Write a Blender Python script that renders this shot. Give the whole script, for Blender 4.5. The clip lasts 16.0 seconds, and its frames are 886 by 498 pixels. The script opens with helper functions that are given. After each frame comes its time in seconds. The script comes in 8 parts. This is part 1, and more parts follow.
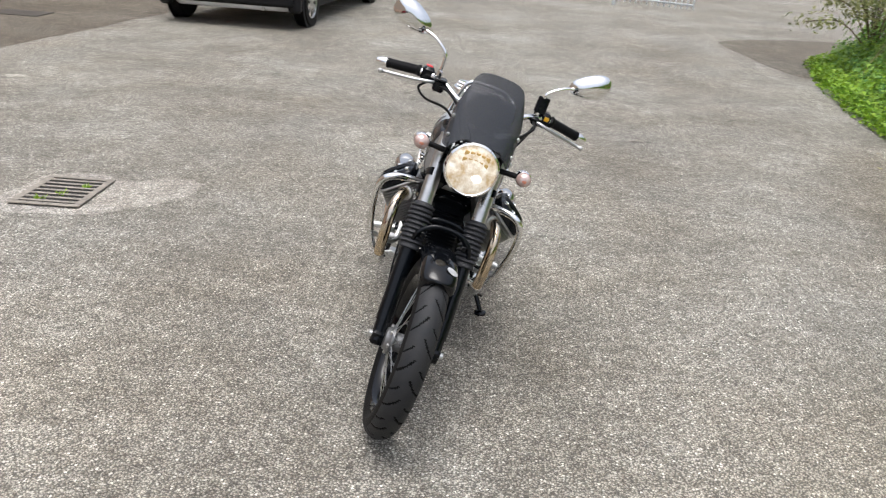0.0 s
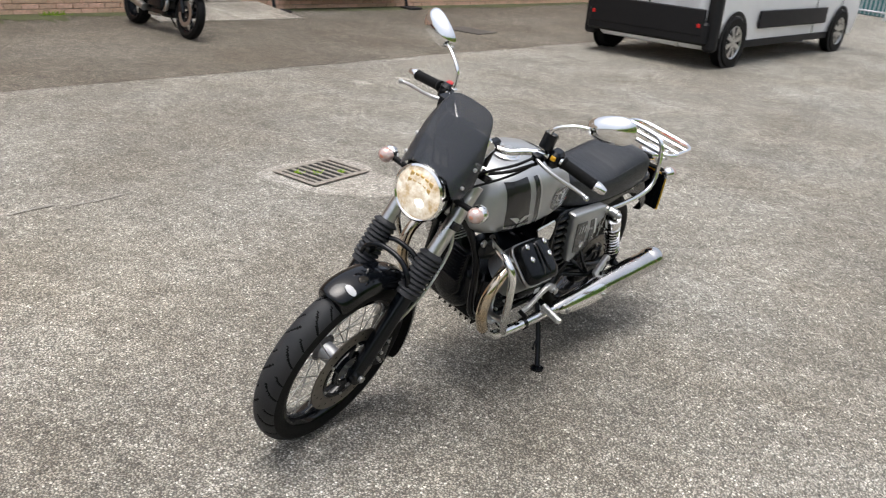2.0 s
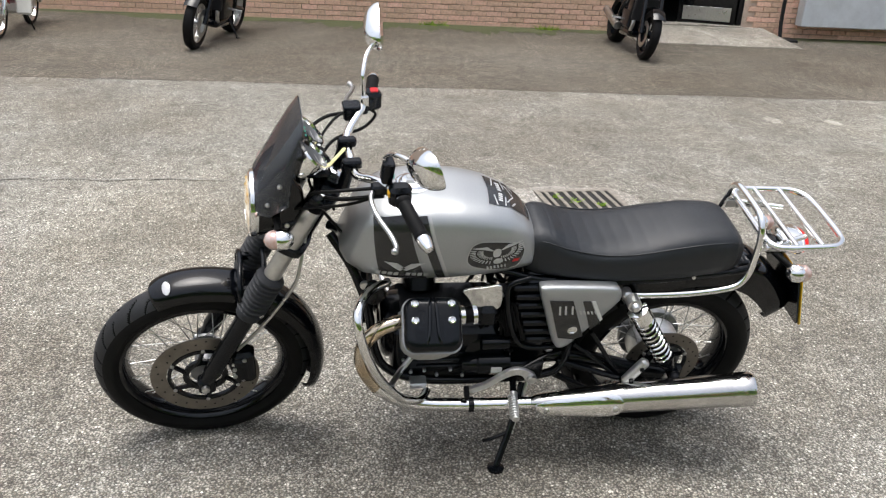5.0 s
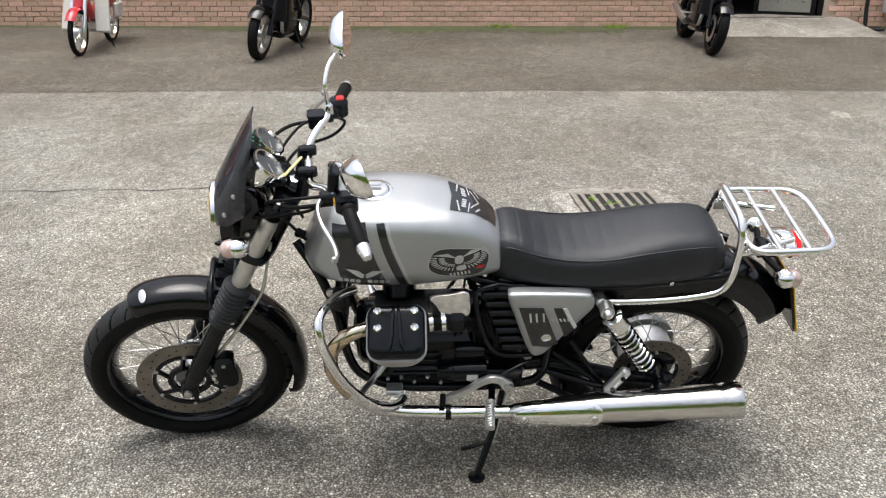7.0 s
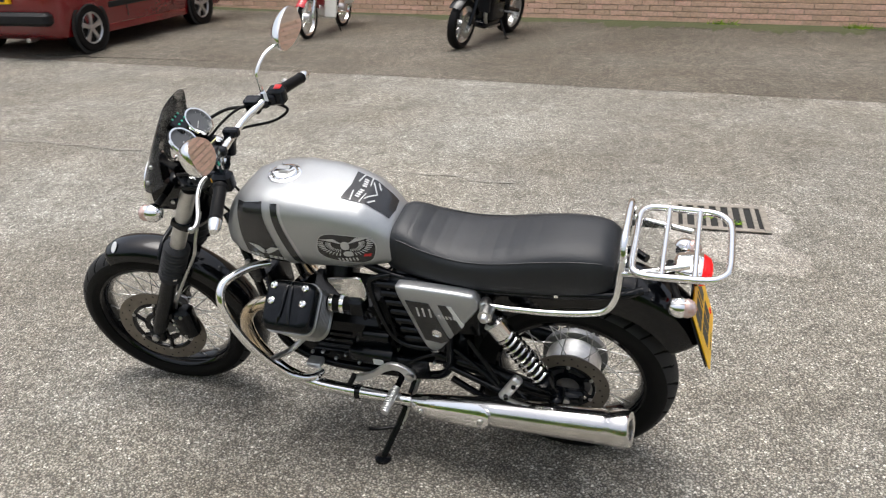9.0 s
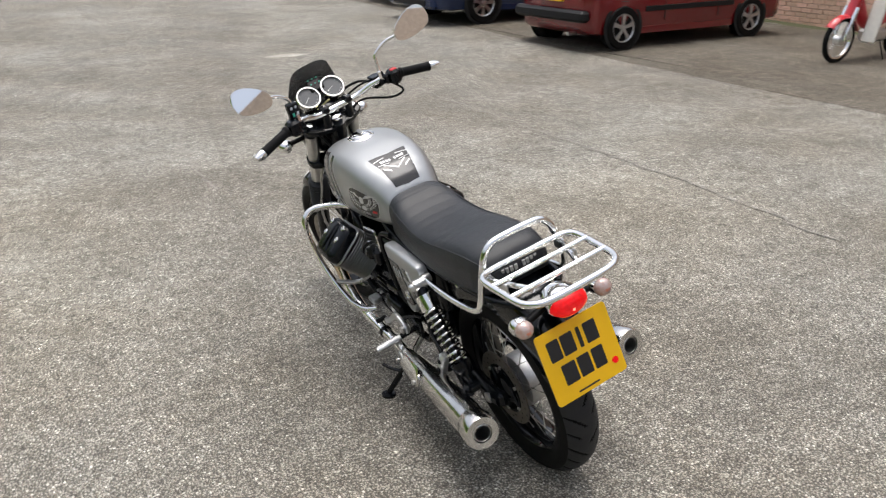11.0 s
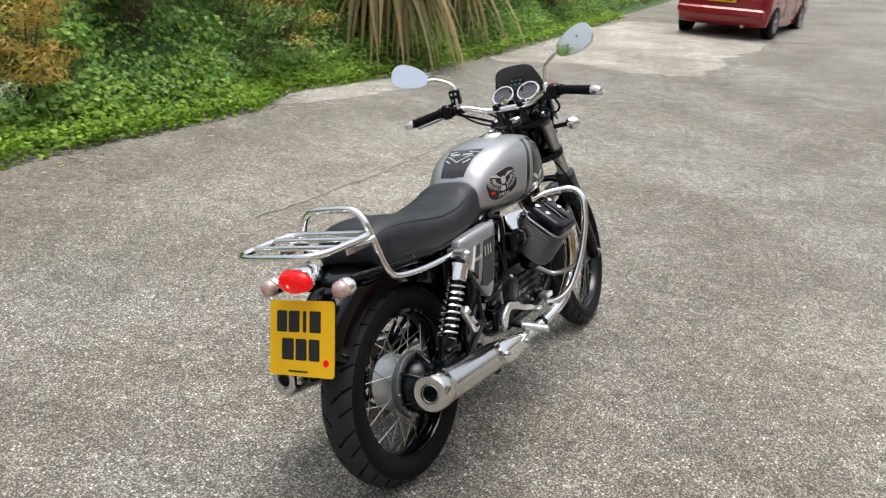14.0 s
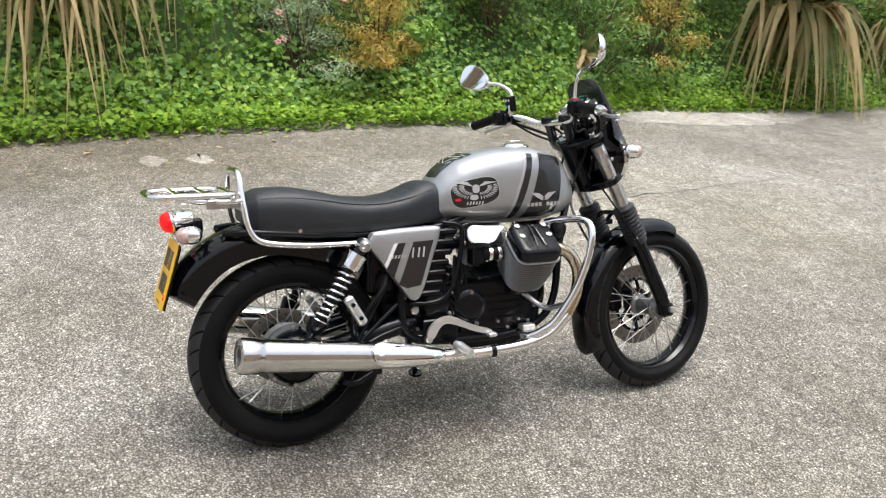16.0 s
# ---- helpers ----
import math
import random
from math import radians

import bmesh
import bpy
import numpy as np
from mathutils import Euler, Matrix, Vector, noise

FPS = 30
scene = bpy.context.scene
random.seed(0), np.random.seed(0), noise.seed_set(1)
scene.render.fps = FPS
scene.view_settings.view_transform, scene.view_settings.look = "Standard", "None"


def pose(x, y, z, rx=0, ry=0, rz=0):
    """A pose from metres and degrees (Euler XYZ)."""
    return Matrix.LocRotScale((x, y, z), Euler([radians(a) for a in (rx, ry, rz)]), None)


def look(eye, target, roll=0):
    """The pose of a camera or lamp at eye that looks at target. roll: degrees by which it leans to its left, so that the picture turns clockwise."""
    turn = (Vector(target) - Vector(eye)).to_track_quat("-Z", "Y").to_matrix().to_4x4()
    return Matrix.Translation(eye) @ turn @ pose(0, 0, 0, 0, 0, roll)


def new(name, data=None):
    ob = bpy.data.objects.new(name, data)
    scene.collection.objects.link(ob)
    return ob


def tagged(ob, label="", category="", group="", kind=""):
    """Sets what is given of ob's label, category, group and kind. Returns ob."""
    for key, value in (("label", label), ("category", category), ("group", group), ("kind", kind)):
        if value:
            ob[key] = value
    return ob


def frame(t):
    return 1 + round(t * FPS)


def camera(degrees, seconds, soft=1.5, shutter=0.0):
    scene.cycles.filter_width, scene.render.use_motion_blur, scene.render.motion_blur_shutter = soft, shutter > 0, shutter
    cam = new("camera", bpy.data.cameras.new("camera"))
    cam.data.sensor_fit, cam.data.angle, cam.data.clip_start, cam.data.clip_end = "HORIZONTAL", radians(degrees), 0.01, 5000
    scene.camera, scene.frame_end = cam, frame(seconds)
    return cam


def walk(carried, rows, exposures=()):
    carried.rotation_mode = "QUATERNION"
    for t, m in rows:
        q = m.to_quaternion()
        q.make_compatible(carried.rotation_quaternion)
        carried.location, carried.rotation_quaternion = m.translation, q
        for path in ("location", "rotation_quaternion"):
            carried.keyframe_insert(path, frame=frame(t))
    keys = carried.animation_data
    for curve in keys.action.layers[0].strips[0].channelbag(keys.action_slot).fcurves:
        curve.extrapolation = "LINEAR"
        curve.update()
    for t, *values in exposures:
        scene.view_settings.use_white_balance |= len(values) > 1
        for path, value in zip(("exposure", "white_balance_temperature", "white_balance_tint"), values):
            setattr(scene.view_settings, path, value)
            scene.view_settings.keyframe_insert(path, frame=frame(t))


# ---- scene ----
import itertools

cam = camera(56.9, 16.0, soft=1.2, shutter=0.22)
PATH = [
    (0, (0.378, 0.164, 1.616), (0.267, 2.179, 0.794), 3.8),
    (0.5, (0.8, 0.25, 1.619), (0.382, 2.22, 0.787), 3.7),
    (1, (1.154, 0.425, 1.63), (0.435, 2.309, 0.801), 3.8),
    (1.5, (1.56, 0.629, 1.64), (0.567, 2.385, 0.813), 4.2),
    (2, (1.83, 0.936, 1.63), (0.571, 2.517, 0.812), 4.5),
    (2.5, (2.075, 1.272, 1.633), (0.588, 2.639, 0.815), 4.7),
    (3, (2.291, 1.618, 1.642), (0.627, 2.759, 0.818), 4.8),
    (3.5, (2.363, 1.97, 1.623), (0.562, 2.88, 0.796), 4.7),
    (4, (2.461, 2.316, 1.623), (0.567, 2.998, 0.786), 4.2),
    (4.5, (2.5, 2.614, 1.613), (0.543, 3.096, 0.782), 3.4),
    (5, (2.405, 2.857, 1.606), (0.423, 3.204, 0.766), 2.8),
    (5.2, (2.39, 2.945, 1.608), (0.4, 3.244, 0.77), 2.5),
    (7.5, (2.431, 3.259, 1.624), (0.419, 3.282, 0.785), -1.3),
    (8, (2.448, 3.426, 1.634), (0.439, 3.307, 0.796), -2.1),
    (8.2, (2.459, 3.565, 1.633), (0.457, 3.375, 0.792), -2.1),
    (10.3, (1.925, 5.284, 1.634), (0.486, 3.872, 0.806), -1.7),
    (10.5, (1.826, 5.427, 1.63), (0.513, 3.888, 0.816), -2.1),
    (11, (1.515, 5.79, 1.62), (0.501, 4.034, 0.819), -0.7),
    (11.5, (1.143, 5.993, 1.588), (0.453, 4.082, 0.799), 0.7),
    (12, (0.742, 6.181, 1.579), (0.413, 4.17, 0.803), 1.4),
    (12.5, (0.304, 6.268, 1.573), (0.315, 4.229, 0.8), 2.0),
    (13, (-0.128, 6.192, 1.595), (0.227, 4.18, 0.832), 2.4),
    (13.5, (-0.609, 6.106, 1.606), (0.06, 4.178, 0.84), 3.1),
    (14, (-0.994, 5.885, 1.594), (-0.024, 4.091, 0.826), 3.8),
    (14.5, (-1.372, 5.616, 1.601), (-0.124, 4.007, 0.824), 4.4),
    (15, (-1.692, 5.312, 1.609), (-0.21, 3.92, 0.822), 5.0),
    (15.5, (-1.909, 4.964, 1.622), (-0.23, 3.825, 0.823), 5.2),
    (16, (-2.114, 4.61, 1.631), (-0.307, 3.692, 0.824), 5.6),
]
EXPOSURE = [(0, 0.76, 6400, 10), (2.5, 0.76, 6480, 10), (3.5, 0.78, 6450, 10), (5.2, 0.84, 6450, 9), (8, 0.86, 6520, 9), (10.5, 0.68, 6550, 10), (12.5, 0.52, 6500, 9), (14, 0.68, 6500, 9), (15, 0.86, 6500, 9), (16, 1.04, 6500, 9)]
walk(cam, [(t, look(eye, target, roll)) for t, eye, target, roll in PATH], EXPOSURE)

# ---- sky and light: a bright overcast day ----
SUN_ELEV, SUN_TURN = 84.0, 184.0
world = bpy.data.worlds.new("overcast_sky")
scene.world = world
world.use_nodes = True
wn = world.node_tree.nodes
wl = world.node_tree.links
sky = wn.new("ShaderNodeTexSky")
sky.sky_type = "NISHITA"
sky.sun_disc = False
sky.sun_elevation, sky.sun_rotation = radians(SUN_ELEV), radians(SUN_TURN)
sky.air_density, sky.dust_density, sky.ozone_density = 1.0, 6.0, 1.0
soft_sky = wn.new("ShaderNodeHueSaturation")
soft_sky.inputs["Saturation"].default_value = 0.55
wl.new(sky.outputs[0], soft_sky.inputs["Color"])
wl.new(soft_sky.outputs[0], wn["Background"].inputs["Color"])
wn["Background"].inputs["Strength"].default_value = 0.15
sun = new("sun", bpy.data.lights.new("sun", "SUN"))
sun.data.energy, sun.data.angle, sun.data.color = 1.0, radians(40), (0.985, 0.99, 1.0)
sd = Vector((math.sin(radians(SUN_TURN)) * math.cos(radians(SUN_ELEV)), math.cos(radians(SUN_TURN)) * math.cos(radians(SUN_ELEV)), math.sin(radians(SUN_ELEV))))
sun.matrix_world = look(sd * 40, (0, 0, 0))

# ---- materials ----
def mk(name, col, rough=0.5, metal=0.0, var=0.15, scale=25.0, bump=0.0, bscale=200.0, coat=0.0, col2=None, rvar=0.1, island=0.0, rand=0.0, alpha=1.0, trans=0.0, emit=None, estr=0.0, stretch=None, spec=0.5):
    m = bpy.data.materials.new(name)
    m.use_nodes = True
    n, l = m.node_tree.nodes, m.node_tree.links
    b = n["Principled BSDF"]
    tc = n.new("ShaderNodeTexCoord")
    src = tc.outputs["Object"]
    if stretch:
        mp = n.new("ShaderNodeMapping")
        mp.inputs["Scale"].default_value = stretch
        l.new(src, mp.inputs["Vector"])
        src = mp.outputs[0]
    no = n.new("ShaderNodeTexNoise")
    no.inputs["Scale"].default_value, no.inputs["Detail"].default_value, no.inputs["Roughness"].default_value = scale, 6.0, 0.65
    l.new(src, no.inputs["Vector"])
    ramp = n.new("ShaderNodeMapRange")
    ramp.inputs["From Min"].default_value, ramp.inputs["From Max"].default_value = 0.3, 0.7
    l.new(no.outputs["Fac"], ramp.inputs["Value"])
    mix = n.new("ShaderNodeMix")
    mix.data_type = "RGBA"
    c2 = col2 or tuple(c * (1 - var) for c in col)
    c1 = col if col2 else tuple(min(1, c * (1 + var)) for c in col)
    mix.inputs["A"].default_value, mix.inputs["B"].default_value = (*c1, 1), (*c2, 1)
    l.new(ramp.outputs[0], mix.inputs["Factor"])
    out = mix.outputs["Result"]
    if island or rand:
        gi = n.new("ShaderNodeNewGeometry" if island else "ShaderNodeObjectInfo")
        rs = gi.outputs["Random Per Island" if island else "Random"]
        k = island or rand
        mr = n.new("ShaderNodeMapRange")
        mr.inputs["To Min"].default_value, mr.inputs["To Max"].default_value = 1 - k, 1 + k
        l.new(rs, mr.inputs["Value"])
        hs = n.new("ShaderNodeHueSaturation")
        l.new(mr.outputs[0], hs.inputs["Value"])
        l.new(out, hs.inputs["Color"])
        hm = n.new("ShaderNodeMapRange")
        hm.inputs["To Min"].default_value, hm.inputs["To Max"].default_value = 0.5 + k * 0.06, 0.5 - k * 0.06
        l.new(rs, hm.inputs["Value"])
        l.new(hm.outputs[0], hs.inputs["Hue"])
        out = hs.outputs[0]
    l.new(out, b.inputs["Base Color"])
    rr = n.new("ShaderNodeMapRange")
    rr.inputs["To Min"].default_value, rr.inputs["To Max"].default_value = max(0.02, rough - rvar * rough), min(1, rough + rvar * rough)
    n2 = n.new("ShaderNodeTexNoise")
    n2.inputs["Scale"].default_value, n2.inputs["Detail"].default_value = scale * 0.35, 4.0
    l.new(src, n2.inputs["Vector"])
    l.new(n2.outputs["Fac"], rr.inputs["Value"])
    l.new(rr.outputs[0], b.inputs["Roughness"])
    b.inputs["Metallic"].default_value = metal
    b.inputs["Coat Weight"].default_value = coat
    b.inputs["Coat Roughness"].default_value = 0.06
    b.inputs["Alpha"].default_value = alpha
    b.inputs["Specular IOR Level"].default_value = spec
    b.inputs["Transmission Weight"].default_value = trans
    if emit:
        b.inputs["Emission Color"].default_value, b.inputs["Emission Strength"].default_value = (*emit, 1), estr
    if bump:
        bn = n.new("ShaderNodeTexNoise")
        bn.inputs["Scale"].default_value, bn.inputs["Detail"].default_value = bscale, 3.0
        l.new(src, bn.inputs["Vector"])
        bp = n.new("ShaderNodeBump")
        bp.inputs["Strength"].default_value, bp.inputs["Distance"].default_value = bump, 0.01
        l.new(bn.outputs["Fac"], bp.inputs["Height"])
        l.new(bp.outputs[0], b.inputs["Normal"])
    return m


def asphalt(name, dark, light, speck, size=135.0, tone=0.2, tint_areas=()):
    """Worn tarmac: pale aggregate set in dark binder, with broad stains."""
    m = bpy.data.materials.new(name)
    m.use_nodes = True
    n, l = m.node_tree.nodes, m.node_tree.links
    b = n["Principled BSDF"]
    tc = n.new("ShaderNodeTexCoord")

    warp = n.new("ShaderNodeTexNoise")
    warp.inputs["Scale"].default_value, warp.inputs["Detail"].default_value = 90.0, 2.0
    l.new(tc.outputs["Object"], warp.inputs["Vector"])
    bend = n.new("ShaderNodeVectorMath")
    bend.operation = "MULTIPLY_ADD"
    l.new(warp.outputs["Color"], bend.inputs[0])
    bend.inputs[1].default_value = (0.008, 0.008, 0.008)
    l.new(tc.outputs["Object"], bend.inputs[2])

    def vor(s, feature="F1"):
        v = n.new("ShaderNodeTexVoronoi")
        v.feature = feature
        v.inputs["Scale"].default_value = s
        l.new(bend.outputs[0], v.inputs["Vector"])
        return v

    def noi(s, d=5.0, r=0.6):
        v = n.new("ShaderNodeTexNoise")
        v.inputs["Scale"].default_value, v.inputs["Detail"].default_value, v.inputs["Roughness"].default_value = s, d, r
        l.new(tc.outputs["Object"], v.inputs["Vector"])
        return v

    def rng(sock, a, c, lo=0.0, hi=1.0):
        v = n.new("ShaderNodeMapRange")
        for k, x in zip(("From Min", "From Max", "To Min", "To Max"), (a, c, lo, hi)):
            v.inputs[k].default_value = x
        l.new(sock, v.inputs["Value"])
        return v.outputs[0]

    def times(a, c):
        v = n.new("ShaderNodeMath")
        v.operation = "MULTIPLY"
        l.new(a, v.inputs[0])
        l.new(c, v.inputs[1])
        return v.outputs[0]

    def mixc(f, a, c, mode="MIX"):
        v = n.new("ShaderNodeMix")
        v.data_type, v.blend_type = "RGBA", mode
        for sock, x in ((v.inputs["Factor"], f), (v.inputs["A"], a), (v.inputs["B"], c)):
            if isinstance(x, tuple):
                sock.default_value = (*x, 1)
            elif isinstance(x, float):
                sock.default_value = x
            else:
                l.new(x, sock)
        return v.outputs["Result"]

    def shade(col, tex, a, c, low, high):
        return mixc(1.0, col, mixc(rng(tex.outputs["Fac"], a, c), low, high), "MULTIPLY")

    v1, v2, v3 = vor(size), vor(size * 1.9), vor(size * 0.62)
    seps = []
    for v in (v1, v2, v3):
        sep = n.new("ShaderNodeSeparateColor")
        l.new(v.outputs["Color"], sep.inputs[0])
        seps.append(sep)
    wear, patch, stain = noi(1.1, 7.0, 0.66), noi(0.31, 4.0, 0.6), noi(0.62, 5.0, 0.62)
    fine, lump, mid = noi(210.0, 3.0, 0.7), noi(24.0, 3.0, 0.6), noi(6.5, 6.0, 0.72)
    # small stones of many greys, packed in dark binder
    stone = mixc(rng(seps[0].outputs[0], 0.1, 0.95), dark, light)
    stone = mixc(rng(seps[0].outputs[2], 0.0, 1.0, 0.0, 0.22), stone, tuple(c * k for c, k in zip(light, (0.92, 0.74, 0.56))))
    stone = mixc(rng(seps[1].outputs[1], 0.62, 0.95, 0.0, 0.8), stone, light)
    edge = rng(v1.outputs["Distance"], 0.0, 0.62)
    stone = mixc(rng(edge, 0.5, 1.0, 0.0, 0.8), stone, tuple(c * 0.45 for c in dark))
    # single pale pebbles worn clean
    clean = times(rng(seps[2].outputs[0], 0.83, 0.89), rng(v3.outputs["Distance"], 0.42, 0.30))
    stone = mixc(clean, stone, mixc(rng(seps[2].outputs[1], 0.0, 1.0), tuple(c * 0.62 for c in speck), speck))
    stone = shade(stone, fine, 0.3, 0.7, (0.74, 0.74, 0.74), (1.26, 1.26, 1.25))
    stone = shade(stone, lump, 0.34, 0.66, (0.80, 0.80, 0.80), (1.20, 1.20, 1.20))
    stone = shade(stone, mid, 0.3, 0.7, (0.74, 0.73, 0.71), (1.27, 1.27, 1.27))
    stone = shade(stone, wear, 0.32, 0.7, (1 - tone, 1 - tone, 1 - tone * 1.05), (1 + tone, 1 + tone * 0.98, 1 + tone * 0.94))
    stone = shade(stone, stain, 0.36, 0.62, (0.91, 0.89, 0.855), (1.04, 1.05, 1.06))
    stone = shade(stone, patch, 0.38, 0.62, (0.90, 0.885, 0.86), (1.08, 1.08, 1.07))
    # areas multiplied by a lighter or darker tint, with ragged edges
    for x, y, rx, ry, tint in tint_areas:
        off = n.new("ShaderNodeVectorMath")
        off.operation = "SUBTRACT"
        l.new(tc.outputs["Object"], off.inputs[0])
        off.inputs[1].default_value = (x, y, 0)
        fit = n.new("ShaderNodeVectorMath")
        fit.operation = "MULTIPLY"
        l.new(off.outputs[0], fit.inputs[0])
        fit.inputs[1].default_value = (1 / rx, 1 / ry, 0)
        size_ = n.new("ShaderNodeVectorMath")
        size_.operation = "LENGTH"
        l.new(fit.outputs[0], size_.inputs[0])
        rag = n.new("ShaderNodeMath")
        rag.operation = "MULTIPLY_ADD"
        l.new(wear.outputs["Fac"], rag.inputs[0])
        rag.inputs[1].default_value = 1.1
        l.new(size_.outputs["Value"], rag.inputs[2])
        stone = mixc(rng(rag.outputs[0], 1.65, 1.0), stone, mixc(1.0, stone, tint, "MULTIPLY"))
    l.new(stone, b.inputs["Base Color"])
    l.new(rng(wear.outputs["Fac"], 0.3, 0.7, 0.62, 0.85), b.inputs["Roughness"])
    b.inputs["Specular IOR Level"].default_value = 0.2
    hgt = n.new("ShaderNodeMath")
    hgt.operation = "MULTIPLY_ADD"
    l.new(edge, hgt.inputs[0])
    hgt.inputs[1].default_value = -1.0
    l.new(fine.outputs["Fac"], hgt.inputs[2])
    bp = n.new("ShaderNodeBump")
    bp.inputs["Strength"].default_value, bp.inputs["Distance"].default_value = 0.7, 0.006
    l.new(hgt.outputs[0], bp.inputs["Height"])
    l.new(bp.outputs[0], b.inputs["Normal"])
    return m


M_TAR = asphalt("worn_tarmac", (0.130, 0.126, 0.114), (0.494, 0.482, 0.446), (0.785, 0.774, 0.73), 135.0, 0.22, ((2.0, 1.0, 1.5, 2.2, (1.27, 1.265, 1.24)), (-1.7, 2.2, 1.3, 1.2, (1.16, 1.155, 1.14)), (3.5, 4.4, 0.95, 3.6, (0.80, 0.765, 0.71))))
# real older strip by the wall, and the painted shade patch by the bank
M_TAR2 = asphalt("older_tarmac_and_shade", (0.085, 0.077, 0.066), (0.285, 0.262, 0.224), (0.48, 0.45, 0.40), 130.0, 0.2)
M_CEM = asphalt("stained_cement", (0.26, 0.25, 0.235), (0.66, 0.64, 0.605), (0.80, 0.78, 0.74), 120.0, 0.24)
M_CONC = asphalt("pale_concrete", (0.36, 0.345, 0.32), (0.66, 0.64, 0.60), (0.80, 0.78, 0.74), 150.0, 0.30)
M_BRICK = mk("buff_brick", (0.64, 0.42, 0.305), 0.85, var=0.18, scale=30, bump=0.3, bscale=120, rand=0.14)
M_BRICKJ = mk("buff_brick_far", (0.64, 0.42, 0.305), 0.85, var=0.18, scale=30, bump=0.3, bscale=120, island=0.14)
M_MORTAR = mk("mortar", (0.47, 0.37, 0.29), 0.95, var=0.2, scale=12, bump=0.3)
M_MOSS = mk("moss", (0.055, 0.075, 0.02), 0.95, var=0.4, scale=40, bump=0.6, bscale=60, col2=(0.1, 0.095, 0.05))
M_BLACK = mk("black_gloss_paint", (0.0022, 0.0027, 0.0038), 0.09, var=0.2, coat=0.1, spec=0.33)
M_SATIN = mk("black_satin_paint", (0.0028, 0.0038, 0.0054), 0.20, var=0.3, scale=40, bump=0.03, rvar=0.45, spec=0.26)
M_RUB = mk("black_rubber", (0.005, 0.005, 0.0052), 0.55, var=0.25, scale=60, bump=0.05, spec=0.14)
M_BOOT = mk("dusty_rubber", (0.028, 0.029, 0.032), 0.6, var=0.25, scale=60, bump=0.05, spec=0.3)
M_TYRE = mk("tyre_rubber", (0.0040, 0.0040, 0.0045), 0.58, var=0.3, scale=14, bump=0.12, bscale=260, col2=(0.0075, 0.0073, 0.0072), spec=0.13)
# grey of wear, with the sky's sheen on the tread put into it
M_TREAD = mk("worn_tread_sky_sheen", (0.0165, 0.0178, 0.0205), 0.62, var=0.3, scale=16, bump=0.15, bscale=300, col2=(0.027, 0.027, 0.028), spec=0.28)
# groove faces near black, their shade put into the colour
M_GROOVE = mk("tread_groove_shade", (0.003, 0.003, 0.003), 0.9, spec=0.12)
M_CHROME = mk("chrome", (0.86, 0.86, 0.85), 0.07, 1.0, var=0.04, scale=10, rvar=0.5)
M_MUFF = mk("polished_silencer_steel", (0.62, 0.61, 0.595), 0.15, 1.0, var=0.08, scale=12, rvar=0.4)
M_STEEL = mk("dull_steel", (0.55, 0.55, 0.54), 0.3, 1.0, var=0.12, scale=40, rvar=0.3)
M_BEVEL = mk("grey_cast_housing", (0.24, 0.245, 0.25), 0.45, 0.8, var=0.15, scale=50, bump=0.04)
M_CRACK = mk("filled_crack", (0.25, 0.236, 0.21), 0.85, var=0.5, scale=45)
M_ALU = mk("cast_aluminium", (0.70, 0.70, 0.69), 0.42, 0.9, var=0.12, scale=50, bump=0.04)
M_FIN = mk("machined_fin", (0.42, 0.42, 0.415), 0.34, 0.9, var=0.1, scale=60)
M_DISC = mk("worn_brake_disc", (0.2, 0.178, 0.15), 0.42, 0.75, var=0.2, scale=20, rvar=0.3)
M_TANK = mk("grey_metallic_paint", (0.385, 0.397, 0.405), 0.40, 0.70, var=0.05, scale=300, coat=0.35, rvar=0.15)
M_DECAL = mk("dark_grey_decal", (0.018, 0.0185, 0.020), 0.25, 0.2, var=0.1, coat=0.4)
M_DECALG = mk("pale_grey_decal", (0.52, 0.52, 0.52), 0.3, 0.3, var=0.05, coat=0.4)
M_WHITE = mk("white_plastic", (0.75, 0.75, 0.74), 0.35, var=0.05)
M_SEAT = mk("black_vinyl", (0.0115, 0.0135, 0.0168), 0.42, var=0.2, scale=20, bump=0.2, bscale=420, rvar=0.2, spec=0.42)
M_REDL = mk("red_lens", (0.36, 0.003, 0.004), 0.14, var=0.35, scale=90, emit=(1, 0.008, 0.012), estr=0.32, coat=0.1, spec=0.3)
M_BULB = mk("lit_red_bulb", (1, 0.2, 0.15), 0.3, emit=(1, 0.16, 0.1), estr=2.0)
M_CLEAR = mk("clear_lens", (0.62, 0.56, 0.54), 0.12, 0.35, var=0.12, scale=60, coat=0.6, col2=(0.55, 0.30, 0.24))
M_HEAD = mk("lit_headlamp", (0.72, 0.69, 0.62), 0.12, 0.2, var=0.3, scale=30, emit=(1.0, 0.86, 0.62), estr=0.55, coat=0.9, col2=(0.34, 0.22, 0.09), bump=0.7, bscale=46)
hn, hlk = M_HEAD.node_tree.nodes["Principled BSDF"], M_HEAD.node_tree.links
hlk.new(hn.inputs["Base Color"].links[0].from_socket, hn.inputs["Emission Color"])
M_GOLD = mk("amber_reflector", (0.55, 0.36, 0.12), 0.2, 0.5, var=0.2, scale=60, emit=(1.0, 0.7, 0.3), estr=0.1)
M_HEADB = mk("lit_headlamp_core", (1, 0.95, 0.85), 0.3, emit=(1.0, 0.96, 0.88), estr=0.8)
M_YEL = mk("yellow_plate", (0.86, 0.49, 0.004), 0.4, var=0.05, scale=8)
M_PBAR = mk("black_plate_bars", (0.012, 0.012, 0.014), 0.45)
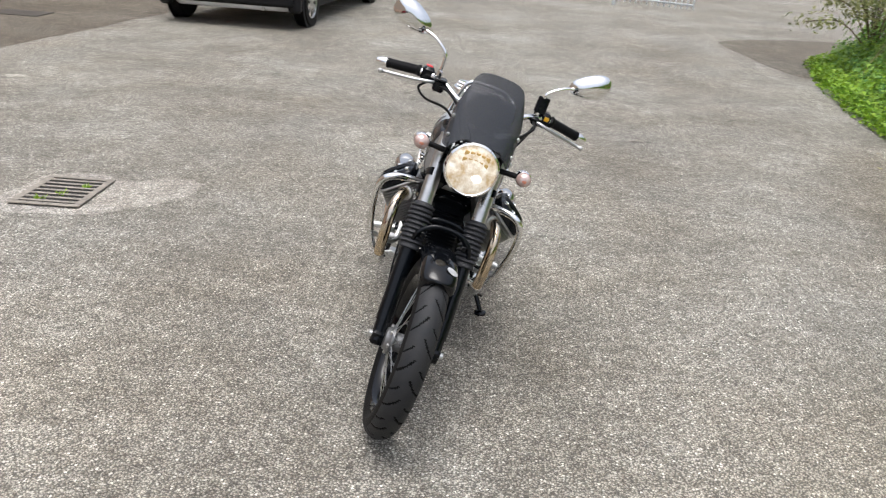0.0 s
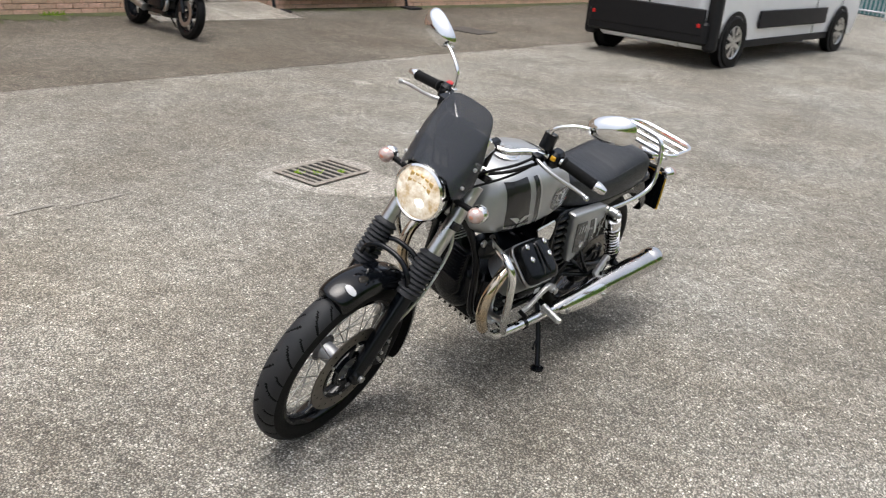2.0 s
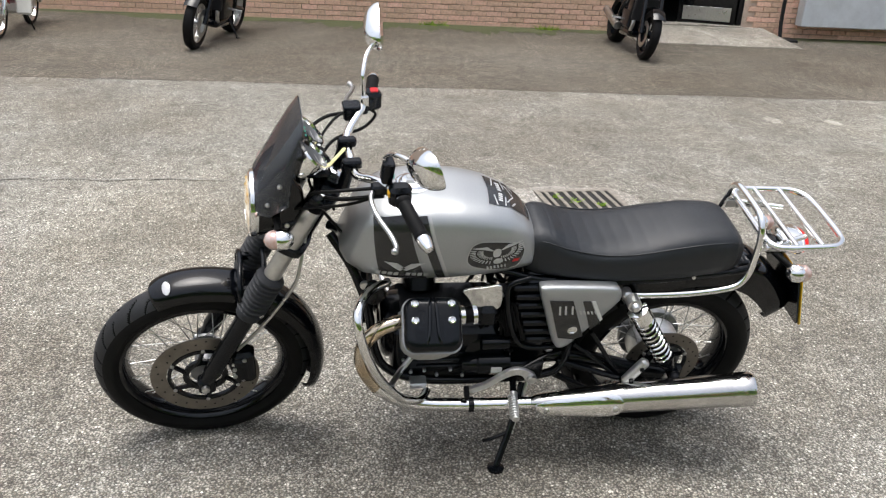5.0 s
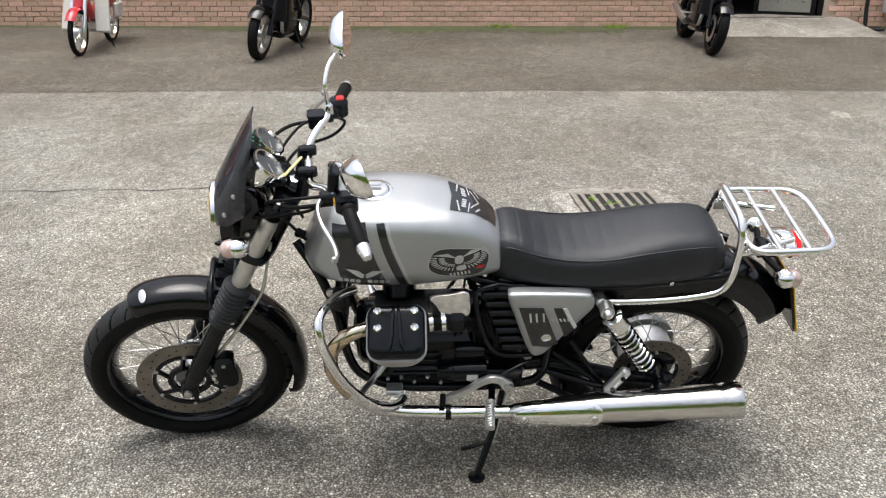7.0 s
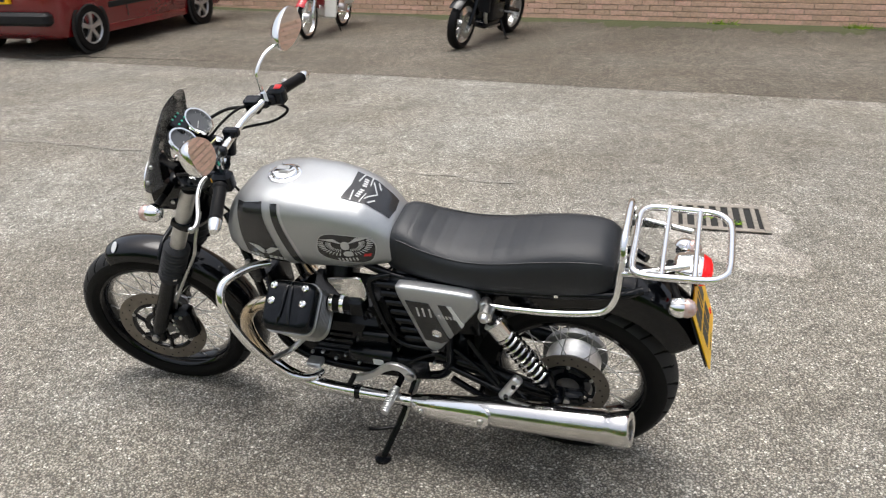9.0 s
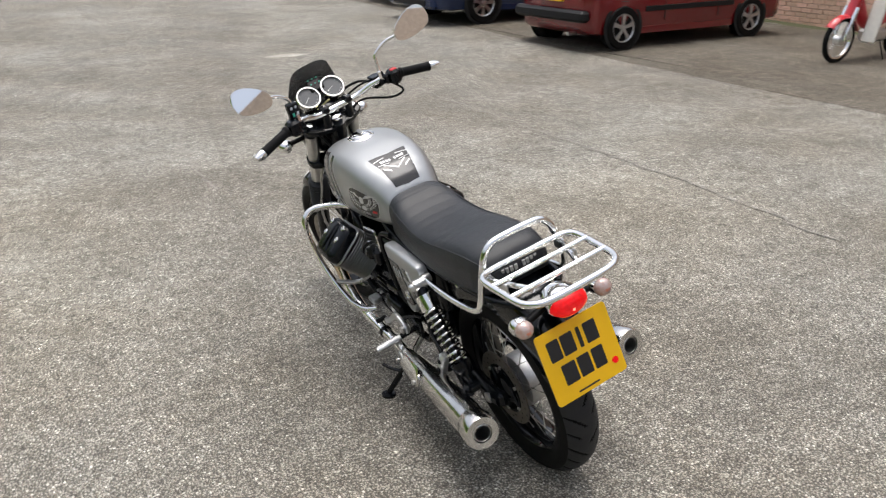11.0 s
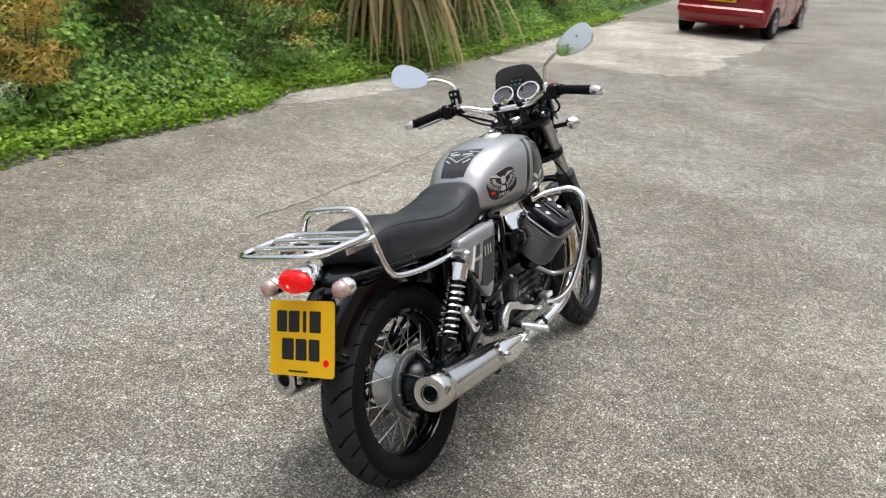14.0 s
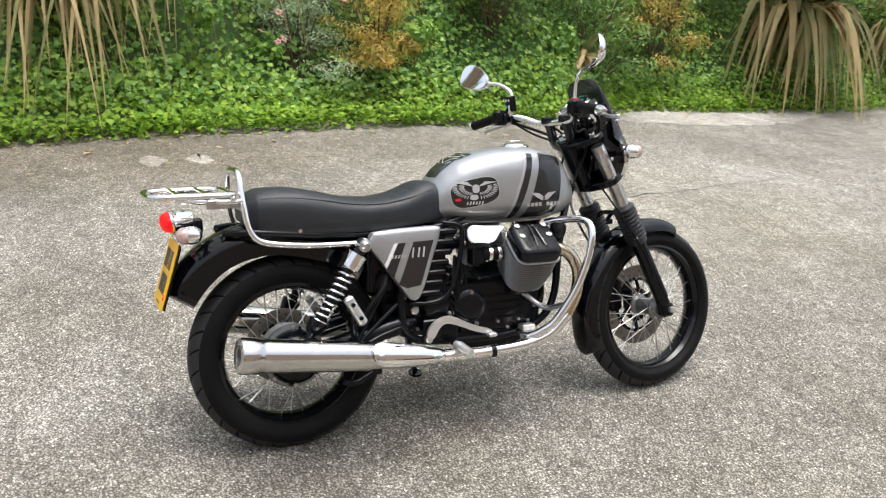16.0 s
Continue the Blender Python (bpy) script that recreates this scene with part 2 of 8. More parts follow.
M_SCREEN = mk("smoked_screen", (0.038, 0.041, 0.047), 0.04, var=0.05, alpha=0.77, spec=0.5, rvar=0.3)
M_MIRROR = mk("mirror_glass", (0.93, 0.94, 0.95), 0.02, 1.0, var=0.0, rvar=0.0)
M_GFACE = mk("gauge_face", (0.065, 0.069, 0.074), 0.45, var=0.1, coat=0.06)
M_TAG = mk("pale_yellow_plastic", (0.72, 0.68, 0.34), 0.4)
M_BTN = mk("yellow_button", (0.8, 0.42, 0.01), 0.4)
M_REDB = mk("red_switch", (0.55, 0.01, 0.012), 0.4)
M_GREENB = mk("green_telltale", (0.02, 0.3, 0.2), 0.4, emit=(0.02, 0.5, 0.35), estr=0.05)
M_BRASS = mk("heat_tinted_pipe", (0.62, 0.46, 0.26), 0.16, 1.0, var=0.25, scale=8, rvar=0.4, col2=(0.62, 0.58, 0.52))
M_CARRED = mk("red_car_paint", (0.165, 0.006, 0.009), 0.25, 0.15, var=0.06, coat=0.8)
M_CARBRIGHT = mk("bright_red_car_paint", (0.27, 0.005, 0.012), 0.25, 0.1, var=0.06, coat=0.8)
M_CARNAVY = mk("navy_car_paint", (0.010, 0.024, 0.075), 0.25, 0.2, var=0.08, coat=0.4)
M_CARBLUE = mk("blue_car_paint", (0.01, 0.05, 0.32), 0.22, 0.2, var=0.08, coat=0.8)
M_CARWHITE = mk("white_car_paint", (0.74, 0.75, 0.76), 0.3, var=0.04, scale=4, coat=0.6)
M_CARBLK = mk("black_car_plastic", (0.009, 0.009, 0.010), 0.55, var=0.15, scale=40, bump=0.04, spec=0.25)
M_GLASS = mk("car_glass", (0.012, 0.014, 0.015), 0.05, var=0.1, coat=0.5)
M_ALLOY = mk("alloy_wheel", (0.46, 0.46, 0.46), 0.35, 0.8, var=0.1, scale=30)
M_MOPED = mk("moped_red_paint", (0.5, 0.02, 0.03), 0.3, var=0.06, coat=0.5)
M_CREAM = mk("moped_cream_plastic", (0.62, 0.60, 0.54), 0.45, var=0.06)
M_AMBER = mk("amber_lens", (0.55, 0.20, 0.13), 0.2, coat=0.6)
M_GREYM = mk("galvanised_metal", (0.52, 0.55, 0.57), 0.5, 0.15, var=0.12, scale=5)
M_DARK = mk("dark_doorway_interior", (0.02, 0.02, 0.022), 0.8, var=0.3)
M_SOIL = mk("leafy_soil", (0.06, 0.105, 0.026), 0.95, var=0.4, scale=9, bump=0.8, bscale=25)
M_IVY = mk("ivy_leaves", (0.155, 0.29, 0.05), 0.45, var=0.38, scale=0.9, island=0.45, spec=0.35)
M_IVYB = mk("bright_ground_ivy", (0.20, 0.34, 0.035), 0.5, var=0.25, scale=1.2, island=0.3, spec=0.25)
M_SHRUB = mk("dark_shrub_leaves", (0.14, 0.25, 0.055), 0.45, var=0.3, scale=1.0, island=0.45, spec=0.35)
M_ORANGE = mk("orange_tinted_leaves", (0.62, 0.38, 0.07), 0.55, var=0.3, scale=3.5, island=0.35, col2=(0.28, 0.34, 0.075))
M_SAGE = mk("grey_green_leaves", (0.31, 0.41, 0.24), 0.55, var=0.3, scale=3, island=0.35)
M_PINK = mk("pink_petals", (0.42, 0.22, 0.19), 0.6, var=0.2)
M_FLAX = mk("flax_blades", (0.21, 0.27, 0.085), 0.5, var=0.3, scale=2.0, island=0.4, col2=(0.24, 0.22, 0.09))
M_STRAW = mk("dead_flax_blades", (0.46, 0.34, 0.16), 0.6, var=0.25, scale=3.0, island=0.42, col2=(0.25, 0.25, 0.09))
M_WOOD = mk("woody_stem", (0.12, 0.085, 0.05), 0.9, var=0.3, scale=10)
M_TEAL = mk("teal_panel", (0.03, 0.14, 0.15), 0.6, var=0.2)
M_ORGB = mk("grey_site_panel", (0.4, 0.4, 0.38), 0.6, var=0.2, scale=4)
M_IRON = mk("cast_iron", (0.27, 0.245, 0.21), 0.65, 0.5, var=0.3, scale=30, bump=0.2, bscale=150)
M_IRON2 = mk("dark_cast_iron", (0.075, 0.07, 0.062), 0.6, 0.4, var=0.3, scale=30, bump=0.3, bscale=90)
# near-black that stands in for shade in pits, bores, gaps and arches
M_PIT = mk("recess_shade", (0.012, 0.012, 0.011), 0.9)


def leafy(m, k=0.35):
    """Lets some daylight pass through thin leaves."""
    n, l = m.node_tree.nodes, m.node_tree.links
    b, o = n["Principled BSDF"], n["Material Output"]
    tr = n.new("ShaderNodeBsdfTranslucent")
    l.new(b.inputs["Base Color"].links[0].from_socket, tr.inputs["Color"])
    mx = n.new("ShaderNodeMixShader")
    mx.inputs[0].default_value = k
    l.new(b.outputs[0], mx.inputs[1])
    l.new(tr.outputs[0], mx.inputs[2])
    l.new(mx.outputs[0], o.inputs["Surface"])


for m_leaf in (M_IVY, M_IVYB, M_SHRUB, M_ORANGE, M_SAGE, M_FLAX, M_STRAW):
    leafy(m_leaf)

# ---- geometry helpers ----
def V(*a):
    return Vector(a)


def part(name, bm, material, parent=None, label="", sharp=38.0):
    """Links a bmesh as one smooth-shaded mesh object, under a thing or a part."""
    me = bpy.data.meshes.new(name)
    bmesh.ops.remove_doubles(bm, verts=bm.verts, dist=1e-5)
    bmesh.ops.recalc_face_normals(bm, faces=bm.faces)
    lim = radians(sharp)
    for f in bm.faces:
        f.smooth = True
    for e in bm.edges:
        if len(e.link_faces) == 2 and e.calc_face_angle(0) > lim:
            e.smooth = False
    bm.to_mesh(me)
    bm.free()
    me.materials.append(material)
    ob = new(name, me)
    ob.parent = parent
    if label:
        ob["label"] = label
    return ob


def thing(name, m, label, category, group="", kind=""):
    ob = new(name)
    ob.matrix_world = m
    ob.empty_display_size = 0.1
    return tagged(ob, label, category, group, kind)


def B():
    return bmesh.new()


def ringloft(bm, rings, cap0=True, cap1=True, closed=True):
    rows = [[bm.verts.new(p) for p in r] for r in rings]
    n = len(rows[0])
    for a, b in zip(rows, rows[1:]):
        for i in range(n if closed else n - 1):
            j = (i + 1) % n
            try:
                bm.faces.new((a[i], a[j], b[j], b[i]))
            except ValueError:
                pass
    if cap0 and n > 2:
        bm.faces.new(rows[0][::-1])
    if cap1 and n > 2:
        bm.faces.new(rows[-1])
    return rows


def spline(pts, k=6, closed=False):
    """Catmull-Rom curve through the points."""
    p = [Vector(q) for q in pts]
    n = len(p)
    out = []
    for i in range(n if closed else n - 1):
        a = p[(i - 1) % n] if closed or i else p[0] * 2 - p[1]
        b, c = p[i], p[(i + 1) % n]
        d = p[(i + 2) % n] if closed or i + 2 < n else p[-1] * 2 - p[-2]
        for s in range(k):
            t = s / k
            out.append(0.5 * ((2 * b) + (c - a) * t + (2 * a - 5 * b + 4 * c - d) * t * t + (3 * b - a - 3 * c + d) * t ** 3))
    if not closed:
        out.append(p[-1])
    return out


def tube(bm, pts, r, n=10, k=0, closed=False, radii=None):
    """A round bar along the points; k > 0 rounds the path."""
    p = spline(pts, k, closed) if k else [Vector(q) for q in pts]
    m = len(p)
    tan = []
    for i in range(m):
        a = p[(i - 1) % m] if closed or i else p[i]
        b = p[(i + 1) % m] if closed or i < m - 1 else p[i]
        tan.append((b - a).normalized())
    up = tan[0].orthogonal().normalized()
    rings = []
    for i in range(m):
        up = (up - tan[i] * up.dot(tan[i])).normalized()
        side = tan[i].cross(up)
        rr = radii[min(len(radii) - 1, int(i * len(radii) / m))] if radii else r
        rings.append([p[i] + (up * math.cos(a) + side * math.sin(a)) * rr for a in (2 * math.pi * q / n for q in range(n))])
    if closed:
        rings.append(rings[0])
    ringloft(bm, rings, not closed, not closed)
    return bm


def lathe(bm, prof, org, axis, n=28, cap=True):
    """Turns (along, radius) pairs round the axis."""
    ax = Vector(axis).normalized()
    u = ax.orthogonal().normalized()
    w = ax.cross(u)
    rings = [[Vector(org) + ax * a + (u * math.cos(t) + w * math.sin(t)) * max(r, 1e-4) for t in (2 * math.pi * q / n for q in range(n))] for a, r in prof]
    ringloft(bm, rings, cap, cap)
    return bm


def basis(org, x, y):
    """A frame with its x and y axes along the given directions."""
    x = Vector(x).normalized()
    z = x.cross(Vector(y)).normalized()
    y = z.cross(x)
    m = Matrix((x, y, z)).transposed().to_4x4()
    m.translation = Vector(org)
    return m


def rrect(w, h, r, n=4):
    pts = []
    for cx, cy, a0 in ((w / 2 - r, h / 2 - r, 0), (-w / 2 + r, h / 2 - r, 90), (-w / 2 + r, -h / 2 + r, 180), (w / 2 - r, -h / 2 + r, 270)):
        for i in range(n + 1):
            a = radians(a0 + 90 * i / n)
            pts.append((cx + r * math.cos(a), cy + r * math.sin(a)))
    return pts


def rbox(bm, c, s, r=0.01, b=None, m=None, taper=1.0):
    """A block with rounded upright edges and eased rims; taper scales the top."""
    b = b if b is not None else min(r * 0.6, min(s) * 0.3)
    m = (m or Matrix()) @ Matrix.Translation(Vector(c)) if m else Matrix.Translation(Vector(c))
    r = min(r, s[0] * 0.49, s[1] * 0.49)
    rings = []
    for z, k, inn in ((-s[2] / 2, 1, b), (-s[2] / 2 + b, 1, 0), (s[2] / 2 - b, taper, 0), (s[2] / 2, taper, b)):
        rings.append([m @ Vector((x * k, y * k, z)) for x, y in rrect(s[0] - 2 * inn, s[1] - 2 * inn, max(r - inn, 0.001))])
    ringloft(bm, rings)
    return bm


def slab(bm, outline, t, m=None, b=0.0):
    """A flat shape of (x, y) points, t thick along z, with an eased rim b."""
    m = m or Matrix()
    c = Vector((sum(p[0] for p in outline) / len(outline), sum(p[1] for p in outline) / len(outline)))
    size = max((Vector(p) - c).length for p in outline)
    k = 1 - b / size
    lev = ((0, k), (b, 1), (t - b, 1), (t, k)) if b else ((0, 1), (t, 1))
    ringloft(bm, [[m @ Vector((c.x + (p[0] - c.x) * q, c.y + (p[1] - c.y) * q, z)) for p in outline] for z, q in lev])
    return bm


def smooth2(pts, k=4):
    return [(p.x, p.y) for p in spline([(x, y, 0) for x, y in pts], k, True)]


def ball(bm, c, r, squash=(1, 1, 1), n=14):
    rings = []
    for i in range(n // 2 + 1):
        a = math.pi * i / (n // 2)
        rr, z = max(math.sin(a), 1e-3), math.cos(a)
        rings.append([Vector(c) + Vector((rr * math.cos(2 * math.pi * j / n) * squash[0], rr * math.sin(2 * math.pi * j / n) * squash[1], z * squash[2])) * r for j in range(n)])
    ringloft(bm, rings)
    return bm


def xf(bm, m):
    bmesh.ops.transform(bm, matrix=m, verts=bm.verts)
    return bm

# ---- ground: level in the yard, rising gently towards the far lane ----
def gz(x, y):
    a = max(0.0, -1.5 - y)
    return 0.033 * a * a / (a + 3.0) if a < 40 else 0.033 * 1600 / 43


bm = B()
xs = [-400, -120, -60, -30] + [-16 + 2 * i for i in range(17)] + [30, 60, 120, 400]
ys = [-400, -160, -80, -50] + [-40 + 2 * i for i in range(36)] + [50, 90, 160, 400]
grid = [[bm.verts.new((x, y, gz(x, y))) for y in ys] for x in xs]
for i in range(len(xs) - 1):
    for j in range(len(ys) - 1):
        bm.faces.new((grid[i][j], grid[i + 1][j], grid[i + 1][j + 1], grid[i][j + 1]))
ground = tagged(part("ground", bm, M_TAR), "worn grey tarmac yard with pale aggregate", "ground", kind="structure")


def sheet(name, pts, mat, label, lift=0.004, ragged=0.06, k=8):
    """A flat patch with an uneven edge, lying just above the ground."""
    p = spline([(x, y, 0) for x, y in pts], k, True)
    p = [q + V(random.uniform(-ragged, ragged), random.uniform(-ragged, ragged), 0) for q in p]
    c = sum(p, V(0, 0, 0)) / len(p)
    bm = B()
    rows = [[bm.verts.new((c.x + (q.x - c.x) * f, c.y + (q.y - c.y) * f, gz(0, c.y + (q.y - c.y) * f) + lift)) for q in p] for f in (0.02, 0.25, 0.5, 0.75, 1.0)]
    n = len(p)
    for a, b in zip(rows, rows[1:]):
        for i in range(n):
            bm.faces.new((a[i], a[(i + 1) % n], b[(i + 1) % n], b[i]))
    bm.faces.new(rows[0][::-1])
    return tagged(part(name, bm, mat), label, "pavement", kind="structure")


sheet("pavement_wall_strip", [(-10.6, -22), (-5.9, -20), (-5.75, -8), (-5.62, 0), (-5.35, 4), (-5.0, 8.7), (-4.6, 14), (-4.2, 24), (-8.4, 24)], M_TAR2, "older darker tarmac strip along the wall", 0.004, 0.03, 10)
sheet("pavement_patch_far", [(4.2, -4.9), (3.3, -5.2), (1.6, -5.6), (1.5, -8), (1.6, -11.0), (4.3, -11.5), (4.4, -8)], M_CONC, "pale concrete patch beside the planted bank", 0.004, 0.17)
sheet("pavement_kerb_strip", [(4.7, -0.1), (4.2, -0.4), (3.95, -1.5), (4.0, -2.6), (4.35, -3.4), (4.8, -2)], M_CONC, "pale broken concrete at the foot of the bank", 0.005, 0.05)
for x, y, a, b in ((-4.16, 6.9, 0.13, 0.08), (-4.09, 7.44, 0.1, 0.07), (3.36, 4.03, 0.13, 0.09), (3.37, 3.72, 0.12, 0.09), (1.54, 6.83, 0.07, 0.05), (-2.2, -4.7, 0.34, 0.13)):
    sheet("pavement_stain", [(x - a, y), (x, y - b), (x + a, y), (x, y + b)], M_CONC, "small pale worn spot in the tarmac", 0.004, 0.02)
# tree shade at the end of the bank, laid as a sheet of darker tarmac
sheet("pavement_patch_shade", [(4.0, 14.2), (6.5, 15.0), (6.8, 12.6), (5.2, 11.2), (4.2, 10.8), (3.9, 12.3)], M_TAR2, "tree shade painted as dark tarmac near the bank", 0.004, 0.02, 4)
sheet("pavement_drain_surround", [(-2.34, 4.18), (-1.95, 4.12), (-1.66, 4.24), (-1.40, 4.58), (-1.38, 4.85), (-1.62, 4.88), (-1.80, 4.80), (-2.28, 4.80)], M_CEM, "pale cement splashed beside the drain", 0.002, 0.03, 5)
CRACKS = (
    [(-2.62, -3.4), (-2.66, -2.4), (-2.62, -0.8), (-2.58, 0.4), (-2.55, 1.8), (-2.42, 3.3)],
    [(2.3, -5.2), (1.1, -5.35), (-0.6, -5.5), (-2.4, -5.6), (-5.5, -5.4)],
    [(0.33, 7.9), (0.40, 10.3), (0.50, 13), (0.54, 16.5)],
    [(2.15, 2.4), (2.16, 1.0), (2.27, 0.0), (2.37, -0.9), (2.55, -2.6)],
    [(0.22, 0.5), (0.13, -0.7), (-0.12, -1.9), (-0.3, -3.2)],
    [(-4.75, -3.7), (-5.1, -3.5), (-5.45, -3.35)],
)
for pts in CRACKS:
    name = "pavement_crack"
    p = spline([(x, y, 0) for x, y in pts], 14)
    bm = B()
    row = [(q + V(random.uniform(-0.03, 0.03), random.uniform(-0.03, 0.03), 0), 0.006 + random.random() * 0.006) for q in p]
    va = [bm.verts.new((q.x - w, q.y - w, gz(0, q.y) + 0.0065)) for q, w in row]
    vb = [bm.verts.new((q.x + w, q.y + w, gz(0, q.y) + 0.0065)) for q, w in row]
    for i in range(len(row) - 1):
        bm.faces.new((va[i], va[i + 1], vb[i + 1], vb[i]))
    tagged(part(name, bm, M_CRACK), "dark joint line in the tarmac", "pavement", kind="structure")

gr = B()
for i in range(260):
    x, y, r = random.uniform(-4.5, 3.2), random.uniform(-1.5, 7.5), random.uniform(0.0025, 0.0065)
    a = [random.uniform(0.6, 1.3) * r for _ in range(5)]
    base = [gr.verts.new((x + a[k] * math.cos(k * 1.257), y + a[k] * math.sin(k * 1.257), 0.0045)) for k in range(5)]
    tip = gr.verts.new((x, y, 0.0045 + r * 0.9))
    for k in range(5):
        gr.faces.new((base[k], base[(k + 1) % 5], tip))
tagged(part("loose_grit", gr, M_CONC), "pale loose grit scattered on the tarmac", "grit", kind="stuff")

# iron drain grating set in the yard
DM = Matrix.Translation((-2.07, 4.48, 0.008)) @ pose(0, 0, 0, 0, 0, 2)
drain = thing("drain_grating", DM, "rusty cast iron drain grating set in the tarmac", "drain")
bm = B()
for x, y, w, h in ((-0.18, 0, 0.04, 0.433), (0.18, 0, 0.04, 0.433), (0, -0.235, 0.4, 0.035), (0, 0.235, 0.4, 0.035)):
    rbox(bm, (x, y, 0.006), (w, h, 0.008), 0.004)
part("frame", bm, M_IRON, drain)
part("pit", rbox(B(), (0, 0, -0.0005), (0.34, 0.46, 0.003), 0.004), M_PIT, drain, "near-black plate standing for the shade under the bars")
for i in range(7):
    part("bar", rbox(B(), (0, -0.183 + i * 0.061, 0.005), (0.33, 0.024, 0.006), 0.004), M_IRON, drain)
for x, y in ((-6.3, 11.4),):
    t = thing("manhole_cover", Matrix.Translation((x, y, 0.006)), "sunken rectangular iron cover in the tarmac", "cover", "covers in the yard")
    part("plate", rbox(B(), (0, 0, 0.004), (0.7, 0.5, 0.012), 0.02), M_IRON2, t)

# weeds rooted in the drain
for x, y in ((-2.14, 4.33), (-1.98, 4.57), (-2.05, 4.42)):
    tu = thing("weed_tuft", Matrix.Translation((x, y, 0.009)), "small green weed growing between the drain bars", "weed", "weeds in the drain")
    bm = B()
    for i in range(26):
        b0 = V(random.gauss(0, 0.012), random.gauss(0, 0.014), 0)
        tip = b0 + V(random.gauss(0, 0.018), random.gauss(0, 0.018), random.uniform(0.006, 0.026))
        w = V(0.005, 0.003, 0)
        bm.faces.new([bm.verts.new(p) for p in (b0 - w, b0 + w, tip)])
    part("leaves", bm, M_IVYB, tu)

# ---- brick building along the yard ----
WALL_A, WALL_B = V(-11.55, -12, 0), V(-8.2, 21.5, 0)
WD = (WALL_B - WALL_A).normalized()
WN = V(WD.y, -WD.x, 0)
WM = Matrix((WD, WN, V(0, 0, 1))).transposed().to_4x4()
WM.translation = WALL_A


def along(y):
    return (y - WALL_A.y) / WD.y


DOOR0, DOOR1 = along(7.75), along(9.32)
wall = thing("wall_brick", WM, "buff brick wall of a low industrial building", "wall", kind="structure")
L = (WALL_B - WALL_A).length
bm = B()
for a, b, z0, z1 in ((0, DOOR0, -0.1, 7.6), (DOOR1, L, -0.1, 7.6), (DOOR0, DOOR1, 2.15, 7.6)):
    rbox(bm, ((a + b) / 2, -0.16, (z0 + z1) / 2), (b - a, 0.28, z1 - z0), 0.002, 0.001)
part("wall_core", bm, M_MORTAR, wall, "sandy mortar")
dw = tagged(thing("door_1", WM @ Matrix.Translation(((DOOR0 + DOOR1) / 2, -0.1, 0.0)), "open dark doorway with a black glazed door", "door"), kind="structure")
wdt = DOOR1 - DOOR0
bm = B()
rbox(bm, (-wdt / 2 + 0.04, 0, 1.1), (0.08, 0.16, 2.1), 0.006)
rbox(bm, (wdt / 2 - 0.04, 0, 1.1), (0.08, 0.16, 2.1), 0.006)
rbox(bm, (0, 0, 2.11), (wdt, 0.16, 0.08), 0.006)
part("door_frame", bm, M_BLACK, dw)
part("threshold", rbox(B(), (0, 0.0, 0.13), (wdt, 0.3, 0.05), 0.006), M_CONC, dw)
leaf_m = Matrix.Translation((wdt / 2 - 0.1, 0.06, 1.12)) @ pose(0, 0, 0, 0, 0, 200)
dl = part("door_leaf", rbox(B(), (0.42, 0, 0), (0.84, 0.045, 1.94), 0.006, m=leaf_m), M_BLACK, dw, "black door standing ajar")
part("kick_plate", rbox(B(), (0.42, -0.026, -0.82), (0.7, 0.004, 0.2), 0.004, m=leaf_m), M_STEEL, dl)
part("glass", rbox(B(), (0.42, -0.025, 0.2), (0.6, 0.004, 1.2), 0.004, m=leaf_m), M_GLASS, dl)
room = tagged(thing("interior_room", WM, "dark room behind the doorway", "room"), kind="structure")
bm = B()
for c, s_ in (((along(8.55), -2.5, 0.08), (3.4, 4.3, 0.08)), ((along(8.55), -4.7, 1.3), (3.4, 0.1, 2.7)), ((along(8.55) - 1.7, -2.5, 1.3), (0.1, 4.3, 2.7)), ((along(8.55) + 1.7, -2.5, 1.3), (0.1, 4.3, 2.7)), ((along(8.55), -2.5, 2.7), (3.4, 4.3, 0.1))):
    rbox(bm, c, s_, 0.004)
part("room_shell", bm, M_DARK, room)
ramp = tagged(thing("ramp", WM @ Matrix.Translation((along(8.45), 0, 0)), "sloping concrete ramp in front of the doorway", "ramp"), kind="structure")
bm = B()
slab(bm, [(-0.95, 0.0), (1.2, 0.0), (1.35, 1.1), (-1.0, 1.05)], 0.012, Matrix.Translation((0, 0, 0.0)))
for v in bm.verts:
    if v.co.z > 0.005:
        v.co.z = 0.012 + 0.13 * max(0, 1 - v.co.y / 1.08)
part("slope", bm, M_CONC, ramp, "worn mossy concrete")
# roller cover with its two feet, standing against the wall
CV = thing("galvanised_cover", WM @ Matrix.Translation((along(11.35), 0.16, 0.0)), "grey galvanised metal box on two feet against the wall", "metal box")
part("casing", rbox(B(), (0, 0.0, 0.46), (2.5, 0.22, 0.5), 0.02), M_GREYM, CV)
part("end_cap", rbox(B(), (1.16, 0.0, 0.46), (0.26, 0.225, 0.51), 0.02), M_GREYM, CV)
for x in (-1.5, 1.40):
    ft = part("foot", rbox(B(), (x, 0.16, 0.02), (0.32, 0.30, 0.04), 0.02), M_CARBLK, CV)
    part("post", tube(B(), [(x, 0.04, 0.03), (x, -0.02, 0.25), (x, -0.03, 0.6)], 0.028, 10, 3), M_CARBLK, ft)
